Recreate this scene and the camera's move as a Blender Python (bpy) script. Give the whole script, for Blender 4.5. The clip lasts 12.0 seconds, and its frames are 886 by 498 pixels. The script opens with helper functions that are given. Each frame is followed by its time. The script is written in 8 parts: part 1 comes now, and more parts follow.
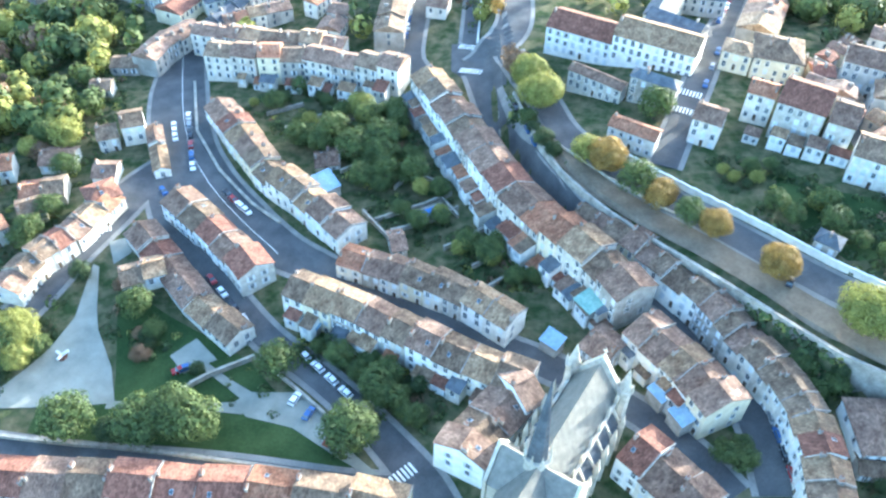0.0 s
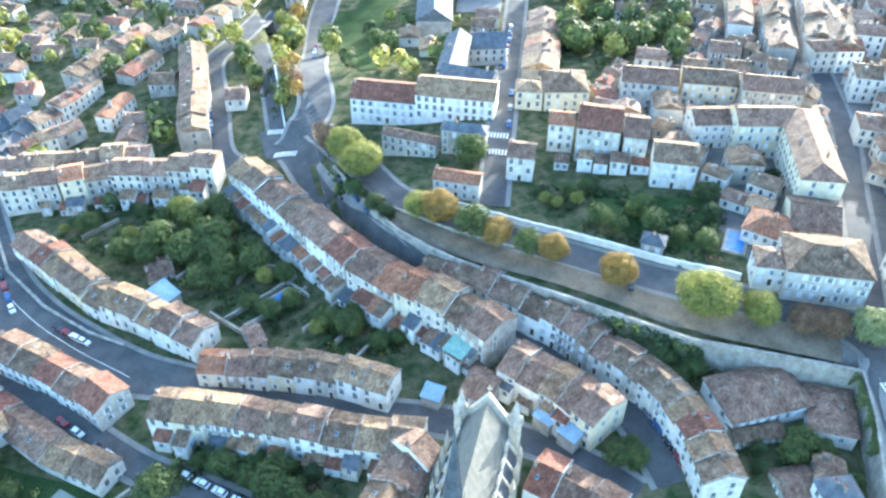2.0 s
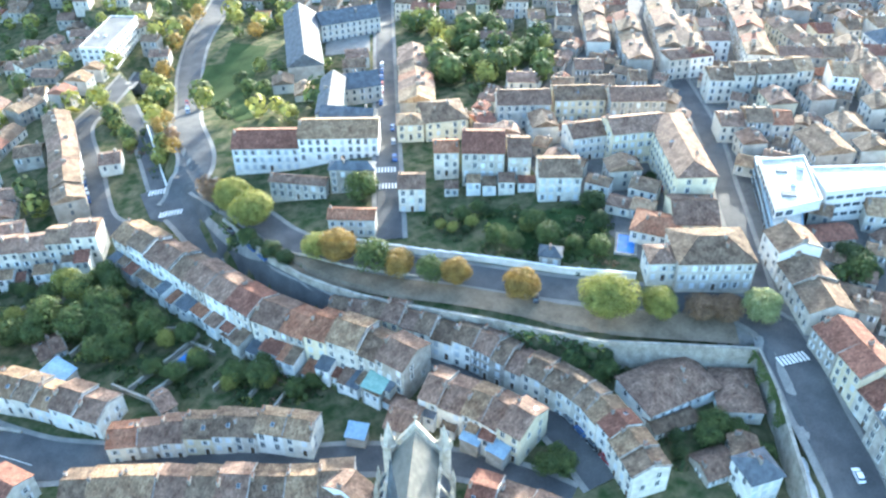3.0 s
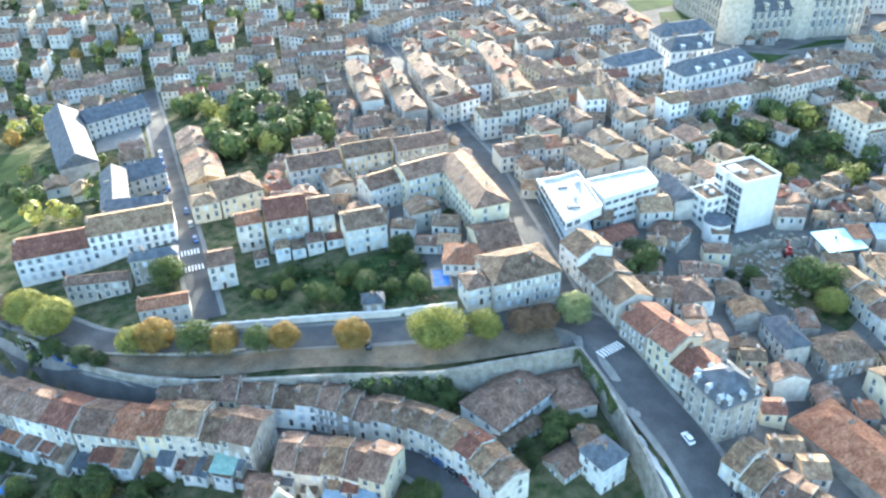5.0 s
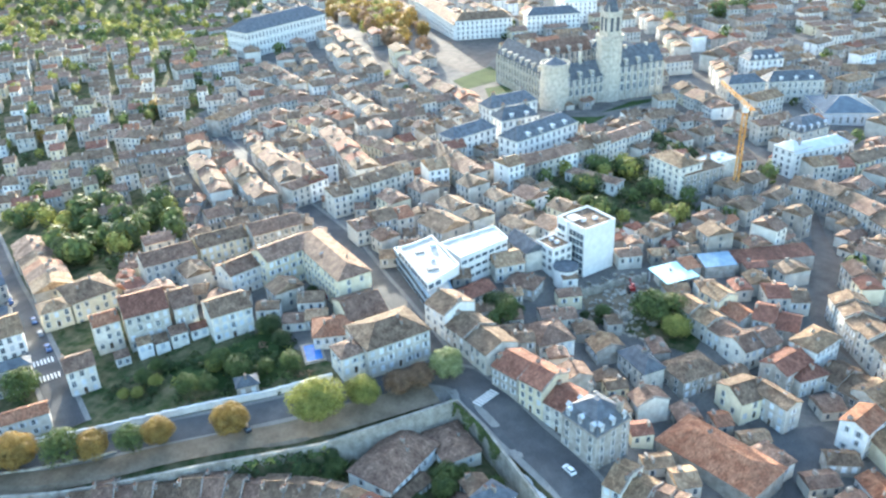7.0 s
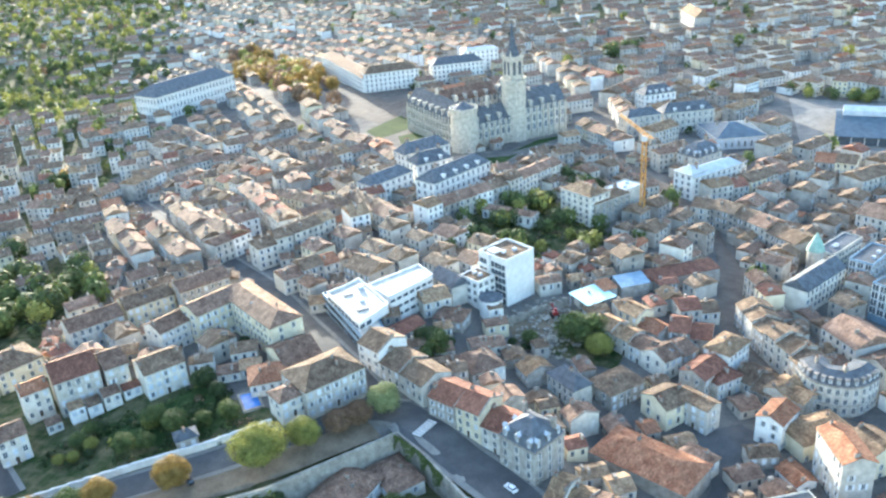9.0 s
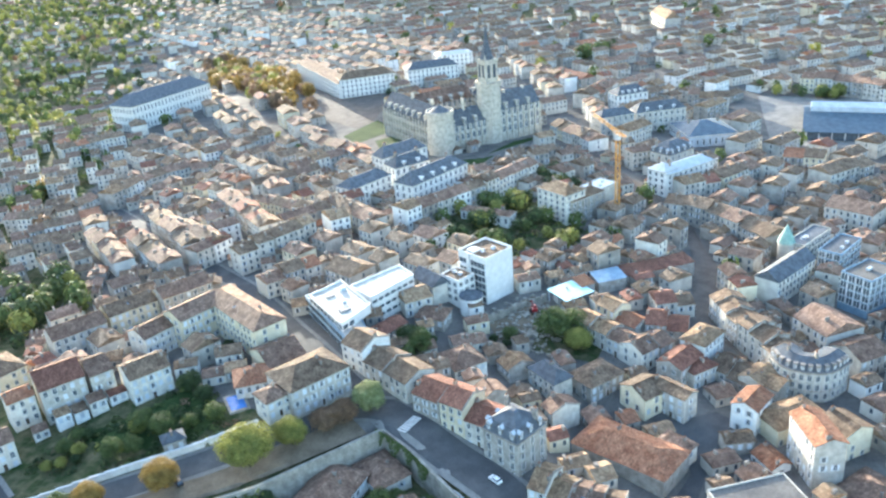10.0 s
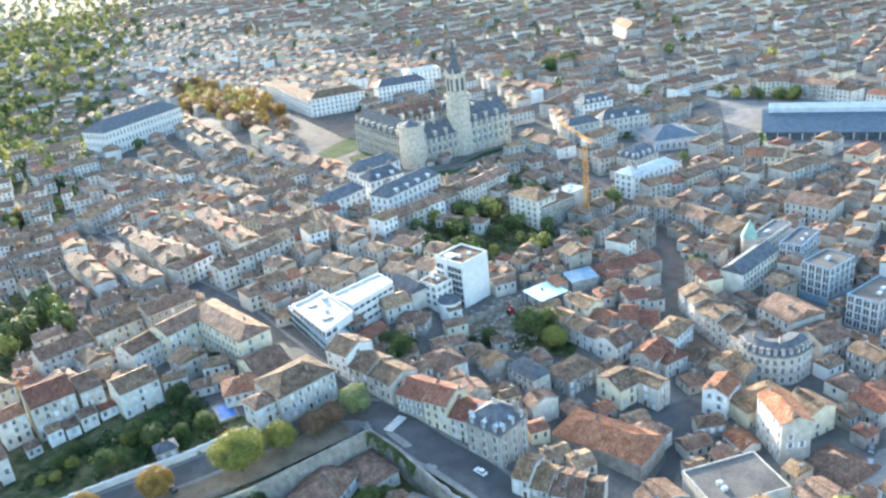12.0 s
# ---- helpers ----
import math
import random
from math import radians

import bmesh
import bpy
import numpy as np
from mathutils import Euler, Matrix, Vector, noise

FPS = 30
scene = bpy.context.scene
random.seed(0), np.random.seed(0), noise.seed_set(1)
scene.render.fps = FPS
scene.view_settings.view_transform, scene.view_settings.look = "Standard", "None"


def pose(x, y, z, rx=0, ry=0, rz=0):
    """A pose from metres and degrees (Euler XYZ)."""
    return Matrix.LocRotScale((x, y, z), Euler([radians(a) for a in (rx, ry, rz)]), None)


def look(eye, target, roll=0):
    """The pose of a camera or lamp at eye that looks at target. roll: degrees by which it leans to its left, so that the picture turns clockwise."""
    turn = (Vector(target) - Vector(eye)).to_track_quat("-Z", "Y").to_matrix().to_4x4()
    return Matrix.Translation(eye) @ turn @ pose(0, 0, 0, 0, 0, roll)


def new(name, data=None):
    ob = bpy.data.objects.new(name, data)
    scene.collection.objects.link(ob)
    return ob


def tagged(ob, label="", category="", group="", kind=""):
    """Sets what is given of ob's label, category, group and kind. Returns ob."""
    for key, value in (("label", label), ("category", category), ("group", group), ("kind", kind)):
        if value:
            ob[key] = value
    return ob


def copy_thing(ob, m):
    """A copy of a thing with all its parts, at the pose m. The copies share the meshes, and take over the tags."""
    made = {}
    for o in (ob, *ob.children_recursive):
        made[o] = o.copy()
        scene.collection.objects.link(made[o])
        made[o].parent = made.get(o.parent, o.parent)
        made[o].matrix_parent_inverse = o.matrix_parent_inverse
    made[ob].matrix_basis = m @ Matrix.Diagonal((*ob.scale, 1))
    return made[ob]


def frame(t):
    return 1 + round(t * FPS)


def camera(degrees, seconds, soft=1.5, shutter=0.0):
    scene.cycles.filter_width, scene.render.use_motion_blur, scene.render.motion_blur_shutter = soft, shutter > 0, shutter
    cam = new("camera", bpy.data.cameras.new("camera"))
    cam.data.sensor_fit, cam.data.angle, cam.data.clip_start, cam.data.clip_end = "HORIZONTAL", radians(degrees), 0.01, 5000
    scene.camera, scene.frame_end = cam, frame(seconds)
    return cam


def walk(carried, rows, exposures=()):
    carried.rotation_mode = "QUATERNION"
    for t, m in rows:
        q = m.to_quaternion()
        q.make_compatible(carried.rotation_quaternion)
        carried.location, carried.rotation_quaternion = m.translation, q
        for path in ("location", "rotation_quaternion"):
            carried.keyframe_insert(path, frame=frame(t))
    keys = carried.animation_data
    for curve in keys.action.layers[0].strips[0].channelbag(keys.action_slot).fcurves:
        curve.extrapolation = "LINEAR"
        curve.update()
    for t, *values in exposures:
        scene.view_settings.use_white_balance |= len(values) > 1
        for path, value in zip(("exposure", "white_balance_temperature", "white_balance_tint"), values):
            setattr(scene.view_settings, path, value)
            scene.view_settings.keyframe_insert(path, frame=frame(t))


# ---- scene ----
cam = camera(56.3, 12.0, soft=2.45)
walk(cam, [
    (0.0, pose(-0.15, 0.16, 157.44, 44.25, -1.41, 0.81)),
    (0.5, pose(-2.00, -0.26, 157.96, 45.28, -1.23, -2.81)),
    (1.0, pose(-3.95, -0.67, 158.16, 46.58, -1.06, -7.26)),
    (1.5, pose(-6.01, -1.07, 158.09, 47.73, -0.46, -11.95)),
    (2.0, pose(-8.14, -1.48, 157.81, 49.48, -0.29, -16.80)),
    (2.5, pose(-10.34, -1.92, 157.39, 50.86, 0.07, -21.90)),
    (3.0, pose(-12.60, -2.39, 156.85, 52.23, 0.52, -27.34)),
    (3.2, pose(-13.51, -2.59, 156.62, 52.82, 0.59, -29.30)),
    (4.8, pose(-21.05, -4.44, 154.67, 56.52, 1.31, -43.51)),
    (5.0, pose(-22.01, -4.71, 154.44, 56.95, 1.37, -45.08)),
    (5.5, pose(-24.42, -5.42, 153.92, 58.15, 1.55, -48.41)),
    (6.0, pose(-26.84, -6.18, 153.47, 59.47, 2.02, -51.50)),
    (6.5, pose(-29.28, -7.00, 153.11, 61.00, 2.03, -54.26)),
    (7.0, pose(-31.73, -7.86, 152.84, 62.62, 2.05, -57.26)),
    (7.2, pose(-32.71, -8.21, 152.76, 63.19, 2.09, -58.36)),
    (8.8, pose(-40.62, -11.23, 152.63, 65.75, 3.53, -63.60)),
    (9.0, pose(-41.62, -11.62, 152.67, 65.84, 3.73, -64.12)),
    (9.5, pose(-44.14, -12.60, 152.80, 65.95, 3.99, -65.19)),
    (10.0, pose(-46.68, -13.56, 152.95, 66.06, 4.36, -66.01)),
    (10.5, pose(-49.25, -14.50, 153.11, 66.18, 4.88, -66.59)),
    (11.0, pose(-51.86, -15.39, 153.23, 66.45, 5.28, -67.16)),
    (11.5, pose(-54.53, -16.21, 153.28, 66.77, 5.57, -67.77)),
    (12.0, pose(-57.25, -16.95, 153.21, 67.03, 5.77, -68.56)),
], exposures=[(0.0, 3.22, 5060, 3), (3.0, 3.06, 5300, 4), (6.0, 2.88, 5560, 5), (12.0, 2.60, 5640, 7)])
# ---- world and sun ----
AZ, EL = 46.0, 10.5
world = bpy.data.worlds.new("world")
scene.world = world
world.use_nodes = True
sky = world.node_tree.nodes.new("ShaderNodeTexSky")
sky.sky_type, sky.sun_disc, sky.dust_density = "NISHITA", False, 2.0
sky.sun_elevation, sky.sun_rotation = radians(EL), radians(AZ)
world.node_tree.links.new(sky.outputs[0], world.node_tree.nodes["Background"].inputs[0])
world.node_tree.nodes["Background"].inputs[1].default_value = 0.15
sun = new("sun", bpy.data.lights.new("sun", "SUN"))
sun.data.energy, sun.data.angle, sun.data.color = 2.7, radians(0.5), (1.0, 0.86, 0.66)
sun.matrix_world = look((0, 0, 0), (-math.sin(radians(AZ)) * math.cos(radians(EL)), -math.cos(radians(AZ)) * math.cos(radians(EL)), -math.sin(radians(EL))))

# ---- materials ----
rnd = random.Random(7)


def mat(name, a, b, scale=0.4, rough=0.85, fine=6.0, vary=0.25, bump=0.25, metal=0.0, island=False, dirt=0.35, spec=0.3, tile=False, thin=0.0):
    """Two colours mixed by large stains, fine grain on top, and a shade of its own for each object or leaf clump."""
    m = bpy.data.materials.new(name)
    m.use_nodes = True
    nt = m.node_tree
    n, ln = nt.nodes, nt.links
    p = n["Principled BSDF"]
    geo = n.new("ShaderNodeNewGeometry")
    n1, n2 = n.new("ShaderNodeTexNoise"), n.new("ShaderNodeTexNoise")
    n1.inputs["Scale"].default_value, n2.inputs["Scale"].default_value = scale, fine
    n1.inputs["Detail"].default_value, n2.inputs["Detail"].default_value = 6, 3
    ln.new(geo.outputs["Position"], n1.inputs["Vector"]), ln.new(geo.outputs["Position"], n2.inputs["Vector"])
    ramp = n.new("ShaderNodeValToRGB")
    ramp.color_ramp.elements[0].position, ramp.color_ramp.elements[1].position = 0.35, 0.68
    ramp.color_ramp.elements[0].color, ramp.color_ramp.elements[1].color = (*a, 1), (*b, 1)
    ln.new(n1.outputs["Fac"], ramp.inputs["Fac"])
    hsv = n.new("ShaderNodeHueSaturation")
    ln.new(ramp.outputs["Color"], hsv.inputs["Color"])
    add = n.new("ShaderNodeMath")
    add.operation = "MULTIPLY_ADD"
    ln.new(n2.outputs["Fac"], add.inputs[0])
    add.inputs[1].default_value = 2 * dirt
    add2 = n.new("ShaderNodeMath")
    add2.operation = "MULTIPLY_ADD"
    if island:
        ln.new(geo.outputs["Random Per Island"], add2.inputs[0])
    else:
        ob = n.new("ShaderNodeObjectInfo")
        ln.new(ob.outputs["Random"], add2.inputs[0])
    add2.inputs[1].default_value, add2.inputs[2].default_value = 2 * vary, 1 - vary - dirt
    ln.new(add2.outputs[0], add.inputs[2])
    ln.new(add.outputs[0], hsv.inputs["Value"])
    ln.new(hsv.outputs["Color"], p.inputs["Base Color"])
    bp = n.new("ShaderNodeBump")
    bp.inputs["Strength"].default_value, bp.inputs["Distance"].default_value = bump, 0.15
    ln.new(n2.outputs["Fac"], bp.inputs["Height"])
    ln.new(bp.outputs["Normal"], p.inputs["Normal"])
    if tile:
        # courses of clay tiles: each tile a tone of its own, streaked down the slope, with a few pale and dark repairs
        tc = n.new("ShaderNodeTexCoord")
        place = n.new("ShaderNodeMapping")
        place.inputs["Scale"].default_value = (2.6, 1.5, 1.5)
        ln.new(geo.outputs["Position"] if island else tc.outputs["Object"], place.inputs["Vector"])
        vor = n.new("ShaderNodeTexVoronoi")
        vor.inputs["Scale"].default_value = 1.0
        ln.new(place.outputs["Vector"], vor.inputs["Vector"])
        streak = n.new("ShaderNodeTexNoise")
        streak.inputs["Scale"].default_value, streak.inputs["Detail"].default_value = 0.55, 4
        ln.new(place.outputs["Vector"], streak.inputs["Vector"])
        one = n.new("ShaderNodeSeparateColor")
        ln.new(vor.outputs["Color"], one.inputs["Color"])
        tone = n.new("ShaderNodeMapRange")
        tone.inputs["To Min"].default_value, tone.inputs["To Max"].default_value = 1 - tile, 1 + tile
        ln.new(one.outputs["Red"], tone.inputs["Value"])
        wide = n.new("ShaderNodeMapRange")
        wide.inputs["From Min"].default_value, wide.inputs["From Max"].default_value = 0.3, 0.7
        wide.inputs["To Min"].default_value, wide.inputs["To Max"].default_value = 1 - 0.8 * tile, 1 + 0.8 * tile
        ln.new(streak.outputs["Fac"], wide.inputs["Value"])
        both, last = n.new("ShaderNodeMath"), n.new("ShaderNodeMath")
        both.operation = last.operation = "MULTIPLY"
        ln.new(tone.outputs["Result"], both.inputs[0]), ln.new(wide.outputs["Result"], both.inputs[1])
        ln.new(add.outputs[0], last.inputs[0]), ln.new(both.outputs[0], last.inputs[1])
        ln.new(last.outputs[0], hsv.inputs["Value"])
        wave = n.new("ShaderNodeTexWave")
        wave.inputs["Scale"].default_value, wave.inputs["Distortion"].default_value = 0.55, 1.0
        ln.new(place.outputs["Vector"], wave.inputs["Vector"])
        ln.new(wave.outputs["Fac"], bp.inputs["Height"])
    if thin:
        # leaves let some of the low sun through
        glow, mix = n.new("ShaderNodeBsdfTranslucent"), n.new("ShaderNodeMixShader")
        mix.inputs[0].default_value = thin
        ln.new(hsv.outputs["Color"], glow.inputs["Color"])
        ln.new(p.outputs[0], mix.inputs[1]), ln.new(glow.outputs[0], mix.inputs[2])
        ln.new(mix.outputs[0], n["Material Output"].inputs["Surface"])
    p.inputs["Roughness"].default_value, p.inputs["Metallic"].default_value = rough, metal
    p.inputs["Specular IOR Level"].default_value = spec
    return m


WALL_TONES = (((0.55, 0.51, 0.44), (0.73, 0.70, 0.62)), ((0.66, 0.65, 0.61), (0.82, 0.81, 0.77)), ((0.40, 0.375, 0.325), (0.59, 0.56, 0.495)), ((0.26, 0.24, 0.21), (0.43, 0.40, 0.355)), ((0.60, 0.52, 0.36), (0.72, 0.65, 0.48)))
WALLS = [(words, mat(name, *WALL_TONES[k], 0.5, vary=0.1, dirt=0.25)) for k, (words, name) in enumerate((("cream-rendered", "render_cream"), ("white-rendered", "render_white"), ("pale limestone", "limestone"), ("grey-stained stone", "stone_grey"), ("yellowish plaster", "plaster_yellow")))]
ROOF_TONES = (((0.17, 0.105, 0.074), (0.30, 0.20, 0.145)), ((0.135, 0.09, 0.06), (0.265, 0.19, 0.128)), ((0.215, 0.135, 0.08), (0.385, 0.27, 0.165)), ((0.27, 0.118, 0.066), (0.385, 0.20, 0.12)), ((0.19, 0.085, 0.058), (0.28, 0.135, 0.092)))
ROOFS = [(words, mat(name, *ROOF_TONES[k], 0.35, 0.9, 2.6, 0.16, 0.9, dirt=0.3, tile=0.3)) for k, (words, name) in enumerate((("weathered brown tile", "tile_brown"), ("grey-brown tile", "tile_grey"), ("tan lichen-stained tile", "tile_tan"), ("orange clay tile", "tile_orange"), ("dark red tile", "tile_red")))]
COPING = mat("weathered_coping", (0.20, 0.175, 0.15), (0.36, 0.32, 0.275), 0.8, 0.9, 3.0, 0.15, 0.4)
SLATE = mat("slate", (0.08, 0.088, 0.10), (0.14, 0.152, 0.17), 0.5, 0.8, 3.0, 0.12, 0.4, spec=0.2)
ASPHALT = mat("asphalt", (0.068, 0.068, 0.070), (0.11, 0.109, 0.108), 0.15, 0.9, 2.0, 0.02, 0.2)
PAVING = mat("paving", (0.20, 0.19, 0.175), (0.28, 0.265, 0.24), 0.2, 0.9, 2.0, 0.02, 0.2, spec=0.06)
SETTS = mat("stone_setts", (0.115, 0.098, 0.085), (0.17, 0.145, 0.125), 0.2, 0.85, 2.4, 0.02, 0.3, spec=0.06)
SAND = mat("sandy_ground", (0.15, 0.12, 0.085), (0.22, 0.175, 0.125), 0.2, 0.95, 1.2, 0.02, 0.2, spec=0.06)
GRAVEL = mat("pale_gravel", (0.21, 0.21, 0.175), (0.30, 0.295, 0.245), 0.2, 0.95, 1.5, 0.02, 0.2, dirt=0.12)
GRASS = mat("grass", (0.030, 0.052, 0.018), (0.058, 0.085, 0.03), 0.12, 0.95, 1.5, 0.02, 0.5, spec=0.06)
SOIL = mat("garden_ground", (0.035, 0.055, 0.02), (0.15, 0.13, 0.075), 0.25, 0.95, 0.9, 0.02, 0.5, spec=0.06)
CITY = mat("town_ground", (0.11, 0.105, 0.10), (0.20, 0.185, 0.165), 0.1, 0.95, 1.0, 0.02, 0.2, spec=0.06)
LEAD = mat("church_slate", (0.12, 0.118, 0.105), (0.19, 0.183, 0.16), 0.6, 0.42, 3.0, 0.04, 0.4, spec=0.6)
STONE = mat("rampart_stone", (0.23, 0.21, 0.175), (0.41, 0.38, 0.32), 0.4, 0.9, 2.0, 0.05, 0.6)
CHURCH = mat("church_stone", (0.40, 0.365, 0.295), (0.60, 0.55, 0.455), 0.5, 0.9, 2.5, 0.05, 0.6)
WHITE = mat("white_paint", (0.66, 0.65, 0.62), (0.77, 0.76, 0.73), 0.5, 0.6, 3.0, 0.03, 0.1, dirt=0.06)
SHUTTER = mat("shutter_grey", (0.50, 0.54, 0.57), (0.68, 0.70, 0.72), 0.5, 0.6, 3.0, 0.2, 0.1, dirt=0.06)
# blue-grey base: reflected sky is partly put into the glass colour
GLASS = mat("window_glass", (0.07, 0.085, 0.10), (0.11, 0.13, 0.15), 0.5, 0.12, 1.0, 0.1, 0.02, spec=0.6)
ZINC = mat("zinc", (0.42, 0.45, 0.48), (0.55, 0.58, 0.62), 0.3, 0.45, 2.0, 0.05, 0.15)
COPPER = mat("green_copper", (0.20, 0.33, 0.28), (0.30, 0.43, 0.37), 0.5, 0.6, 2.0, 0.05, 0.2)
BLUE = mat("blue_sheet", (0.05, 0.16, 0.45), (0.09, 0.24, 0.6), 0.4, 0.5, 1.5, 0.05, 0.2)
MARKET = mat("market_metal", (0.07, 0.10, 0.13), (0.11, 0.15, 0.185), 0.3, 0.55, 1.5, 0.03, 0.15)
PALEBLUE = mat("pale_blue_roofing", (0.20, 0.29, 0.38), (0.29, 0.39, 0.48), 0.4, 0.5, 1.5, 0.05, 0.2)
TEAL = mat("pale_cyan_canopy", (0.45, 0.72, 0.74), (0.55, 0.80, 0.82), 0.4, 0.5, 1.5, 0.03, 0.1)
WOODEN = mat("dark_wood", (0.06, 0.045, 0.03), (0.12, 0.09, 0.06), 1.0, 0.8, 4.0, 0.2, 0.3)
BARK = mat("bark", (0.05, 0.04, 0.03), (0.10, 0.08, 0.06), 1.5, 0.95, 6.0, 0.1, 0.6)
CRANE = mat("crane_orange", (0.55, 0.26, 0.05), (0.65, 0.34, 0.08), 0.5, 0.5, 3.0, 0.03, 0.1)
RUBBER = mat("rubber", (0.015, 0.015, 0.015), (0.03, 0.03, 0.03), 1.0, 0.8, 4.0, 0.1, 0.1)
LEAVES = {"green": mat("leaf_green", (0.068, 0.10, 0.033), (0.135, 0.165, 0.052), 0.5, 0.7, 2.0, 0.35, 0.3, island=True, thin=0.35),
          "dark": mat("leaf_dark", (0.045, 0.07, 0.028), (0.085, 0.11, 0.042), 0.5, 0.7, 2.0, 0.35, 0.3, island=True, thin=0.35),
          "yellow": mat("leaf_yellow", (0.20, 0.21, 0.05), (0.33, 0.32, 0.09), 0.5, 0.7, 2.0, 0.3, 0.3, island=True, thin=0.35),
          "orange": mat("leaf_orange", (0.24, 0.155, 0.04), (0.36, 0.25, 0.075), 0.5, 0.7, 2.0, 0.3, 0.3, island=True, thin=0.35),
          "brown": mat("leaf_brown", (0.18, 0.115, 0.07), (0.28, 0.185, 0.11), 0.5, 0.7, 2.0, 0.3, 0.3, island=True, thin=0.35),
          "pale": mat("leaf_pale", (0.22, 0.25, 0.10), (0.34, 0.36, 0.18), 0.5, 0.7, 2.0, 0.3, 0.3, island=True, thin=0.35)}
PAINTS = {"white": mat("paint_white", (0.75, 0.75, 0.75), (0.8, 0.8, 0.8), 0.5, 0.25, 1.0, 0.02, 0.0, dirt=0.03, spec=0.5),
          "grey": mat("paint_grey", (0.25, 0.26, 0.28), (0.3, 0.31, 0.33), 0.5, 0.25, 1.0, 0.05, 0.0, dirt=0.03, spec=0.5),
          "black": mat("paint_black", (0.02, 0.02, 0.025), (0.03, 0.03, 0.035), 0.5, 0.25, 1.0, 0.05, 0.0, dirt=0.03, spec=0.5),
          "dark red": mat("paint_red", (0.22, 0.02, 0.02), (0.28, 0.03, 0.03), 0.5, 0.25, 1.0, 0.05, 0.0, dirt=0.03, spec=0.5),
          "blue": mat("paint_blue", (0.05, 0.10, 0.25), (0.07, 0.13, 0.3), 0.5, 0.25, 1.0, 0.05, 0.0, dirt=0.03, spec=0.5)}

# ---- the lie of the land ----
LOW = [(-110, 290, -28), (-83, 190, -21), (-50, 255, -24), (-27, 159, -17), (-50, 135, -21), (20, 150, -14), (-90, 120, -24), (-30, 110, -18), (49, 131, -12), (20, 80, -13), (88, 95, -9), (-13, 240, -20), (95, 45, -16), (110, 20, -17), (20, 330, -18), (-200, 300, -38), (-100, 500, -45), (110, 110, -6), (60, 150, -9), (22, 252, -11)]
HIGH = [(136, 91, 3), (102, 152, 3), (80, 225, 1), (30, 262, -8), (45, 270, -6), (125, 147, 6), (160, 140, 6), (140, 190, 4), (150, 240, -3), (120, 330, -14), (220, 150, 6), (235, 70, -1), (200, 60, -6), (166, 47, -11), (190, -20, -10), (330, 0, -8), (540, 0, -8), (300, 150, 4), (360, 420, -14), (500, 300, -4), (140, 450, -32), (30, 380, -28), (132, 62, -4), (150, 10, -12), (900, 300, -14), (600, 700, -40), (128, 66, -2), (115, 35, -10), (50, 180, -0.5), (90, 137, 1.5)]
RAMP = [(20, 330), (22, 281), (24, 255), (26, 234), (28.5, 217), (32.4, 200), (37.5, 187.5), (43, 179), (49, 171.2), (56, 163), (63, 155.5), (74.6, 143.7), (86, 132.3), (97, 121.5), (132.8, 99.7), (128, 86), (124, 78), (116, 64), (104, 46), (90, 26), (60, -20)]


def spread(points, x, y):
    a = np.array(points, float)
    w = 1 / ((a[:, 0] - x[..., None]) ** 2 + (a[:, 1] - y[..., None]) ** 2 + 300.0) ** 1.5
    return (w * a[:, 2]).sum(-1) / w.sum(-1)


def side(x, y):
    """Signed distance from the rampart: more than 0 on the upper town's side."""
    best, sign = np.full(x.shape, 1e9), np.ones(x.shape)
    for (x0, y0), (x1, y1) in zip(RAMP, RAMP[1:]):
        dx, dy = x1 - x0, y1 - y0
        k = np.clip(((x - x0) * dx + (y - y0) * dy) / (dx * dx + dy * dy), 0, 1)
        ex, ey = x - x0 - k * dx, y - y0 - k * dy
        far = np.hypot(ex, ey)
        near = far < best - 1e-6
        best, sign = np.where(near, far, best), np.where(near, np.where(dx * ey - dy * ex > 0, 1, -1), sign)
    return best * sign


def heights(x, y, bank=0.85):
    """The ground; against the rampart's foot it rises in a bank."""
    far = side(x, y)
    k = np.clip((far + 2) / 4, 0, 1)
    k = np.where((x < 100) & (y > 105), np.maximum(k, bank * np.clip((far + 7) / 4.5, 0, 1)), k)
    return spread(LOW, x, y) * (1 - k) + spread(HIGH, x, y) * k


def ground(x, y):
    return float(heights(np.array([float(x)]), np.array([float(y)]))[0])


def level(x, y):
    return float(heights(np.array([float(x)]), np.array([float(y)]), 0.0)[0])


# ---- mesh helpers ----
def link(name, bm, materials, parent=None, label=""):
    me = bpy.data.meshes.new(name)
    bm.normal_update()
    bm.to_mesh(me)
    bm.free()
    for m in materials if isinstance(materials, (list, tuple)) else [materials]:
        me.materials.append(m)
    ob = new(name, me)
    ob.parent = parent
    if label:
        ob["label"] = label
    return ob


def part(name, bm, material, parent, label=""):
    return link(name, bm, material, parent, label)


def shared(name, me, parent, m):
    ob = new(name, me)
    ob.parent = parent
    ob.matrix_basis = m
    return ob


def box(bm, x0, x1, y0, y1, z0, z1, mi=0, m=None):
    v = [bm.verts.new((x, y, z)) for z in (z0, z1) for x, y in ((x0, y0), (x1, y0), (x1, y1), (x0, y1))]
    if m is not None:
        for q in v:
            q.co = m @ q.co
    for f in ((3, 2, 1, 0), (4, 5, 6, 7), (0, 1, 5, 4), (1, 2, 6, 5), (2, 3, 7, 6), (3, 0, 4, 7)):
        bm.faces.new([v[i] for i in f]).material_index = mi
    return v


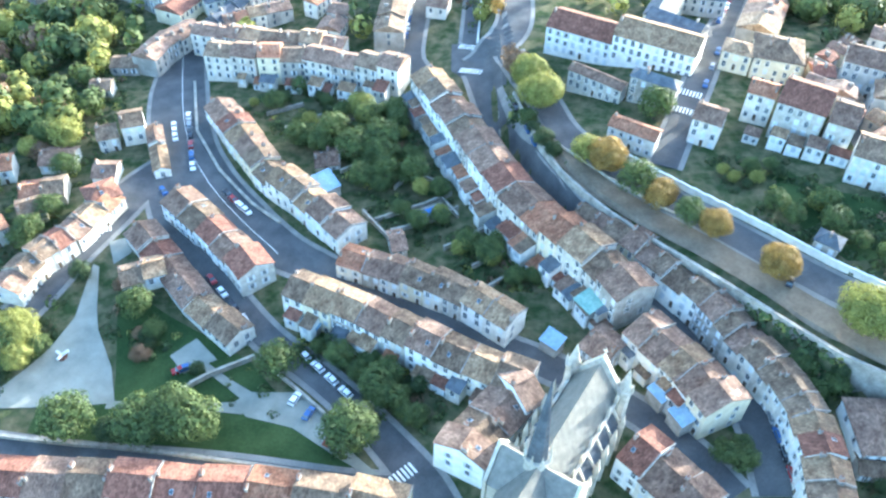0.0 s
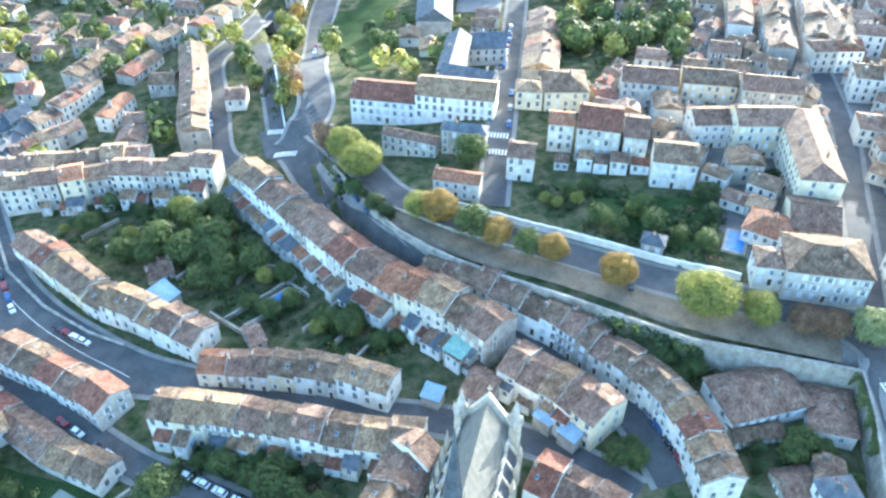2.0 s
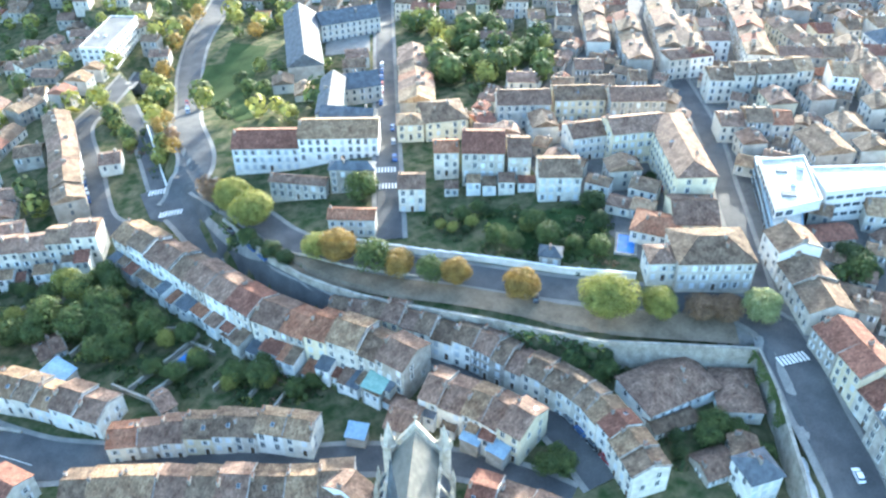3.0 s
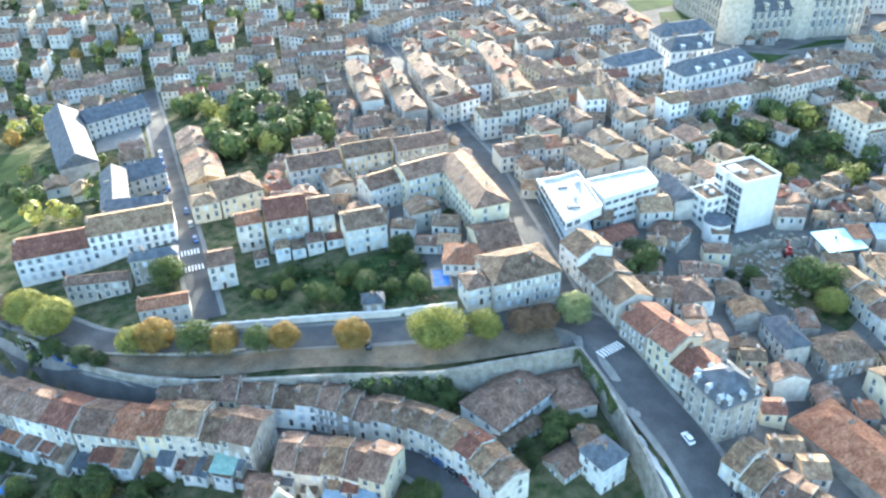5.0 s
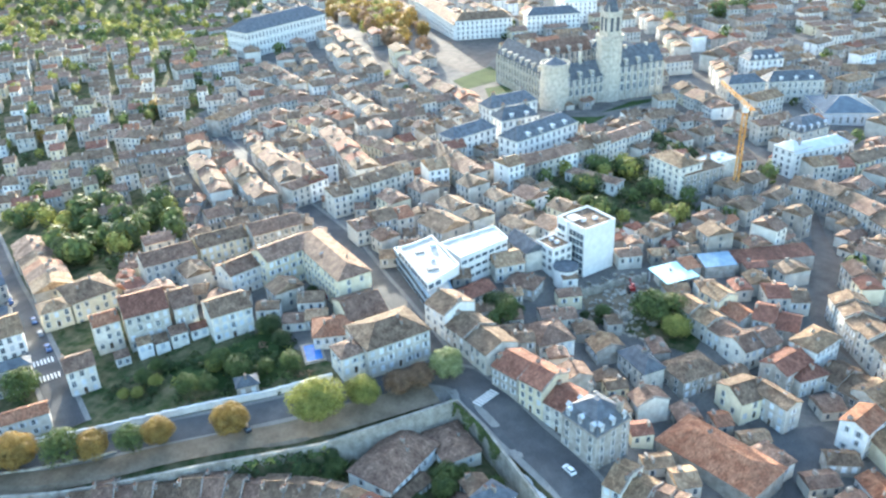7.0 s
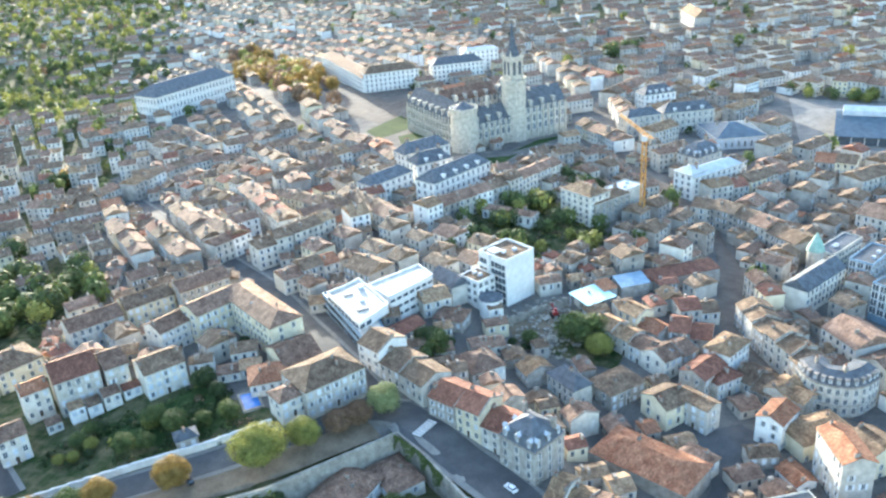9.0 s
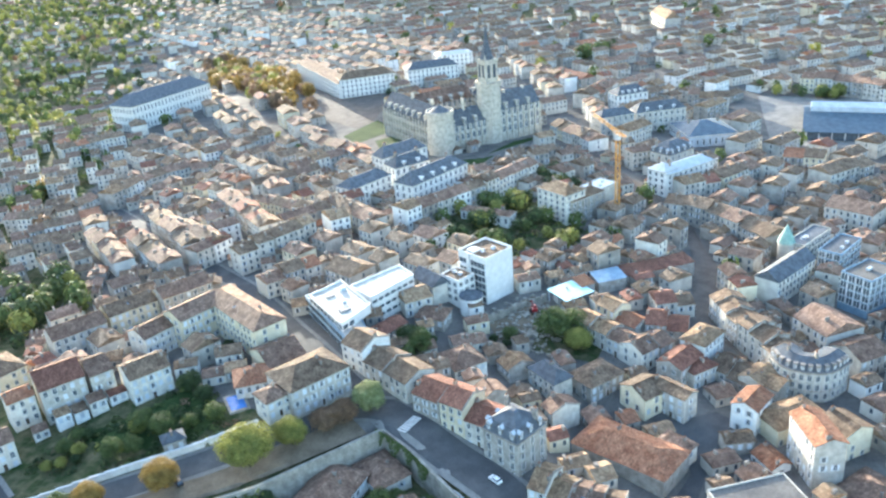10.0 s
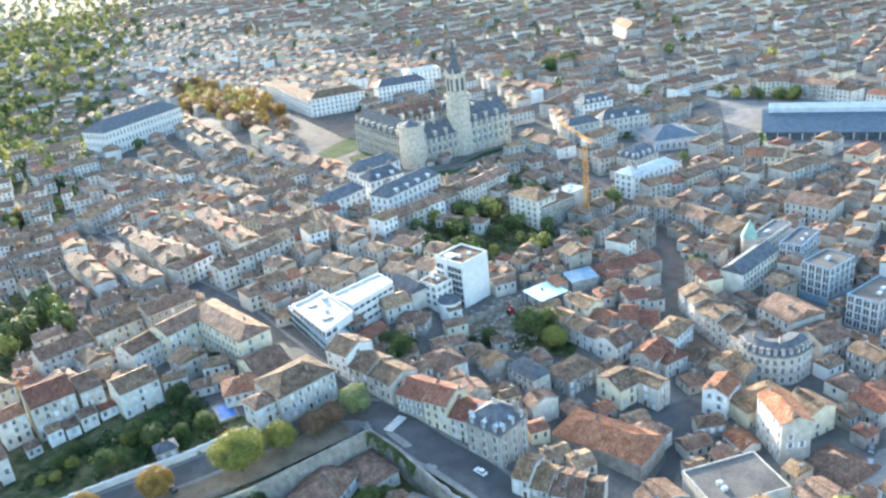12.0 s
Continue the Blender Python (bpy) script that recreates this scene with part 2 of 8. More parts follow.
def prism(bm, profile, x0, x1, mi=0):
    """A profile of (y, z), drawn out along x."""
    a = [bm.verts.new((x0, y, z)) for y, z in profile]
    b = [bm.verts.new((x1, y, z)) for y, z in profile]
    n = len(profile)
    for i in range(n):
        bm.faces.new((a[i], b[i], b[(i + 1) % n], a[(i + 1) % n])).material_index = mi
    bm.faces.new(a[::-1]).material_index = mi
    bm.faces.new(b).material_index = mi
    bmesh.ops.recalc_face_normals(bm, faces=bm.faces[:])


def cone(bm, r0, r1, z0, z1, n=12, x=0, y=0, mi=0, turn=0.0):
    a = [bm.verts.new((x + r0 * math.cos(turn + 2 * math.pi * i / n), y + r0 * math.sin(turn + 2 * math.pi * i / n), z0)) for i in range(n)]
    b = [bm.verts.new((x + r1 * math.cos(turn + 2 * math.pi * i / n), y + r1 * math.sin(turn + 2 * math.pi * i / n), z1)) for i in range(n)]
    for i in range(n):
        bm.faces.new((a[i], a[(i + 1) % n], b[(i + 1) % n], b[i])).material_index = mi
    bm.faces.new(b).material_index = mi
    bm.faces.new(a[::-1]).material_index = mi


def mesh_of(bm, name, materials):
    me = bpy.data.meshes.new(name)
    bm.normal_update()
    bm.to_mesh(me)
    bm.free()
    for m in materials:
        me.materials.append(m)
    return me


# ---- what is taken: a map in cells of 3 m ----
TAKEN = {}


def claim(x, y, ux, uy, w, d, kind="house"):
    vx, vy = -uy, ux
    for i in range(int(w // 2) + 2):
        for j in range(int(d // 2) + 2):
            a, b = -w / 2 + w * i / (int(w // 2) + 1), -d / 2 + d * j / (int(d // 2) + 1)
            TAKEN[(math.floor((x + a * ux + b * vx) / 3), math.floor((y + a * uy + b * vy) / 3))] = kind


def free(x, y, ux, uy, w, d):
    vx, vy = -uy, ux
    for i in range(5):
        for j in range(5):
            a, b = w * (i / 4 - 0.5), d * (j / 4 - 0.5)
            if (math.floor((x + a * ux + b * vx) / 3), math.floor((y + a * uy + b * vy) / 3)) in TAKEN:
                return False
    return True


def inside(x, y, poly):
    c = False
    for (x0, y0), (x1, y1) in zip(poly, poly[1:] + poly[:1]):
        if (y0 > y) != (y1 > y) and x < (x1 - x0) * (y - y0) / (y1 - y0) + x0:
            c = not c
    return c


# ---- ground ----
def steps(*runs):
    out = []
    for a, b, s in runs:
        out += list(np.arange(a, b, s))
    return np.array(out + [runs[-1][1]], float)


XS = steps((-2500, -400, 150), (-400, -160, 12), (-160, 260, 3), (260, 620, 10), (620, 4800, 110))
YS = steps((-1500, -150, 150), (-150, -60, 10), (-60, 300, 3), (300, 620, 10), (620, 4800, 110))
gx, gy = np.meshgrid(XS, YS)
gz = heights(gx, gy)
nx, ny = len(XS), len(YS)
me = bpy.data.meshes.new("ground")
idx = np.arange(nx * ny).reshape(ny, nx)
quads = np.stack([idx[:-1, :-1], idx[:-1, 1:], idx[1:, 1:], idx[1:, :-1]], -1).reshape(-1, 4)
me.from_pydata(np.stack([gx, gy, gz], -1).reshape(-1, 3).tolist(), [], quads.tolist())
me.materials.append(SOIL), me.materials.append(CITY)
cx, cy = gx[:-1, :-1].ravel() + 1.5, gy[:-1, :-1].ravel() + 1.5
upper = (side(cx, cy) > 0) & (cx > 125) & (cy < 0.9 * cx + 130) & (cx < 900)
me.polygons.foreach_set("material_index", upper.astype(np.int32))
me.polygons.foreach_set("use_smooth", np.ones(len(quads), bool))
tagged(new("ground", me), "hilly town ground of garden soil and paving", "ground", kind="structure")


def ribbon(name, label, points, widths, material, lift, category="road", kind="structure", claims=True, beside=None):
    """A strip that follows the ground along a line of points; beside: from and to, in metres out from the strip's edge (minus: its left)."""
    pts = [Vector((*p, 0)) for p in points]
    fine = []
    for i in range(len(pts) - 1):
        p0, p1, p2, p3 = pts[max(i - 1, 0)], pts[i], pts[i + 1], pts[min(i + 2, len(pts) - 1)]
        n = max(2, int((p2 - p1).length / 2))
        for k in range(n):
            s = k / n
            q = 0.5 * ((2 * p1) + (p2 - p0) * s + (2 * p0 - 5 * p1 + 4 * p2 - p3) * s * s + (3 * p1 - p0 - 3 * p2 + p3) * s ** 3)
            fine.append((q, widths[i] * (1 - s) + widths[i + 1] * s))
    fine.append((pts[-1], widths[-1]))
    m = 8
    verts, faces = [], []
    for i, (q, w) in enumerate(fine):
        d = (fine[min(i + 1, len(fine) - 1)][0] - fine[max(i - 1, 0)][0]).normalized()
        for k in range(m + 1):
            off = w * (k / m - 0.5)
            if beside and len(beside) == 2 and beside[0] >= 0:
                off = w / 2 + beside[0] + (beside[1] - beside[0]) * k / m
            elif beside and len(beside) == 3:
                off = -w / 2 + beside[1] + (beside[2] - beside[1]) * k / m
            elif beside:
                off = -w / 2 + beside[0] + (beside[1] - beside[0]) * k / m
            verts.append((q.x + d.y * off, q.y - d.x * off))
        if claims:
            claim(q.x, q.y, d.x, d.y, 3, w, "road")
    v = np.array(verts)
    z = heights(v[:, 0], v[:, 1]).reshape(-1, m + 1)
    mid = heights(np.array([q.x for q, w in fine]), np.array([q.y for q, w in fine]))[:, None]
    z = np.maximum(np.clip(z, mid - 0.7, mid + 0.7), z)
    z = z.ravel() + lift
    for i in range(len(fine) - 1):
        for k in range(m):
            a = i * (m + 1) + k
            faces.append((a, a + m + 1, a + m + 2, a + 1))
    me = bpy.data.meshes.new(name)
    me.from_pydata([(x, y, h) for (x, y), h in zip(verts, z)], [], faces)
    me.materials.append(material)
    me.validate()
    return tagged(new(name, me), label, category, kind=kind)


def patch(name, label, corners, material, lift, category="ground", claims=True, kind="structure"):
    """A many-cornered area laid over the ground, cut into small cells."""
    xs, ys = [c[0] for c in corners], [c[1] for c in corners]
    bm = bmesh.new()
    f = bm.faces.new([bm.verts.new((x, y, 0)) for x, y in corners])
    for lo, hi, no in ((min(xs), max(xs), (1, 0, 0)), (min(ys), max(ys), (0, 1, 0))):
        s = lo + 3
        while s < hi:
            bmesh.ops.bisect_plane(bm, geom=bm.verts[:] + bm.edges[:] + bm.faces[:], plane_co=Vector(no) * s, plane_no=no)
            s += 3
    co = np.array([v.co[:2] for v in bm.verts])
    for v, z in zip(bm.verts, heights(co[:, 0], co[:, 1])):
        v.co.z = z + lift
    if claims:
        for f in bm.faces:
            c = f.calc_center_median()
            TAKEN[(math.floor(c.x / 3), math.floor(c.y / 3))] = "open"
    bmesh.ops.recalc_face_normals(bm, faces=bm.faces[:])
    return tagged(link(name, bm, material), label, category, kind=kind)


ribbon("road", "wide curving dark asphalt road between terraces", [(-102.9, 288.1), (-97.8, 257.4), (-89, 226.1), (-78.7, 204.7), (-61.9, 184.6), (-45.4, 168.8), (-29.4, 159.5)], [14, 19, 20, 20, 17, 13, 9], ASPHALT, 0.35)
ribbon("pavement", "grey pavement along the street", [(-102.9, 288.1), (-97.8, 257.4), (-89, 226.1), (-78.7, 204.7), (-61.9, 184.6), (-45.4, 168.8), (-29.4, 159.5)], [17.2, 22.2, 23.2, 23.2, 20.2, 16.2, 12.2], PAVING, 0.2, "pavement", claims=False)
ribbon("road", "narrow asphalt street between stone terraces", [(-29.4, 159.5), (-11.1, 148.9), (13.4, 134), (27.6, 126.3), (47.2, 113.6), (59.7, 101.1), (67.3, 89.6)], [9, 8, 8, 8, 7, 7, 7], ASPHALT, 0.33)
ribbon("pavement", "grey pavement along the street", [(-29.4, 159.5), (-11.1, 148.9), (13.4, 134), (27.6, 126.3), (47.2, 113.6), (59.7, 101.1), (67.3, 89.6)], [12.2, 11.2, 11.2, 11.2, 10.2, 10.2, 10.2], PAVING, 0.2, "pavement", claims=False)
ribbon("road", "asphalt street with parked cars below the terraces", [(-89.8, 201.5), (-82.9, 184.4), (-69.2, 166.3), (-55.2, 149.2), (-43.8, 136.7), (-30.1, 125), (-17.5, 112.9), (-8.5, 102.3), (-1.6, 92.9), (3, 84)], [9, 9, 8, 7, 7, 7, 7, 8, 9, 9], ASPHALT, 0.33)
ribbon("pavement", "grey pavement along the street", [(-89.8, 201.5), (-82.9, 184.4), (-69.2, 166.3), (-55.2, 149.2), (-43.8, 136.7), (-30.1, 125), (-17.5, 112.9), (-8.5, 102.3), (-1.6, 92.9), (3, 84)], [12.2, 12.2, 11.2, 10.2, 10.2, 10.2, 10.2, 11.2, 12.2, 12.2], PAVING, 0.2, "pavement", claims=False)
ribbon("road", "asphalt street past white row houses", [(-88.5, 207.2), (-96.5, 195.7), (-101.5, 182.5), (-107.2, 167.9), (-111.1, 154.9), (-115.5, 144.7)], [14, 13, 12, 11, 9, 9], ASPHALT, 0.31)
ribbon("pavement", "grey pavement along the street", [(-88.5, 207.2), (-96.5, 195.7), (-101.5, 182.5), (-107.2, 167.9), (-111.1, 154.9), (-115.5, 144.7)], [17.2, 16.2, 15.2, 14.2, 12.2, 12.2], PAVING, 0.2, "pavement", claims=False)
ribbon("road", "curved asphalt street between two long terraces", [(13, 255.6), (17.5, 231.8), (23.5, 209), (35.5, 180.5), (49.2, 160.6), (60.6, 146.2), (69.2, 132.8), (74.6, 119.2), (77.0, 106.4), (77.0, 89.5)], [9, 7, 6, 6, 6, 6, 7, 8, 9, 9], ASPHALT, 0.33)
ribbon("pavement", "grey pavement along the street", [(13, 255.6), (17.5, 231.8), (23.5, 209), (35.5, 180.5), (49.2, 160.6), (60.6, 146.2), (69.2, 132.8), (74.6, 119.2), (77.0, 106.4), (77.0, 89.5)], [12.2, 11.2, 11.2, 10.2, 10.2, 10.2, 10.2, 11.2, 12.2, 12.2], PAVING, 0.2, "pavement", claims=False)
ribbon("road", "tree-lined asphalt boulevard along the rampart", [(24, 262), (33.0, 232), (38, 209), (47, 194.5), (64, 177), (83, 157), (100, 141.7), (118.2, 126.7), (137, 114), (142, 100.8)], [9, 9, 9, 9, 9, 9, 9, 9, 10, 12], ASPHALT, 0.3)
ribbon("pavement", "grey pavement along the street", [(24, 262), (33.0, 232), (38, 209), (47, 194.5), (64, 177), (83, 157), (100, 141.7), (118.2, 126.7), (137, 114), (142, 100.8)], [12.2, 12.2, 12.2, 12.2, 12.2, 12.2, 12.2, 12.2, 13.2, 15.2], PAVING, 0.2, "pavement", claims=False)
ribbon("promenade", "sandy promenade under the boulevard trees", [(31, 211), (44, 184.5), (64, 163), (84, 143.2), (102, 126), (132, 108)], [6, 8, 8, 8, 9, 12], SAND, 0.26, "promenade")
ribbon("road", "asphalt avenue leaving the junction", [(14, 260), (26, 278), (30.1, 311.9), (40, 360), (52, 405), (82.7, 470), (120, 540)], [14, 12, 11, 11, 11, 11, 11], ASPHALT, 0.33)
ribbon("pavement", "grey pavement along the street", [(14, 260), (26, 278), (30.1, 311.9), (40, 360), (52, 405), (82.7, 470), (120, 540)], [17.2, 15.2, 14.2, 14.2, 14.2, 14.2, 14.2], PAVING, 0.2, "pavement", claims=False)
ribbon("road", "sunken asphalt slip road beside a white wall", [(10.2, 273.2), (13.1, 328.2), (12.6, 357.3)], [6, 6, 7], ASPHALT, 0.3)
ribbon("pavement", "grey pavement along the street", [(10.2, 273.2), (13.1, 328.2), (12.6, 357.3)], [9.2, 9.2, 10.2], PAVING, 0.2, "pavement", claims=False)
ribbon("road", "asphalt side street with parked cars", [(-8, 262), (-12.1, 275), (-10.2, 311.2), (-8.4, 346.1), (5.8, 367.9), (29.5, 406.8)], [8, 8, 8, 8, 9, 10], ASPHALT, 0.3)
ribbon("pavement", "grey pavement along the street", [(-8, 262), (-12.1, 275), (-10.2, 311.2), (-8.4, 346.1), (5.8, 367.9), (29.5, 406.8)], [11.2, 11.2, 11.2, 11.2, 12.2, 13.2], PAVING, 0.2, "pavement", claims=False)
ribbon("road", "straight dark street running through the upper town", [(66.6, 190.2), (82.6, 227.3), (102.8, 274.4), (132, 341.7), (177.8, 446.8)], [8, 8, 8, 8, 8], ASPHALT, 0.32)
ribbon("pavement", "grey pavement along the street", [(66.6, 190.2), (82.6, 227.3), (102.8, 274.4), (132, 341.7), (177.8, 446.8)], [11.2, 11.2, 11.2, 11.2, 11.2], PAVING, 0.2, "pavement", claims=False)
ribbon("road", "asphalt ramp road down from the rampart", [(142.4, 104), (137.7, 93.2), (132.9, 80.3), (127.5, 65.5), (121.5, 53), (112, 35), (98, 12)], [11, 13, 13, 13, 13, 13, 13], ASPHALT, 0.3)
ribbon("pavement", "grey pavement along the street", [(142.4, 104), (137.7, 93.2), (132.9, 80.3), (127.5, 65.5), (121.5, 53), (112, 35), (98, 12)], [14.2, 16.2, 16.2, 16.2, 16.2, 16.2, 16.2], PAVING, 0.2, "pavement", claims=False)
ribbon("road", "narrow shaded street between tall stone houses", [(144.6, 111.6), (159.5, 136.5), (173, 157.3), (198.9, 196.3), (229.1, 255.1), (267.3, 327.9), (317, 414.7)], [8, 7, 7, 7, 7, 7, 7], ASPHALT, 0.3)
ribbon("pavement", "grey pavement along the street", [(144.6, 111.6), (159.5, 136.5), (173, 157.3), (198.9, 196.3), (229.1, 255.1), (267.3, 327.9), (317, 414.7)], [11.2, 10.2, 10.2, 10.2, 10.2, 10.2, 10.2], PAVING, 0.2, "pavement", claims=False)
ribbon("street", "paved pedestrian street with shops", [(470, 128), (410, 105), (378, 78), (350, 56)], [8, 8, 9, 10], SETTS, 0.3, "street")
ribbon("street", "narrow paved street past the rounded corner", [(217, -4), (208, -8), (199, -21), (192, -36)], [7, 7, 7, 7], SETTS, 0.3, "street")
ribbon("road", "asphalt road along the park wall", [(-113.1, 104.5), (-61.9, 99.1), (-21, 93.4), (-5.4, 91.6)], [8, 7, 7, 8], ASPHALT, 0.31)
ribbon("pavement", "grey pavement along the street", [(-113.1, 104.5), (-61.9, 99.1), (-21, 93.4), (-5.4, 91.6)], [11.2, 10.2, 10.2, 11.2], PAVING, 0.2, "pavement", claims=False)
BIG = [(-102.9, 288.1), (-97.8, 257.4), (-89, 226.1), (-78.7, 204.7), (-61.9, 184.6), (-45.4, 168.8)]
for a, b in ((8.2, 8.4),):
    ribbon("road_line", "white line painted along the wide road", BIG, [14, 19, 20, 20, 17, 13], WHITE, 0.42, "road marking", claims=False, beside=("in", a, b))
patch("gravel_court", "pale gravel park court", [(-100, 164), (-98, 163), (-94, 147), (-92, 141), (-85, 129), (-81, 118), (-110, 115.5), (-120, 116), (-112, 121), (-107, 128), (-103, 135), (-99.5, 145)], GRAVEL, 0.24)
ribbon("path", "pale gravel park path to the farmstead gate", [(-61, 129.5), (-54, 124), (-48, 119.5), (-44, 116)], [2.0, 2.2, 3.0, 4.0], GRAVEL, 0.28, "path")
ribbon("path", "pale gravel path along the park lawn", [(-83, 117.6), (-75, 117), (-66, 116), (-55, 115.5), (-47, 115)], [2.6, 1.6, 1.6, 2.6, 4.0], GRAVEL, 0.26, "path")
patch("gravel_car_park", "pale gravel car park inside the park wall", [(-50, 117), (-46, 120), (-34, 119.5), (-26, 112), (-18, 101.5), (-11.5, 95.8), (-14, 95.6), (-23, 101.5), (-34, 109), (-46, 112.3)], GRAVEL, 0.22)
patch("courtyard", "sandy farmstead courtyard", [(-70, 132), (-64, 137.5), (-57, 130.5), (-65, 126)], GRAVEL, 0.26)
patch("courtyard", "pale walled yard beside the street", [(-98, 173), (-93.5, 175), (-90, 169), (-94, 164)], GRAVEL, 0.26)
patch("courtyard", "paved courtyard between the school wings", [(131, 418), (151, 407), (128, 350), (107, 356)], PAVING, 0.26)
patch("lawn", "dark mown park lawn", [(-91, 158), (-73.4, 145.3), (-48.4, 130.3), (-30, 108), (-16, 97), (-100, 109), (-100, 116), (-81.5, 119.5)], GRASS, 0.15)
PRECINCT = [(439.5, 306.8), (489.9, 296.4), (491.5, 273.0), (395.9, 205.7), (389.8, 191.4), (432.5, 166.1), (485.2, 151.5), (457.9, 133.7), (400.1, 154.5), (343.2, 164.1), (376.7, 196.9), (389.3, 222.4), (380, 236.0), (409.1, 275.2)]
patch("precinct", "grey paved paths round the town hall", PRECINCT, CITY, 0.2)
for pts in ([(384, 188), (394.4, 169), (401.4, 164.5), (370, 165.5), (351.5, 169.4)], [(403, 170.3), (432.9, 157), (450, 150), (446, 157), (436.7, 164.2)], [(432.5, 289.6), (473.9, 284.1), (460.7, 267.9), (441.9, 261.9), (417.9, 270.5)], [(425.9, 260.4), (442.6, 248.9), (409.1, 217.9), (392.0, 236.0)]):
    patch("lawn", "trimmed green lawn beside the town hall", pts, GRASS, 0.27)
patch("street_square", "brown-grey paved pedestrian square between shops", [(356.3, 61.9), (336.2, 48.3), (322.0, 38.0), (294.7, 31.9), (254.7, 25.3), (237.8, 21.5), (229.0, 13.0), (220.6, 3.8), (214.2, -3.4), (217.9, -6.3), (227.4, 1.0), (242.5, 9.1), (258.8, 14.5), (286.3, 19.1), (304.5, 27.2), (330.1, 36.6), (356.4, 50.4)], SETTS, 0.32)
patch("yard", "grey asphalt yard between the workshops", [(186.5, 36.6), (176.1, 26.1), (169.7, 15.3), (155.6, 10.6), (140.7, 13.8), (143.3, 7.2), (164.7, 6.1), (183.0, -0.1), (186.6, 7.3), (179.0, 16.8), (191.4, 20.6)], ASPHALT, 0.2)
patch("yard", "shady overgrown yard beside the building site", [(199, 50), (212, 50), (222, 60), (216, 76), (200, 74)], SOIL, 0.15)
patch("lawn", "dark green garden lawn behind the boulevard", [(98, 190), (112, 178), (130, 172), (121, 150), (107, 150), (96, 168)], GRASS, 0.18, claims=False)
patch("square", "paved square beside the town hall", [(452, 292), (468, 285), (520, 300), (560, 330), (520, 365), (470, 325)], SETTS, 0.25)
patch("plaza", "pale paved market plaza", [(470, 12), (470, -60), (590, -60), (590, 30)], PAVING, 0.25)
patch("car_park", "pale asphalt car park", [(150, -60), (150, -40), (172, -48), (178, -60)], PAVING, 0.25)
patch("junction", "open asphalt junction above the long terrace", [(3.5, 279), (12, 277), (24, 273), (26, 262), (27, 248), (24.7, 241), (16.5, 244), (9.5, 250.7), (3.4, 259.7)], ASPHALT, 0.4, "road")
patch("lawn", "lawn with trees beside the avenue", [(47, 376.5), (57.8, 398.2), (73.2, 387.2), (66, 350), (60.3, 318), (56, 300), (48, 300), (46, 340)], GRASS, 0.22)
patch("lawn", "green lawn of the school yard", [(56, 372), (72, 360), (90, 395), (76, 415)], GRASS, 0.3)
for pts in ([(-71.6, 245.1), (-47, 258), (-16.4, 244), (2, 197.3), (0, 172), (-18, 182), (-36, 208)], [(-42, 143), (-22.1, 132), (8, 118), (-4, 108), (-18.1, 117), (-33.7, 128.7)],
            [(80, 193), (104, 190), (112, 176), (132, 174), (122, 148), (112, 142), (88, 168)], [(-224, 336), (-134, 328), (-124, 279), (-121, 209), (-163, 207)],
            [(150, 360), (185, 345), (195, 290), (147, 272), (128, 300)], [(282, 152), (335, 128), (303, 82), (285, 82), (262, 116)], [(11, 168), (33, 161), (27, 144), (6, 156)],
            [(95, 98), (92, 108), (112, 96), (118, 80), (108, 88)]):
    patch("garden", "overgrown walled garden behind houses", pts, SOIL, 0.1, "garden")

# ---- rampart ----
bm = bmesh.new()
pts = RAMP[3:-1]
ring = []
for i, (x, y) in enumerate(pts):
    d = (Vector(pts[min(i + 1, len(pts) - 1)]) - Vector(pts[max(i - 1, 0)])).normalized()
    nrm = Vector((-d.y, d.x))
    hi = ground(x + nrm.x * 4, y + nrm.y * 4) + 0.6
    lo = ground(x - nrm.x * 5, y - nrm.y * 5) - 2
    ring.append([bm.verts.new((x + nrm.x * a, y + nrm.y * a, z)) for a, z in ((-2.6, lo), (-1.9, hi), (-1.0, hi), (-0.6, lo))])
for a, b in zip(ring, ring[1:]):
    for k in range(3):
        bm.faces.new((a[k], b[k], b[k + 1], a[k + 1]))
bmesh.ops.recalc_face_normals(bm, faces=bm.faces[:])
tagged(link("rampart_wall", bm, STONE), "pale stone rampart wall holding up the boulevard", "retaining wall", kind="structure")


def wall_line(points, height, label, material=STONE, thick=0.5, name="garden_wall"):
    bm = bmesh.new()
    for (x0, y0), (x1, y1) in zip(points, points[1:]):
        n = max(1, int(math.hypot(x1 - x0, y1 - y0) / 4))
        for k in range(n):
            a, b = Vector((x0 + (x1 - x0) * k / n, y0 + (y1 - y0) * k / n)), Vector((x0 + (x1 - x0) * (k + 1) / n, y0 + (y1 - y0) * (k + 1) / n))
            g = ground(*((a + b) / 2))
            m = Matrix.Translation((*((a + b) / 2), g)) @ Matrix.Rotation(math.atan2((b - a).y, (b - a).x), 4, "Z")
            L = (b - a).length / 2 + 0.05
            box(bm, -L, L, -thick / 2, thick / 2, -1.2, height, 0, m)
            box(bm, -L, L, -thick / 2 - 0.08, thick / 2 + 0.08, height + 0.003, height + 0.15, 0, m)
    return tagged(link(name, bm, material), label, "wall")


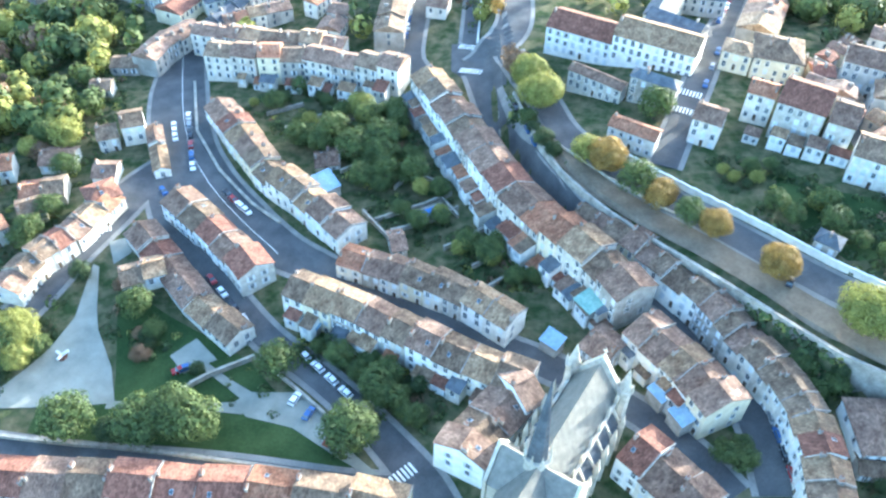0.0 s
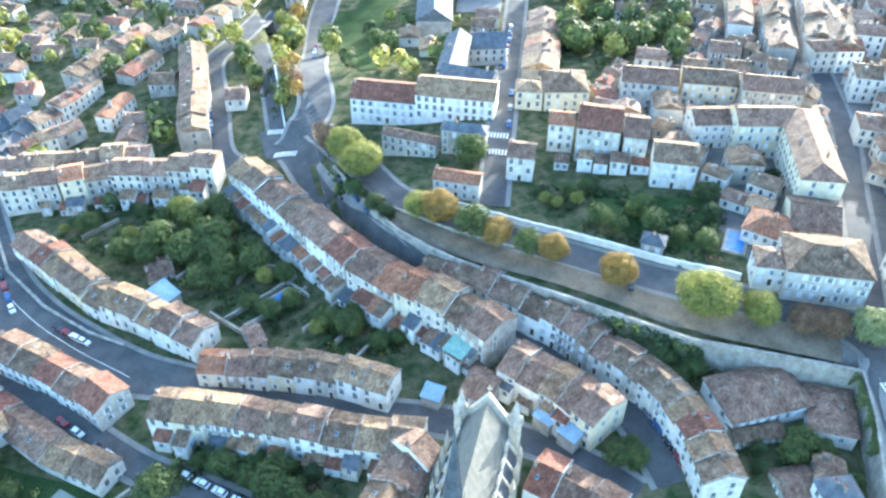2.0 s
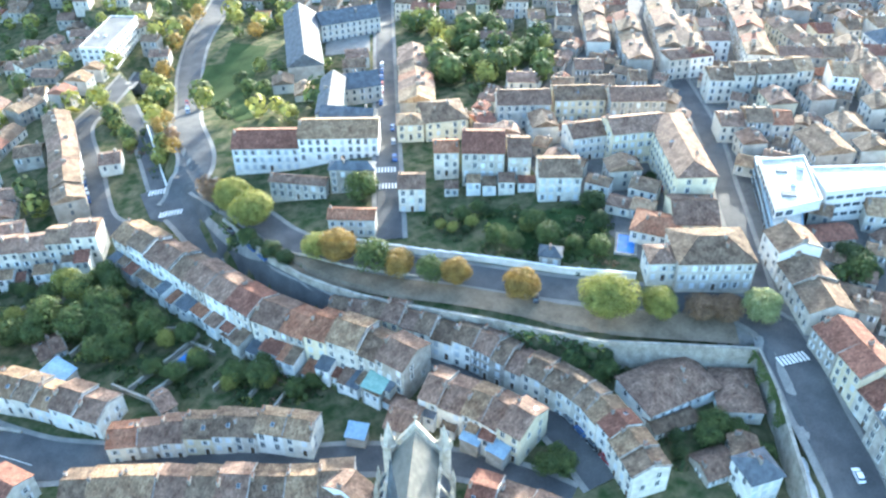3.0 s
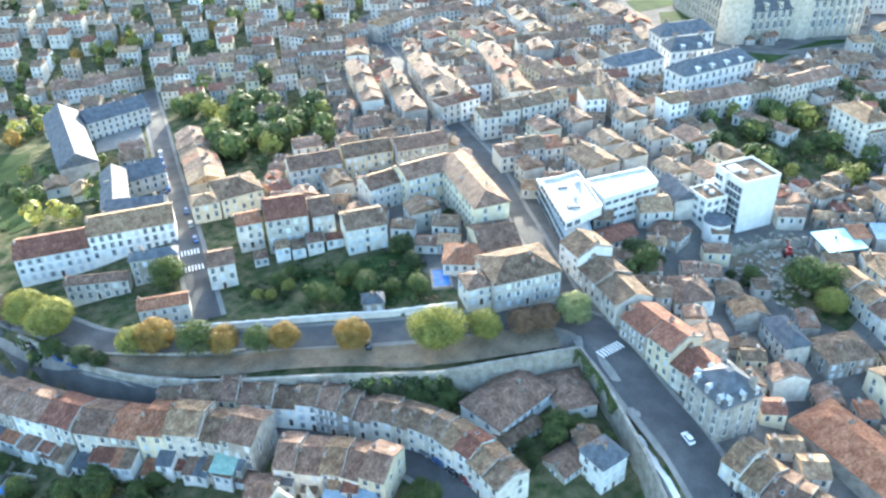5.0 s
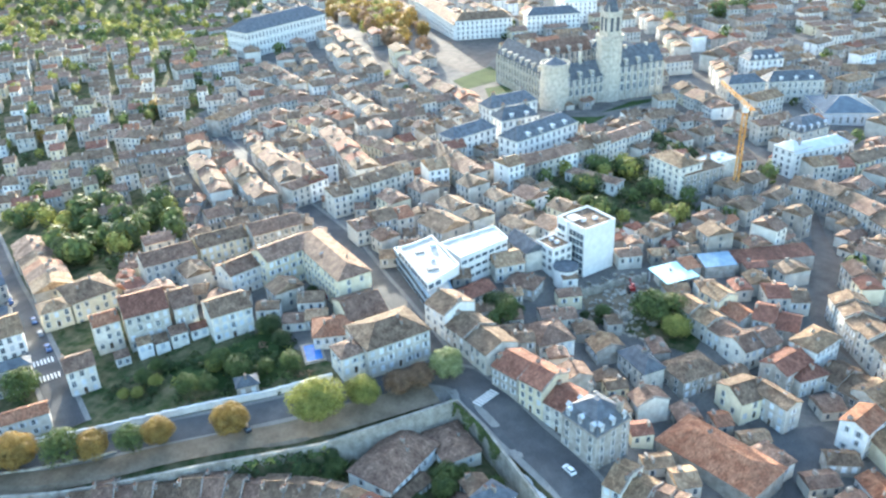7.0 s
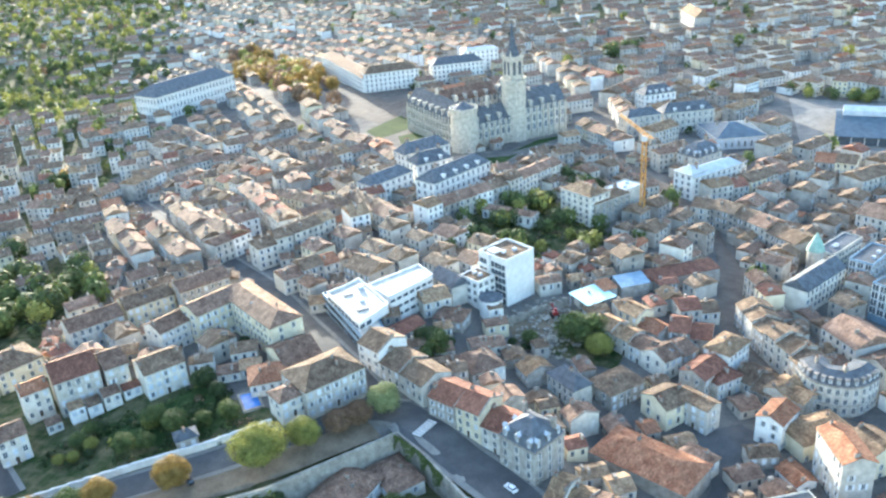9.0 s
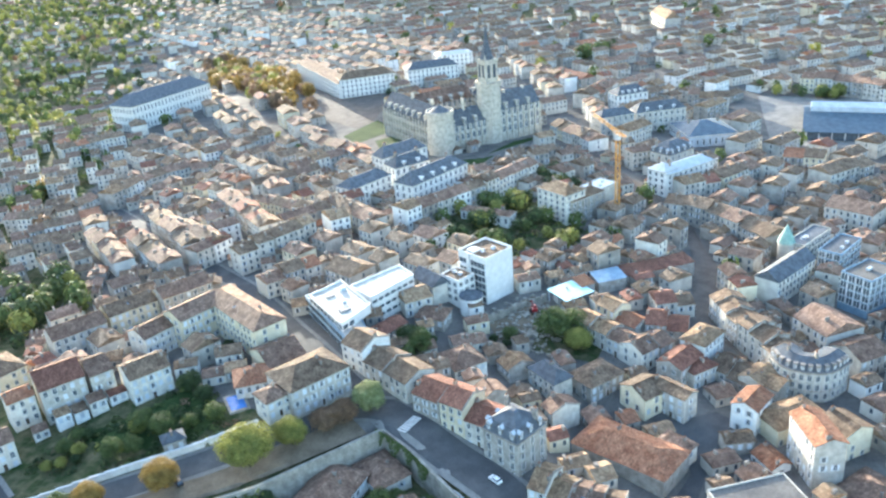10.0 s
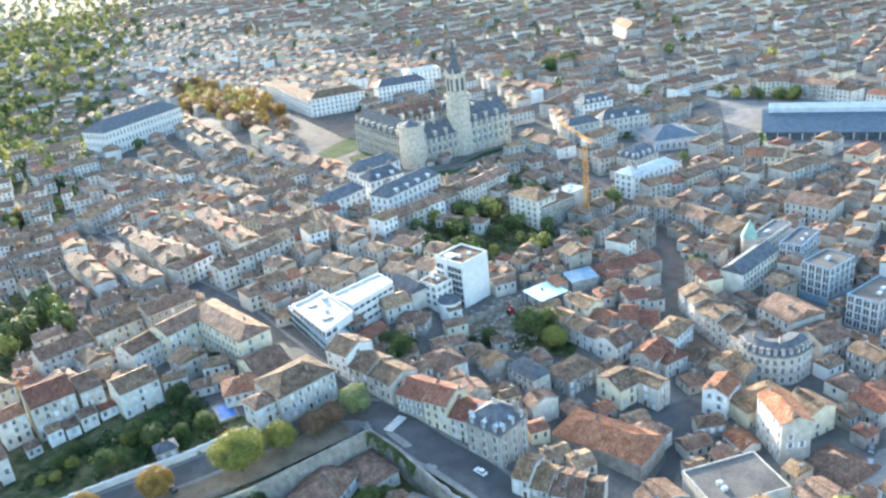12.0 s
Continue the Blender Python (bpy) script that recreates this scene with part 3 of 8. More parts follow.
# ---- windows, chimneys, doors: built once, shared ----
def window_mesh(w, h, shutter):
    """Frame, two recessed panes and, on some, open shutters, as one stepped piece."""
    t, s = 0.13, w / 2
    cols = [(-s - t, -s, -0.12, 0), (-s, -0.05, -0.04, 1), (-0.05, 0.05, -0.09, 0), (0.05, s, -0.04, 1), (s, s + t, -0.12, 0)]
    if shutter:
        cols = [(-s - t - s, -s - t, -0.08, 2)] + cols + [(s + t, s + t + s, -0.08, 2)]
    bm = bmesh.new()
    rows = [(-t, 0.0), (0.0, h), (h, h + t)]
    line = [(cols[0][0], 0.03, 0)]
    for x0, x1, y, mi in cols:
        line += [(x0, y, mi), (x1, y, mi)]
    line.append((cols[-1][1], 0.03, cols[-1][3]))
    zs = [-t, 0.0, h, h + t]
    grid = [[bm.verts.new((x, min(y, -0.12) if (k in (0, 3) and mi == 1) else y, z)) for x, y, mi in line] for k, z in enumerate(zs)]
    for k in range(3):
        for i in range(len(line) - 1):
            mi = line[i + 1][2] if i % 2 == 0 else line[i][2]
            if k != 1 and mi == 1:
                mi = 0
            bm.faces.new((grid[k][i], grid[k][i + 1], grid[k + 1][i + 1], grid[k + 1][i])).material_index = mi
    return mesh_of(bm, "window", [WHITE, GLASS, SHUTTER])


WINDOWS = [window_mesh(1.05, 1.75, True), window_mesh(1.1, 1.8, False), window_mesh(0.95, 1.5, True), window_mesh(1.2, 2.0, False)]
bm = bmesh.new()
prism(bm, [(-0.68, 0.03), (-0.68, -0.1), (-0.55, -0.1), (-0.55, -0.05), (-0.03, -0.05), (-0.03, -0.02), (0.03, -0.02), (0.03, -0.05), (0.55, -0.05), (0.55, -0.1), (0.68, -0.1), (0.68, 0.03)], -0.1, 1.85)
bm.transform(Matrix(((0, 1, 0, 0), (0, 0, 1, 0), (1, 0, 0, 0), (0, 0, 0, 1))))
SHUT = mesh_of(bm, "window", [SHUTTER])
bm = bmesh.new()
box(bm, -0.55, 0.55, -0.09, 0.03, 0, 2.3, 0)
box(bm, -0.7, -0.55, -0.12, 0.03, 0, 2.45, 1), box(bm, 0.55, 0.7, -0.12, 0.03, 0, 2.45, 1), box(bm, -0.55, 0.55, -0.12, 0.03, 2.3, 2.45, 1)
DOOR = mesh_of(bm, "door", [WOODEN, WHITE])
CHIMNEYS = []
for w, d, n in ((1.5, 0.6, 3), (0.7, 0.6, 1), (1.1, 0.6, 2)):
    bm = bmesh.new()
    box(bm, -w / 2, w / 2, -d / 2, d / 2, -1.2, 1.1, 0)
    box(bm, -w / 2 - 0.08, w / 2 + 0.08, -d / 2 - 0.08, d / 2 + 0.08, 1.1, 1.28, 0)
    CHIMNEYS.append((mesh_of(bm, "chimney", [COPING]), n))
bm = bmesh.new()
cone(bm, 0.17, 0.12, 1.28, 1.85, 7)
POT = mesh_of(bm, "chimney_pot", [ROOFS[3][1]])


def chimney(root, m):
    """A stack with a row of clay pots on its cap."""
    me, n = rnd.choice(CHIMNEYS)
    stack = shared("chimney", me, root, m)
    for k in range(n):
        shared("chimney_pot", POT, stack, Matrix.Translation(((k - (n - 1) / 2) * 0.42, 0, 0)))



bm = bmesh.new()
box(bm, -0.45, 0.45, -0.6, 0.6, -0.05, 0.09, 0), box(bm, -0.38, 0.38, -0.53, 0.53, 0.09, 0.12, 1)
SKYLIGHT = mesh_of(bm, "skylight", [ZINC, GLASS])
TOWARDS = Vector((-25.0, -5.0))
COUNT = {"house": 0}


FAR_V, FAR_F, FAR_M = [], [], []
FAR_MATS = ([mat("far_" + m.name, *WALL_TONES[k], 0.3, vary=0.14, dirt=0.12, island=True) for k, (_, m) in enumerate(WALLS)]
            + [mat("far_" + m.name, *ROOF_TONES[k], 0.35, 0.9, 1.2, 0.2, 0.6, island=True, dirt=0.3, tile=0.26) for k, (_, m) in enumerate(ROOFS)]
            + [SLATE, GLASS, SHUTTER, COPING])


def far_house(x, y, z, base, u, v, w, d, eave, style, windows=True):
    """A house of the far town, laid into the one mesh that holds them all."""
    def add(points, faces, mi):
        n = len(FAR_V)
        FAR_V.extend((x + a * u.x + b * v.x, y + a * u.y + b * v.y, z + h) for a, b, h in points)
        FAR_F.extend(tuple(n + i for i in f) for f in faces)
        FAR_M.extend([mi] * len(faces))

    def slab(x0, x1, y0, y1, z0, z1, mi):
        add([(a, b, h) for h in (z0, z1) for a, b in ((x0, y0), (x1, y0), (x1, y1), (x0, y1))], ((4, 5, 6, 7), (0, 1, 5, 4), (1, 2, 6, 5), (2, 3, 7, 6), (3, 0, 4, 7)), mi)
    wm = rnd.choices((0, 1, 2, 3, 4), (3, 1.0, 6, 6, 1))[0]
    rm = 10 if style == "s" else 5 + rnd.choices((0, 1, 2, 3, 4), (7, 9, 1.8, 0.4, 0.8) if style == "c" else (7, 6, 2, 1.0, 1.5))[0]
    pitch = 0.7 if style == "s" else 0.42
    rise, o = pitch * d / 2, 0.4
    e = o * pitch
    prof = [(-d / 2, base), (d / 2, base), (d / 2, eave), (0, eave + rise), (-d / 2, eave)]
    add([(sx * w / 2, b, h) for sx in (-1, 1) for b, h in prof], ((4, 3, 2, 1, 0), (5, 6, 7, 8, 9), (0, 5, 9, 4), (1, 2, 7, 6)), wm)
    top = [(-d / 2 - o, eave - e), (-d / 2 - o, eave - e + 0.2), (0, eave + rise + 0.2), (d / 2 + o, eave - e + 0.2), (d / 2 + o, eave - e)]
    add([(sx * (w / 2 + 0.1), b, h) for sx in (-1, 1) for b, h in top], ((0, 5, 6, 1), (1, 6, 7, 2), (2, 7, 8, 3), (3, 8, 9, 4), (0, 1, 2, 3, 4), (9, 8, 7, 6, 5)), rm)
    for k in range(rnd.choice((1, 1, 2))):
        cx, cy = rnd.uniform(-w / 2 + 0.6, w / 2 - 0.6), rnd.uniform(-d / 4, d / 4)
        h = eave + rise - pitch * abs(cy)
        slab(cx - 0.35, cx + 0.35, cy - 0.8, cy + 0.8, h - 0.5, h + 1.4, 13)
    if not windows:
        return
    cols, levels = max(1, int(w / 2.9)), max(1, min(4, int(eave / 3.1)))
    for s in range(levels):
        for c in range(cols):
            xx, zz = w * ((c + 0.5) / cols - 0.5), eave - 2.7 - 3.05 * s
            slab(xx - 0.5, xx + 0.5, -d / 2 - 0.05, -d / 2 + 0.05, zz, zz + 1.7, 11)
            if rnd.random() < 0.35:
                slab(xx - 1.0, xx - 0.52, -d / 2 - 0.09, -d / 2 + 0.05, zz, zz + 1.7, 12), slab(xx + 0.52, xx + 1.0, -d / 2 - 0.09, -d / 2 + 0.05, zz, zz + 1.7, 12)
    for sx in (-1, 1):
        if (TOWARDS - Vector((x, y))).normalized().dot(u * sx) > 0.3 and rnd.random() < 0.5:
            for s in range(levels):
                slab(*sorted((sx * (w / 2 + 0.05), sx * (w / 2 - 0.05))), -0.5, 0.5, eave - 2.7 - 3.05 * s, eave - 1.0 - 3.05 * s, 11)


def house(x, y, ang, w, d, eave, style="c", hip=None, blind=False, label="", ends=True, terraced=False, small=False, wall=None, roof=None, claims=True):
    """One house: walls to the eaves, a tiled roof, chimneys, and windows on the sides that face the lower town."""
    d = min(max(d, 5.0), 16.0)
    if TAKEN.get((math.floor(x / 3), math.floor(y / 3))) == "hall":
        return None
    u = Vector((math.cos(radians(ang)), math.sin(radians(ang))))
    v = Vector((-u.y, u.x))
    if (TOWARDS - Vector((x, y))).dot(v) > 0:
        ang, u, v = ang + 180, -u, -v
    if small:
        claim(x, y, u.x, u.y, w, d)
        far_house(x, y, ground(x, y), -4.0, u, v, w, d, eave, style, (TOWARDS - Vector((x, y))).length < 1000)
        return
    g = [level(x + a * u.x * w / 2 + b * v.x * d / 2, y + a * u.y * w / 2 + b * v.y * d / 2) for a in (-1, 1) for b in (-1, 1)]
    g0, gm = level(x, y), min(g)
    if claims:
        claim(x, y, u.x, u.y, w, d)
    top = eave
    wname, wmat = WALLS[wall] if wall is not None else WALLS[rnd.choices((0, 1, 2, 3, 4), {"c": (3, 1.2, 6, 6, 1.2) if x > 125 else (5, 5, 5, 2, 1), "o": (4, 1.2, 4, 5, 2) if x > 125 else (5, 4, 3, 2, 2), "s": (2, 1, 6, 4, 0)}[style])[0]]
    rname, rmat = ROOFS[roof] if roof is not None else ROOFS[rnd.choices((0, 1, 2, 3, 4), {"c": (8, 6, 3.5, 0.5, 1.1), "o": (7, 4, 3, 1.5, 2.4), "s": (1, 1, 1, 1, 1)}[style])[0]]
    if style == "s":
        rname, rmat = "dark slate", SLATE
    pitch = 0.42 if style != "s" else 0.75
    rise = pitch * d / 2
    hip = (style == "s" or (not terraced and rnd.random() < 0.35 and w > d * 0.9)) if hip is None else hip
    storeys = max(1, round(eave / 3.2))
    words = label or f"{('one', 'two', 'three', 'four', 'five')[min(storeys, 5) - 1]}-storey {wname} {'terraced house' if terraced else 'house'} with {rname} roof"
    root = tagged(new("house"), words, "house")
    root.matrix_basis = Matrix.Translation((x, y, g0)) @ Matrix.Rotation(radians(ang), 4, "Z")
    base = gm - g0 - 1.0
    bm = bmesh.new()
    if hip:
        box(bm, -w / 2, w / 2, -d / 2, d / 2, base, top)
    else:
        prism(bm, [(-d / 2, base), (d / 2, base), (d / 2, top), (0, top + rise), (-d / 2, top)], -w / 2, w / 2)
    part("wall", bm, wmat, root)
    # roof
    bm = bmesh.new()
    o, ox, t = 0.45, (0.06 if terraced else 0.35), 0.22
    if hip:
        a = [bm.verts.new((sx * (w / 2 + o), sy * (d / 2 + o), top + z)) for z in (-0.12, 0.1) for sx, sy in ((-1, -1), (1, -1), (1, 1), (-1, 1))]
        inset = min(w / 2 - 0.3, d / 2 * 0.85)
        r0, r1 = bm.verts.new((-w / 2 + inset, 0, top + rise + 0.2)), bm.verts.new((w / 2 - inset, 0, top + rise + 0.2))
        for f in ((0, 1, 2, 3), (0, 1, 5, 4), (1, 2, 6, 5), (2, 3, 7, 6), (3, 0, 4, 7)):
            bm.faces.new([a[i] for i in f])
        bm.faces.new((a[4], a[5], r1, r0)), bm.faces.new((a[6], a[7], r0, r1)), bm.faces.new((a[5], a[6], r1)), bm.faces.new((a[7], a[4], r0))
        bmesh.ops.recalc_face_normals(bm, faces=bm.faces[:])
    else:
        e = o * pitch
        prism(bm, [(-d / 2 - o, top - e), (0, top + rise), (d / 2 + o, top - e), (d / 2 + o, top - e + t), (0, top + rise + t), (-d / 2 - o, top - e + t)], -w / 2 - ox, w / 2 + ox)
        if not small:
            box(bm, -w / 2 - ox, w / 2 + ox, -0.16, 0.16, top + rise + t - 0.06, top + rise + t + 0.12)
    part("roof", bm, rmat, root)
    if terraced and rnd.random() < 0.7:
        bm = bmesh.new()
        zz = top + rise + t
        prism(bm, [(-d / 2 - 0.3, top - 0.1), (0, zz - 0.3), (d / 2 + 0.3, top - 0.1), (d / 2 + 0.3, top + 0.42), (0, zz + 0.28), (-d / 2 - 0.3, top + 0.42)], w / 2 - 0.16, w / 2 + 0.14)
        part("party_wall", bm, COPING, root, "weathered stone party wall coping")
    # cornice under the front eave
    if not small:
        bm = bmesh.new()
        box(bm, -w / 2 + 0.02, w / 2 - 0.02, -d / 2 - 0.22, -d / 2 + 0.02, top - 0.42, top - 0.2)
        box(bm, -w / 2 + 0.02, w / 2 - 0.02, -d / 2 - 0.1, -d / 2 + 0.02, top - 0.62, top - 0.42)
        part("cornice", bm, WALLS[2][1], root)
    # chimneys
    for k in range(1 if small else rnd.choice((1, 1, 2))):
        cx = (w / 2 - 0.55) * (1 if k else -1) if not hip else rnd.uniform(-w / 4, w / 4)
        cyy = rnd.choice((-1, 1)) * rnd.uniform(0.4, d / 4)
        chimney(root, Matrix.Translation((cx, cyy, top + rise - pitch * abs(cyy) + 0.1)) @ Matrix.Rotation(math.pi / 2, 4, "Z"))
    if not small and rnd.random() < 0.22:
        sy = rnd.choice((-1, 1))
        yy = sy * d / 4
        shared("skylight", SKYLIGHT, root, Matrix.Translation((rnd.uniform(-w / 4, w / 4), yy, top + rise * 0.5 + t + 0.03)) @ Matrix.Rotation(-sy * math.atan(pitch), 4, "X"))
    # windows
    win, shut = rnd.choice(WINDOWS), rnd.choice((0.1, 0.3, 0.6))
    g_front = min(level(x - v.x * d / 2, y - v.y * d / 2) - g0, 0.0)
    cols = max(1, int(w / (2.7 if not small else 3.6)))
    levels = 0 if blind else storeys
    for s in range(levels):
        z = top - 2.75 - 3.05 * s
        if z < g_front - 0.5:
            break
        for c in range(cols):
            xx = w * ((c + 0.5) / cols - 0.5) + rnd.uniform(-0.08, 0.08)
            if s == levels - 1 and s and c == cols // 2 and not small:
                shared("door", DOOR, root, Matrix.Translation((xx, -d / 2, max(z - 0.7, g_front))))
            elif rnd.random() < 0.95:
                shared("window", SHUT if rnd.random() < shut else win, root, Matrix.Translation((xx, -d / 2, z)))
    if ends and not blind:
        for sx in (-1, 1):
            nrm = u * sx
            if (TOWARDS - Vector((x, y))).normalized().dot(nrm) > 0.25:
                for s in range(min(storeys, 3)):
                    for c in range(2 if d > 8 else 1):
                        if rnd.random() < 0.6:
                            yy = d * ((c + 0.5) / (2 if d > 8 else 1) - 0.5) * 0.8
                            shared("window", win, root, Matrix.Translation((sx * w / 2, yy, top - 2.75 - 3.05 * s)) @ Matrix.Rotation(sx * math.pi / 2, 4, "Z"))
    COUNT["house"] += 1
    return root


def terrace(points, n, depth, ridge, style, wall=None, roof=None, hip=None, blind=False, check=False):
    """A row of n houses along the ridge line; check: only where nothing stands yet."""
    pts = [Vector(p) for p in points]
    seg = [(b - a).length for a, b in zip(pts, pts[1:])]
    total = sum(seg)
    n = max(1, min(n, round(total / 4.5)))
    far = (sum(pts, Vector((0, 0))) / len(pts) - TOWARDS).length > 262
    if n > 1 and total / n > 13:
        n = round(total / 10)
    cuts = [0.0]
    for k in range(n):
        cuts.append(cuts[-1] + rnd.uniform(0.8, 1.2))
    cuts = [c / cuts[-1] * total for c in cuts]

    def along(s):
        s = min(max(s, 0), total)
        for a, b, L in zip(pts, pts[1:], seg):
            if s <= L + 1e-6:
                return a.lerp(b, s / L)
            s -= L
        return pts[-1]
    for k, (a, b) in enumerate(zip(cuts, cuts[1:])):
        p, q = along(a), along(b)
        c, w = (p + q) / 2, (q - p).length
        dd = depth * rnd.uniform(0.94, 1.06)
        if check and not free(c.x, c.y, (q - p).x / w, (q - p).y / w, w - 3, dd - 4):
            continue
        house(c.x, c.y, math.degrees(math.atan2((q - p).y, (q - p).x)), w + 0.02, dd, ridge - 0.21 * dd + rnd.uniform(-1.4, 1.1), "c" if style == "w" else style,
              wall=1 if style == "w" else wall, roof=roof, blind=blind, terraced=n > 1, hip=False if n > 1 else hip, ends=k in (0, n - 1), small=far)



def hall(a, b, depth, eave, rise, label, wall, roofing, name="public_building", levels=3, dormers=0, hip=True):
    """A long building on the line a to b, its front towards the lower town, under a hipped or gabled roof."""
    a, b = Vector(a), Vector(b)
    u = (b - a).normalized()
    v = Vector((-u.y, u.x))
    if (TOWARDS - a).dot(v) > 0:
        a, b, u, v = b, a, -u, -v
    w, c = (b - a).length, (a + b) / 2 + v * depth / 2
    root = tagged(new(name), label, "building")
    g = ground(c.x, c.y)
    root.matrix_basis = Matrix.Translation((c.x, c.y, g)) @ Matrix.Rotation(math.atan2(u.y, u.x), 4, "Z")
    claim(c.x, c.y, u.x, u.y, w, depth, "hall")
    d, base = depth, min(ground(a.x, a.y), ground(b.x, b.y)) - g - 3
    bm = bmesh.new()
    if hip:
        box(bm, -w / 2, w / 2, -d / 2, d / 2, base, eave)
    else:
        prism(bm, [(-d / 2, base), (d / 2, base), (d / 2, eave), (0, eave + rise - 0.05), (-d / 2, eave)], -w / 2, w / 2)
    part("wall", bm, wall, root)
    bm = bmesh.new()
    box(bm, -w / 2 - 0.4, w / 2 + 0.4, -d / 2 - 0.4, d / 2 + 0.4, eave + 0.003, eave + 0.5)
    part("cornice", bm, WALLS[2][1], root)
    bm = bmesh.new()
    i = d / 2 if hip else 0.0
    lo = [bm.verts.new((sx * (w / 2 + 0.2), sy * (d / 2 + 0.2), eave + 0.51)) for sx, sy in ((-1, -1), (1, -1), (1, 1), (-1, 1))]
    hi = [bm.verts.new((sx * (w / 2 - i * 0.8), sy * 0.4, eave + 0.5 + rise)) for sx, sy in ((-1, -1), (1, -1), (1, 1), (-1, 1))]
    for k in range(4):
        bm.faces.new((lo[k], lo[(k + 1) % 4], hi[(k + 1) % 4], hi[k]))
    bm.faces.new(hi), bm.faces.new(lo[::-1])
    part("roof", bm, roofing, root)
    for nx_, ny_, L, off in ((0, -1, w, d), (-1, 0, d, w), (1, 0, d, w)):
        if (TOWARDS - c).dot(u * nx_ + v * ny_) <= 0:
            continue
        turn, n = math.atan2(ny_, nx_) + math.pi / 2, max(2, int(L / 3.6))
        for k in range(n):
            t = L * ((k + 0.5) / n - 0.5)
            for lv in range(levels):
                z = eave * (levels - lv - 0.75) / levels
                shared("window", WINDOWS[3], root, Matrix.Translation((nx_ * off / 2 - ny_ * t, ny_ * off / 2 + nx_ * t, z)) @ Matrix.Rotation(turn, 4, "Z") @ Matrix.Diagonal((1.1, 1, min(1.7, eave / levels / 3.4), 1)))
    for k in range(dormers):
        t = w * 0.8 * ((k + 0.5) / dormers - 0.5)
        bm = bmesh.new()
        box(bm, -0.8, 0.8, -0.3, 2.2, 0, 1.9)
        prism(bm, [(-0.5, 1.9), (2.3, 1.9), (2.3, 2.1), (-0.5, 2.1)], -1.0, 1.0)
        dm = part("dormer", bm, WALLS[1][1], root)
        dm.matrix_basis = Matrix.Translation((t, -d / 2 + 0.7, eave + 0.8))
        shared("window", WINDOWS[1], dm, Matrix.Translation((0, -0.3, 0.2)) @ Matrix.Diagonal((0.8, 1, 0.8, 1)))
    for sx in (-0.3, 0.3):
        chimney(root, Matrix.Translation((sx * w, 0.5, eave + rise + 0.3)) @ Matrix.Scale(1.3, 4))
    return root


# grand buildings of the plateau
hall((439, 487), (524, 477), 26, 20, 8, "very long pale stone public building with blue-grey slate roof", WALLS[1][1], SLATE, levels=3)
hall((607, 440), (531, 350), 16, 14, 5, "white arcaded stone building along the autumn trees", WALLS[1][1], ROOFS[0][1], levels=4)
hall((531, 348), (562, 314), 16, 15, 5, "white four-storey stone building with brown tile roof", WALLS[1][1], ROOFS[1][1], levels=4)
hall((572, 306), (600, 272), 16, 15, 5, "white stone building with many tall windows", WALLS[1][1], SLATE, levels=4)
hall((292, 200), (319, 191), 12, 11, 4, "low pale stone wing with slate roof", WALLS[1][1], SLATE, levels=3)
hall((298, 168), (338, 155), 13, 12, 5, "pale stone courtyard building with dark slate roof", WALLS[1][1], SLATE, levels=3, dormers=4)
hall((322, 190), (340, 178), 12, 13, 5, "pale stone pavilion with slate mansard roof", WALLS[1][1], SLATE, levels=3, dormers=2)
hall((345, 210), (372, 195), 12, 12, 5, "pale stone rear wing with slate roof", WALLS[1][1], SLATE, levels=3)
hall((313, 108), (304, 91), 13, 14, 3, "pale apartment building with balconies and orange tile roof", WALLS[0][1], ROOFS[2][1], "apartment_building", 5)
hall((306, 89), (326, 78), 10, 11, 2.5, "grey apartment building beside the crane", WALLS[3][1], ROOFS[1][1], "apartment_building", 4)
hall((368, 66), (363, 56), 12, 13, 2.5, "white corner building with zinc roof", WHITE, ZINC, "corner_building", 4)
hall((363.5, 55), (393, 36), 11, 12, 3, "white shop building with zinc roof on the paved street", WHITE, ZINC, "shop_building", 4)
hall((460, 114), (476, 96), 12, 12, 4, "long building with dark slate roof", WALLS[2][1], SLATE, levels=3)
hall((477, 95), (496, 67), 12, 13, 5, "stone building with steep dark slate roof", WALLS[2][1], SLATE, levels=3, dormers=3)
hall((451, 58), (466, 31), 34, 7, 5, "low hall with stepped blue-grey zinc roof", ZINC, MARKET, "covered_hall", 1)
hall((292, 140), (289, 114), 7, 4.5, 1.5, "long low white garden building with brown roof", WALLS[1][1], ROOFS[0][1], "garden_building", 1)


hall((880, 150), (930, 174), 17, 12, 7, "pale church with gabled front and brown tile roof", WALLS[2][1], ROOFS[1][1], "far_church", 1, hip=False)
hall((622, 301), (642, 276), 14, 18, 2, "white concrete office building with rows of windows", WHITE, ZINC, "office_building", 5)
hall((524, 118), (540, 100), 14, 12, 5, "white stone house with rounded slate mansard roof", WALLS[1][1], SLATE, "mansard_house", 3, dormers=4)


terrace([(-97.2, 288.4), (-67.7, 279.8), (-36.9, 274.7)], 8, 9, 12, 'w')  # white_back
terrace([(-87.3, 268.4), (-67.2, 265.1), (-50.6, 265.7), (-29.2, 259.6), (-13.5, 253.1)], 8, 10, 13, 'w')  # white
terrace([(-78.2, 238.6), (-65.4, 218.8), (-53.3, 199.9), (-41.2, 188.2), (-30.1, 176.3), (-24.6, 170.4)], 12, 10.5, 9, 'o')  # hill
terrace([(-97.0, 224.0), (-89.0, 202.6)], 2, 5, 5, 'c')  # sliver
terrace([(-80.2, 187.2), (-68.9, 176.6), (-55.6, 162.6), (-49.6, 154.6)], 5, 10, 9, 'c')  # island
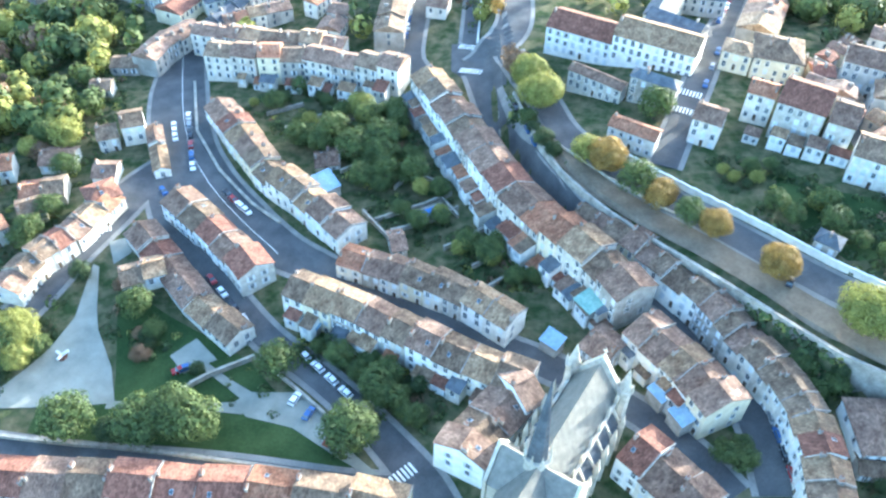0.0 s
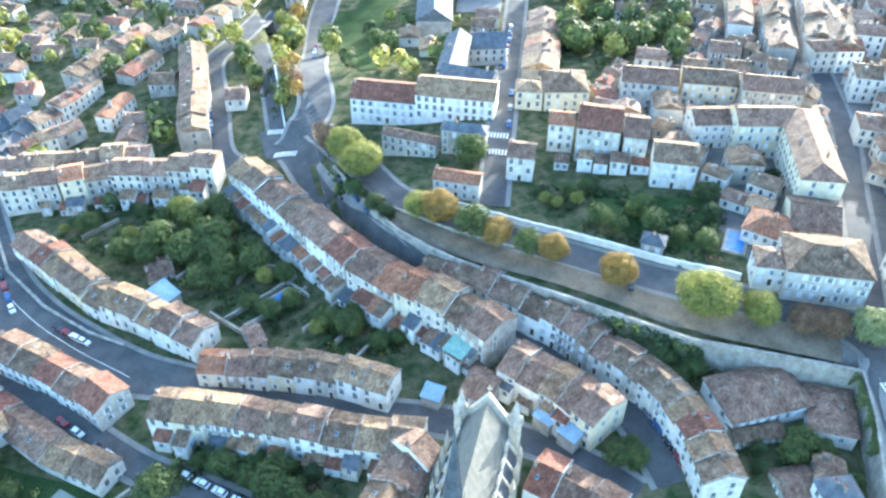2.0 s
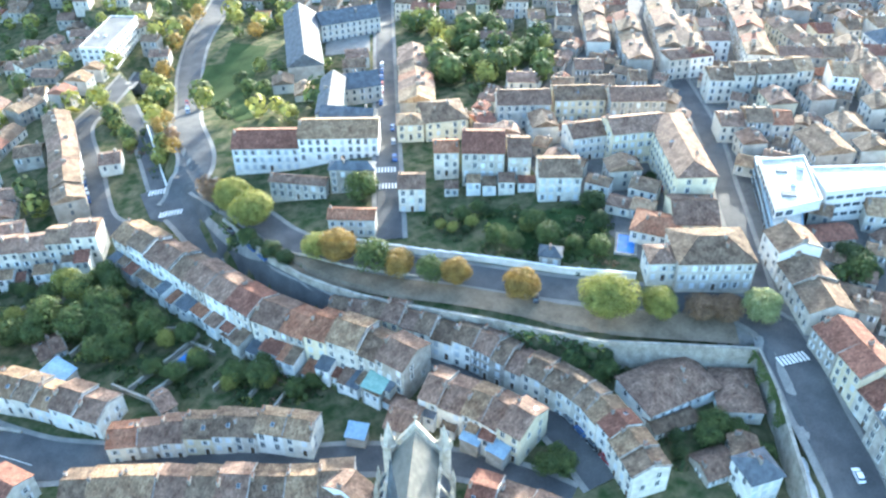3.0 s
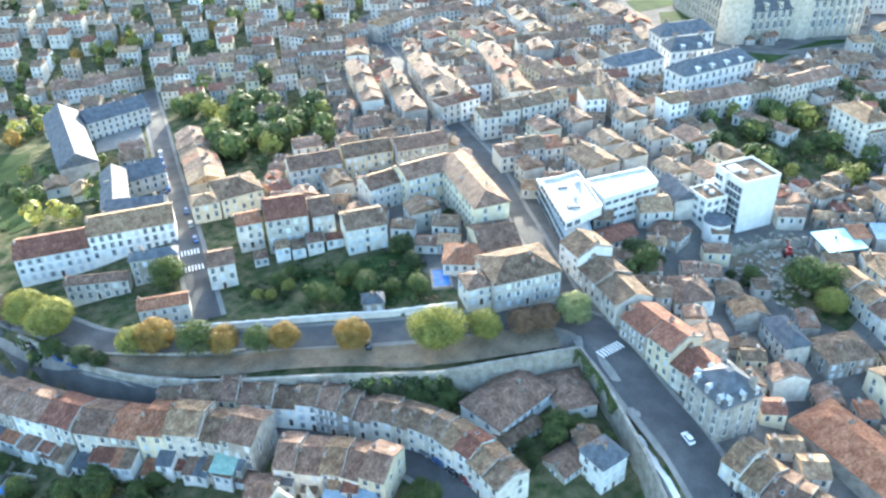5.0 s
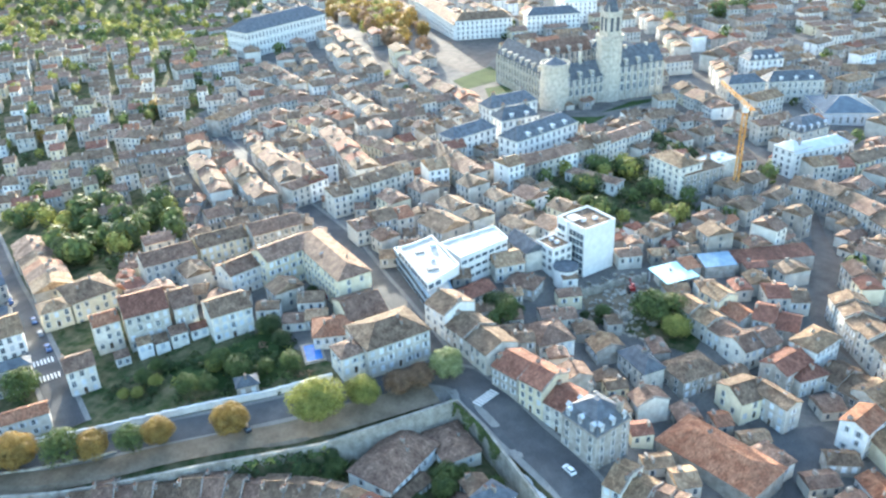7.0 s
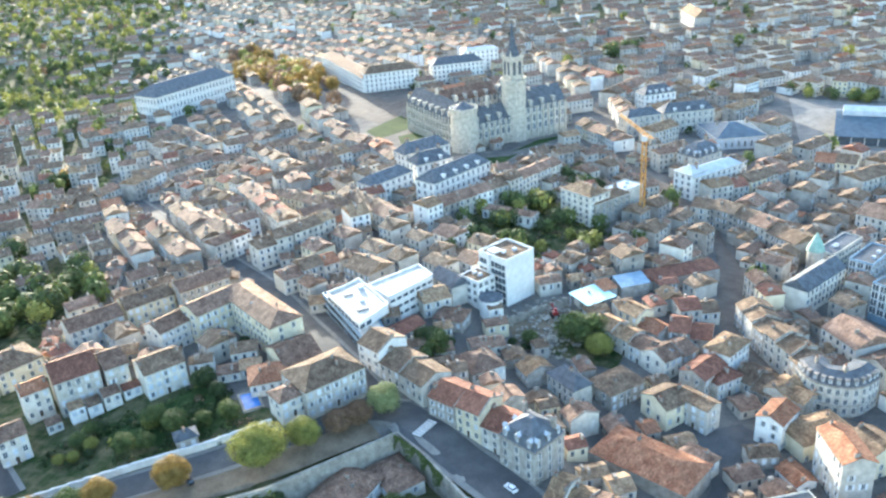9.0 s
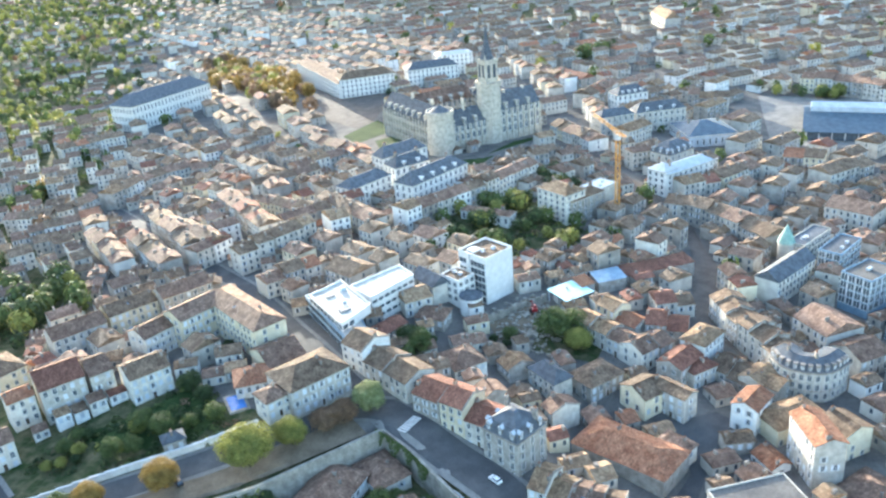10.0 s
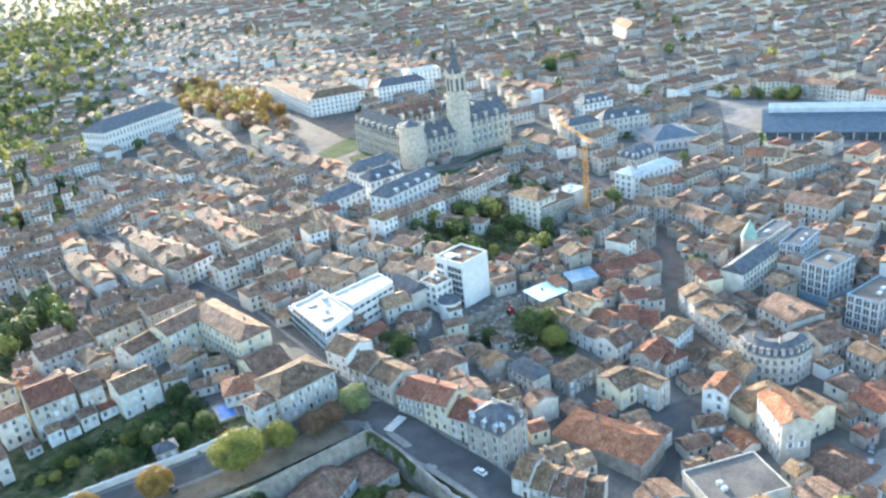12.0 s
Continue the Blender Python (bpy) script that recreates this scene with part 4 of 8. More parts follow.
terrace([(-26.6, 161.9), (-11.3, 156.1), (7.2, 145.9), (20.8, 135.0)], 8, 9, 9, 'c')  # mid
terrace([(-39.0, 149.5), (-19.2, 139.9), (-1.3, 128.5), (12.5, 120.9), (23.7, 116.2)], 9, 10, 11, 'c')  # rowend
terrace([(23.6, 114.6), (18.1, 111.2), (13.9, 105.7), (10.1, 102.1), (5.9, 94.8)], 4, 12, 11, 'c')  # rowside
terrace([(-5.5, 246.2), (4.6, 224), (14.8, 198.5), (22.5, 181.5), (32.5, 167.2), (44.2, 151.8), (51.1, 138.8)], 14, 12, 14, 'c')  # main
terrace([(51.6, 133.0), (61.6, 119.5), (67.4, 106.6)], 5, 12, 12, 'o')  # mainend
terrace([(40.6, 174.6), (48.3, 167.2), (60.3, 153.2), (70.2, 140.2), (76.6, 128.2), (81.9, 118.6), (85.4, 106.4), (85.4, 93.1), (83.8, 82)], 19, 9.6, 11, 'c', roof=None)  # curve
terrace([(45.0, 99.1), (52.8, 90.7), (58.3, 83.0)], 3, 12, 11, 'c')  # near
terrace([(39.5, 130.7), (45.1, 125.1)], 1, 10, 9, 'c')  # byside
terrace([(-102.4, 93.5), (-81.4, 92.3), (-65.7, 91.6), (-52.6, 90.1), (-40.0, 90.0), (-19.8, 87.3), (-5.0, 84.0)], 9, 10, 9, 'o')  # bottom
terrace([(-88.6, 175.4), (-75.7, 160.6), (-65.7, 148.1), (-51.0, 134.9)], 4, 9, 6, 'c')  # farm
terrace([(-88.8, 155.3), (-77.2, 160.2)], 2, 8, 6, 'o')  # farmwing
terrace([(-118.8, 148.8), (-116.3, 159.1), (-107.7, 171.6), (-100.5, 189.2)], 7, 9, 8, 'o')  # leftrow
terrace([(-130.1, 190.9), (-116.7, 193.9)], 2, 10, 7, 'o')  # lh1
terrace([(-129.4, 208.2), (-118.7, 209.1)], 1, 9, 7, 'o')  # lh2
terrace([(-141.8, 202.3), (-136.9, 203.7)], 1, 8, 7, 'o')  # lh3
terrace([(-107.5, 223.5), (-100.6, 225.9)], 1, 9, 10, 'c')  # lh4
terrace([(-114.4, 218.7), (-108.5, 221.0)], 1, 8, 7, 'c')  # lh5
terrace([(-126.9, 272.2), (-116.3, 272.7)], 1, 8, 7, 'c')  # lh6
terrace([(-129.2, 254.5), (-121.5, 255.4)], 1, 7, 5, 'o')  # lh7
terrace([(-110.3, 202.2), (-103.1, 202.4)], 1, 8, 6, 'o')  # lh8
terrace([(-107.6, 186.2), (-99.8, 191.7)], 1, 9, 7, 'o')  # lhnine
terrace([(-127.3, 181.7), (-120.5, 185.1)], 1, 8, 6, 'o')  # lhten
terrace([(-41.1, 210.3), (-33.0, 211.7)], 2, 8, 4, 'c')  # shed1
terrace([(-13.7, 168.2), (-9.6, 169.3)], 2, 8, 5, 'o')  # shed2
terrace([(-19.8, 134.5), (-13.4, 138.9)], 2, 9, 5, 'c')  # shed3
terrace([(-3.3, 125.5), (0.3, 122.8)], 1, 7, 4, 'o')  # shed4
terrace([(-16.3, 351.0), (-17.3, 319.5), (-19.9, 294.1), (-20.6, 278.1)], 7, 11, 11, 'c')  # leftc
terrace([(140.8, 328.6), (127.5, 297.8), (111.9, 263.6)], 3, 14, 10, 'o')  # strt1
terrace([(123.3, 238.5), (130.8, 237.9)], 1, 8, 8, 'o')  # red5
terrace([(170.7, 317.2), (183.3, 310.1)], 1, 9, 8, 'c')  # crt
terrace([(128.5, 48.6), (126.9, 35.5), (127.9, 23.6)], 5, 12, 9, 'c')  # low1
terrace([(103.8, 73.7), (112.2, 72.3)], 1, 8, 9, 's')  # sh6
# rows and single houses of the upper town and along the paved street
terrace([(158.8, 42.7), (150.0, 13.7)], 1, 16, 8, 'o', roof=3, wall=3, blind=True)
terrace([(163.8, 20.4), (159.5, 11.4)], 1, 7, 7, 'c')
terrace([(183.9, 66.5), (176.4, 55.0)], 1, 8, 10, 's', hip=True)
terrace([(180.7, 50.8), (193.2, 42.9)], 1, 11, 9, 'c', hip=True)
terrace([(178.2, 32.6), (186.2, 26.9)], 1, 11, 10, 'c', roof=1)
terrace([(185.9, 26.3), (180.2, 14.7)], 1, 7, 11, 'c', roof=1)
terrace([(195.2, 24.2), (207.2, 19.2)], 1, 10, 9, 'c', roof=4)
terrace([(198.0, 19.1), (206.4, 12.8)], 1, 8, 7, 'c', roof=4)
terrace([(201.2, 38.2), (215.2, 29.7)], 2, 11, 9, 'c', roof=0)
terrace([(218.9, 61.7), (207.3, 38.7)], 3, 9, 8, 'c')
terrace([(230.0, 54.8), (220.3, 37.7)], 2, 9, 7, 'o')
terrace([(208.5, 18.7), (221.3, 14.0)], 1, 9, 11, 'c', roof=2, wall=1)
terrace([(224.5, 37.5), (225.9, 22.5)], 2, 12, 8, 'o', roof=4)
terrace([(236.8, 37.8), (244.1, 24.8)], 2, 10, 8, 'o', roof=4)
terrace([(210.8, 10.3), (204.6, -2.8)], 2, 13, 8, 'c', roof=1)
terrace([(198.4, -1.2), (207.6, -6.1)], 1, 9, 9, 'c', roof=2)
terrace([(203.6, -4.7), (199.5, -11.9)], 1, 9, 8, 'o', roof=2)
terrace([(179.1, -1.2), (189.8, -4.8)], 1, 8, 11, 'o', roof=3, wall=1)
terrace([(179.1, -7.4), (192.1, -20.8)], 1, 12, 9, 'c', roof=2)
terrace([(174.8, -18.1), (160.7, -25.4)], 1, 9, 15.5, 'o', roof=3, wall=2)
terrace([(184.0, -25.5), (177.1, -33.0)], 1, 11, 12, 'c', roof=1, wall=4)
terrace([(164.9, -31.0), (156.6, -43.2)], 1, 16, 5, 'o', roof=0)
terrace([(169.7, -7.3), (163.2, -13.5)], 1, 7, 5, 'o', roof=3)
terrace([(169.0, 3.6), (173.0, -4.1)], 1, 6, 5, 'c')
terrace([(245.2, 12.7), (233.5, 5.8), (226.8, 0.3), (218.5, -7.7), (213.4, -11.6)], 6, 11, 13, 'c', roof=1)
terrace([(245.6, -17.5), (233.3, -28.8)], 1, 17, 12, 'c', roof=2, hip=True)
terrace([(222.2, -29.1), (231.4, -37.8)], 1, 13, 10, 'c', roof=0)
terrace([(260.1, -0.9), (286.7, -13.0)], 1, 10, 12, 's')
terrace([(268.7, 14.7), (254.1, 5.3)], 2, 8, 11, 'o', roof=3, wall=1)
terrace([(284.5, 14.2), (280.9, 3.9)], 1, 9, 12, 'o', roof=4, wall=1)
terrace([(341.8, 50.4), (338.9, 34.4), (325.9, 15.0), (309.9, -1.8)], 6, 13, 13, 'w')
terrace([(357.3, -22.4), (348.8, -42.5)], 1, 18, 14, 'o', roof=2, hip=True)
terrace([(164.0, 125.3), (157.9, 107.6), (152.2, 95.0)], 3, 12, 11, 'c', roof=1)
terrace([(150.2, 92.6), (147.0, 80.6), (143.5, 63.7)], 3, 12, 12, 'o', roof=4)
terrace([(200.2, 126.7), (208.8, 119.2)], 1, 11, 8, 'o', roof=4)
terrace([(198.8, 117.9), (199.5, 106.6)], 1, 10, 7, 'o', roof=0)
terrace([(171.9, 95.1), (181.4, 87.4)], 1, 13, 8, 'c', roof=0, wall=1, hip=True)
terrace([(175.9, 125.3), (188.3, 120.8)], 1, 8, 5, 'o', roof=4)
terrace([(220.9, 127.8), (213.5, 114.7)], 1, 9, 9, 's')
terrace([(230.3, 135.9), (226.0, 125.0)], 1, 9, 10, 'c', wall=0)
terrace([(-145.6, 339.0), (-112.9, 316.3)], 4, 12, 11, 'o', wall=1)
terrace([(-113.9, 306.9), (-100.0, 339.0)], 1, 13, 9, 'o', roof=3)
terrace([(-101.5, 316.7), (-84.1, 328.6)], 2, 8, 8, 's')
terrace([(-93.2, 299.4), (-82.4, 320.2)], 2, 8, 8, 's')
terrace([(-121.9, 338.2), (-108.9, 333.9)], 1, 14, 8, 's')
terrace([(-113.0, 268.7), (-108.2, 284.2), (-100.5, 297.4)], 5, 10, 10, 'o')
terrace([(-82.3, 315.4), (-68.0, 330.3), (-58.8, 342.4)], 6, 9, 9, 'o')
terrace([(-88.7, 298.4), (-72.6, 305.2), (-63.5, 309.8)], 5, 8, 8, 'o')
terrace([(-54.6, 307.6), (-45.1, 323.0)], 1, 7, 8, 'c')
terrace([(215.6, 216.0), (230.0, 207.6), (250.9, 199.5)], 5, 12, 14, 'c')
terrace([(196.0, 188.0), (217.9, 175.4)], 3, 11, 10, 'c', roof=1)
terrace([(214.1, 161.8), (209.2, 147.1)], 1, 14, 11, 'c', roof=1)
terrace([(226.9, 375.1), (242.1, 361.6), (262.8, 346.5)], 5, 11, 12, 'c', wall=1)
terrace([(251.4, 406.6), (261.6, 374.0), (285.7, 376.7)], 4, 11, 12, 'c', wall=1)
terrace([(286.4, 365.6), (323.8, 369.5), (352.8, 362.0)], 5, 12, 13, 'c')
terrace([(363.8, 488.4), (406.7, 469.5)], 3, 12, 13, 'c')
terrace([(373.8, 434.0), (396.7, 422.8)], 2, 12, 11, 'c')
terrace([(411.5, 443.8), (381.3, 381.5)], 3, 10, 11, 'c')
terrace([(376.3, 367.2), (417.1, 338.4)], 5, 12, 12, 'c')
terrace([(362.0, 329.8), (391.2, 320.8)], 3, 11, 11, 'c')
terrace([(260.6, 301.0), (225.1, 246.8)], 3, 11, 12, 'c', roof=2)
terrace([(245.0, 272.1), (227.6, 233.7)], 3, 11, 12, 'c')
terrace([(290.0, 278.2), (253.1, 227.5)], 3, 11, 12, 'c')
terrace([(308.8, 274.7), (338.3, 249.3)], 5, 11, 12, 'c')
terrace([(340.0, 268.3), (378.3, 251.2)], 4, 11, 12, 'c')
terrace([(271.6, 162.0), (292.4, 153.6), (317.7, 139.5), (359.6, 127.8)], 9, 11, 13, 'c')
terrace([(385.1, 255.1), (353.4, 217.7)], 2, 12, 12, 'c', roof=1)
terrace([(406.2, 293.9), (383.6, 257.7)], 2, 12, 11, 'c')
terrace([(232.8, 291.3), (206.1, 244.5)], 3, 10, 11, 'c')
terrace([(239.2, 327.4), (207.3, 274.8)], 3, 10, 10, 'c')
terrace([(215.1, 240.6), (234.3, 235.8)], 2, 10, 11, 'c')
terrace([(288.3, 213.1), (263.5, 170.1)], 4, 11, 12, 'c')
terrace([(287.3, 250.0), (273.3, 210.8)], 4, 10, 11, 'c')
terrace([(256.9, 220.1), (292.4, 195.1)], 5, 10, 12, 'c')
terrace([(764.6, 261.2), (852.8, 231.7)], 2, 14, 14, 'w')
terrace([(528.6, 144.6), (576.5, 133.0)], 2, 16, 14, 'c')
terrace([(605.9, 184.4), (585.2, 155.2)], 1, 14, 14, 'w')
terrace([(546.7, 73.3), (549.1, 45.8)], 2, 13, 14, 'o', roof=4)
terrace([(609.9, 1.1), (599.8, -33.0), (578.1, -63.5)], 6, 14, 14, 'w')
terrace([(423.4, 2.4), (421.8, -17.8)], 2, 14, 12, 'o')
terrace([(395.4, -15.7), (420.7, -35.9)], 2, 14, 12, 'c', roof=1)
terrace([(363.9, 49.7), (378.9, 33.2), (404.1, 18.5)], 5, 12, 12, 'o')
terrace([(458.7, 141.2), (428.0, 107.2)], 3, 14, 11, 'c')
terrace([(622.6, 206.8), (579.0, 167.3)], 3, 12, 13, 'c')
terrace([(-68.2, 348.1), (-54.5, 364.2), (-36.6, 387.0)], 7, 10, 9, 'o')
terrace([(-27.0, 433.7), (-7.9, 441.1), (12.6, 440.2)], 7, 10, 9, 'o')
terrace([(-46.2, 342.2), (-33.4, 358.1)], 2, 10, 7, 'o', roof=2)
terrace([(-33.1, 368.0), (-21.5, 376.0)], 2, 9, 8, 'o')
terrace([(33.9, 427.4), (41.3, 423.3)], 1, 9, 9, 'w')
# rows further back, where nothing stands yet
terrace([(-35.1, 438.2), (6.4, 432.4), (38.1, 449.6)], 10, 10, 9, 'o', check=True)  # tl1
terrace([(-13.2, 370.3), (11.0, 402.9)], 6, 10, 10, 'o', check=True)  # tl2
terrace([(-44.1, 332.4), (-33.7, 353.5), (-23.3, 367.0)], 5, 10, 9, 'o', check=True)  # tl3
terrace([(-55.2, 285.3), (-46.0, 283.4), (-38.3, 283.1)], 3, 10, 9, 'o', check=True)  # tl4
terrace([(188.2, 447.3), (206.3, 413.6), (221.9, 396.0)], 6, 10, 11, 'c', check=True)  # farst1
terrace([(218.0, 404.4), (235.6, 376.5), (256.7, 347.4)], 4, 10, 12, 'c', check=True)  # farst2
terrace([(136.0, 480.9), (163.7, 468.8), (181.5, 458.4)], 5, 10, 11, 'c', check=True)  # farst3
terrace([(244.9, 426.3), (266.5, 412.2), (280.8, 378.5)], 4, 10, 11, 'c', check=True)  # farst4
terrace([(319.6, 141.7), (372.4, 140.2)], 3, 10, 11, 'c', check=True)  # ot6
terrace([(257.0, 193.6), (281.5, 173.6)], 3, 14, 14, 'c', check=True)  # ot7
terrace([(315.5, 268.0), (280.1, 225.0), (260.9, 196.2)], 5, 11, 13, 'c', check=True)  # ot8
terrace([(290.0, 282.0), (248.8, 223.5), (239.5, 208.8)], 5, 11, 13, 'c', check=True)  # ot9
terrace([(298.5, 383.4), (330.1, 367.2), (353.4, 345.2)], 6, 11, 12, 'c', check=True)  # ot11
terrace([(298.7, 339.9), (319.8, 314.8)], 4, 11, 12, 'c', check=True)  # ot12
terrace([(376.1, 440.9), (360.9, 380.5), (353.4, 345.2)], 5, 11, 12, 'o', check=True)  # ot13
terrace([(375.8, 502.1), (417.4, 480.6)], 6, 11, 12, 'o', check=True)  # ot14
terrace([(370.2, 335.2), (309.0, 244.6)], 6, 11, 12, 'c', check=True)  # ot15
terrace([(290.9, 232.5), (320.2, 218.8)], 5, 11, 12, 'c', check=True)  # ot16
terrace([(403.9, 381.5), (380.2, 319.5)], 4, 12, 12, 'c', check=True)  # ot17
terrace([(348.1, 300.3), (391.5, 273.8)], 4, 11, 12, 'c', check=True)  # ot18
terrace([(422.3, 311.2), (392.1, 257.3)], 4, 11, 12, 'o', check=True)  # ot19
terrace([(287.0, 385.4), (232.3, 314.3)], 5, 11, 12, 'c', check=True)  # ot20
terrace([(224.9, 387.8), (242.5, 376.9)], 4, 11, 12, 'c', check=True)  # ot21
terrace([(246.3, 374.6), (282.5, 371.3)], 4, 11, 12, 'c', check=True)  # ot22
terrace([(209.5, 368.4), (241.4, 340.7)], 4, 11, 11, 'c', check=True)  # ot23
terrace([(242.2, 316.7), (206.8, 253.1)], 6, 11, 11, 'c', check=True)  # ot24
terrace([(226.6, 257.6), (217.0, 232.6)], 4, 11, 9, 'o', check=True)  # ot25
terrace([(356.3, 112.4), (388.6, 93.5)], 5, 12, 12, 'o', check=True)  # ups1
terrace([(406.9, 98.0), (374.2, 71.9)], 5, 12, 13, 'c', check=True)  # ups3
terrace([(382.0, 61.6), (402.8, 29.9)], 5, 12, 12, 'c', check=True)  # ups4
terrace([(353.5, 53.4), (389.3, 25.4)], 6, 12, 11, 'o', check=True)  # ups5
terrace([(531.4, 141.4), (451.5, 105.7)], 5, 12, 13, 'c', check=True)  # ups6
terrace([(583.4, 168.9), (554.4, 122.4)], 4, 12, 13, 'c', check=True)  # ups7
terrace([(659.0, 242.5), (544.3, 166.2)], 6, 12, 13, 'c', check=True)  # ups8
terrace([(786.5, 294.4), (801.6, 214.1)], 6, 14, 13, 'c', check=True)  # ups9
terrace([(560.4, 377.0), (584.2, 339.9)], 6, 12, 13, 'c', check=True)  # ups10
terrace([(681.9, 531.0), (537.3, 362.8)], 6, 12, 13, 'c', check=True)  # ups11
terrace([(681.8, 324.8), (650.3, 282.5)], 3, 12, 14, 'c', check=True)  # ups12
# low buildings under the rampart corner, the school, and the long rows behind it
terrace([(95.5, 104.0), (117.6, 103.4)], 1, 14.5, 7.4, 'c', roof=0, hip=True)
terrace([(125.0, 100.6), (117.6, 88.0)], 1, 11.5, 7.4, 'o', roof=0)
terrace([(95.1, 96.2), (107.4, 94.5)], 1, 5, 4, 'c', roof=1)
terrace([(98.5, 81.3), (107.4, 80.3)], 1, 8, 5, 'c', roof=0)
terrace([(112.6, 82.7), (108.4, 75.7)], 1, 7, 7, 'c', roof=1)
terrace([(86.5, 300.5), (109.2, 296.0)], 1, 12, 12.5, 's', hip=True)
terrace([(74.1, 269.0), (90.8, 257.1)], 1, 10, 12, 's', hip=True)
terrace([(90.6, 299), (77.2, 270.6)], 1, 10, 11.5, 's', hip=True)
terrace([(113.2, 381.3), (144.0, 378.3)], 1, 12, 13, 's', hip=True)
terrace([(108, 393), (89.6, 333)], 1, 16, 13, 's', hip=True)
terrace([(134.2, 475.9), (181.2, 457.3)], 6, 12, 12, 'c', wall=1)
terrace([(184.0, 442.6), (215.5, 409.4), (231.2, 392.0)], 6, 12, 12, 'c', wall=1)
terrace([(221.1, 377.8), (265.8, 353.1)], 6, 12, 12, 'c', wall=1, check=True)
house(50.6, 262.2, -26.6, 24, 14.5, 10.4, 'o', roof=4, wall=1, hip=False)  # inst
house(74.2, 250.4, -26.6, 28.5, 14.5, 10.4, 'c', roof=2, wall=1, hip=False)  # inst
house(51.2, 230.1, -36.5, 19.5, 4.1, 7, 'c')  # low2
house(67.8, 222.3, -29.5, 15.0, 3.4, 9, 's')  # slate3
house(58.4, 200.1, -30.4, 14.6, 6.1, 7, 'o')  # sm4
house(81.3, 204.3, -26.6, 8.5, 9.4, 9, 'c')  # h5
house(99.7, 215.4, -25.6, 8.3, 8.4, 11, 'o')  # h6
house(110.3, 208.4, -29.5, 14.0, 16.2, 13, 'o', roof=4)  # h7
house(119.8, 201.1, -27.9, 7.5, 13.5, 11, 'c')  # h8
house(125.0, 184.6, -28.0, 13.5, 12.5, 9.6, 'c', roof=1)  # h9
house(144.0, 237.0, -26.0, 20.0, 12.5, 12, 'c', roof=0, hip=False)  # h10
house(163.8, 229.2, -26.0, 19.0, 12.0, 12, 'c', roof=1, hip=False)  # h11
house(179.6, 214.6, -27.0, 20.5, 12.0, 12, 'c', roof=0, hip=False)  # h12
house(147.3, 201.0, -14.0, 13.6, 11.0, 9.8, 'c', roof=0, hip=False)  # h13
house(161.0, 191.4, -17.0, 20.5, 12.0, 13, 'c', wall=4, roof=0, hip=False)  # lw1
house(164.2, 172.6, -114.5, 40.5, 12.5, 13, 'c', wall=4, roof=0, hip=True)  # lw2
house(136.1, 147.6, -49.1, 13.9, 11.6, 5, 'o')  # h15
house(149.0, 147.4, -30.0, 13.4, 17.6, 6, 'o')  # h16
house(138.4, 128.1, -26.4, 21.3, 16.5, 10, 'c')  # villa
house(125.5, 133.2, -25.7, 8.5, 8.2, 8, 'c')  # annex
house(102.5, 154.2, -37.2, 6.3, 3.8, 4, 's')  # hut
house(100.4, 245.7, -24.0, 9.8, 8.1, 8, 'c')  # a1
house(113.6, 245.0, -16.1, 15.8, 20.0, 9, 'c')  # a2

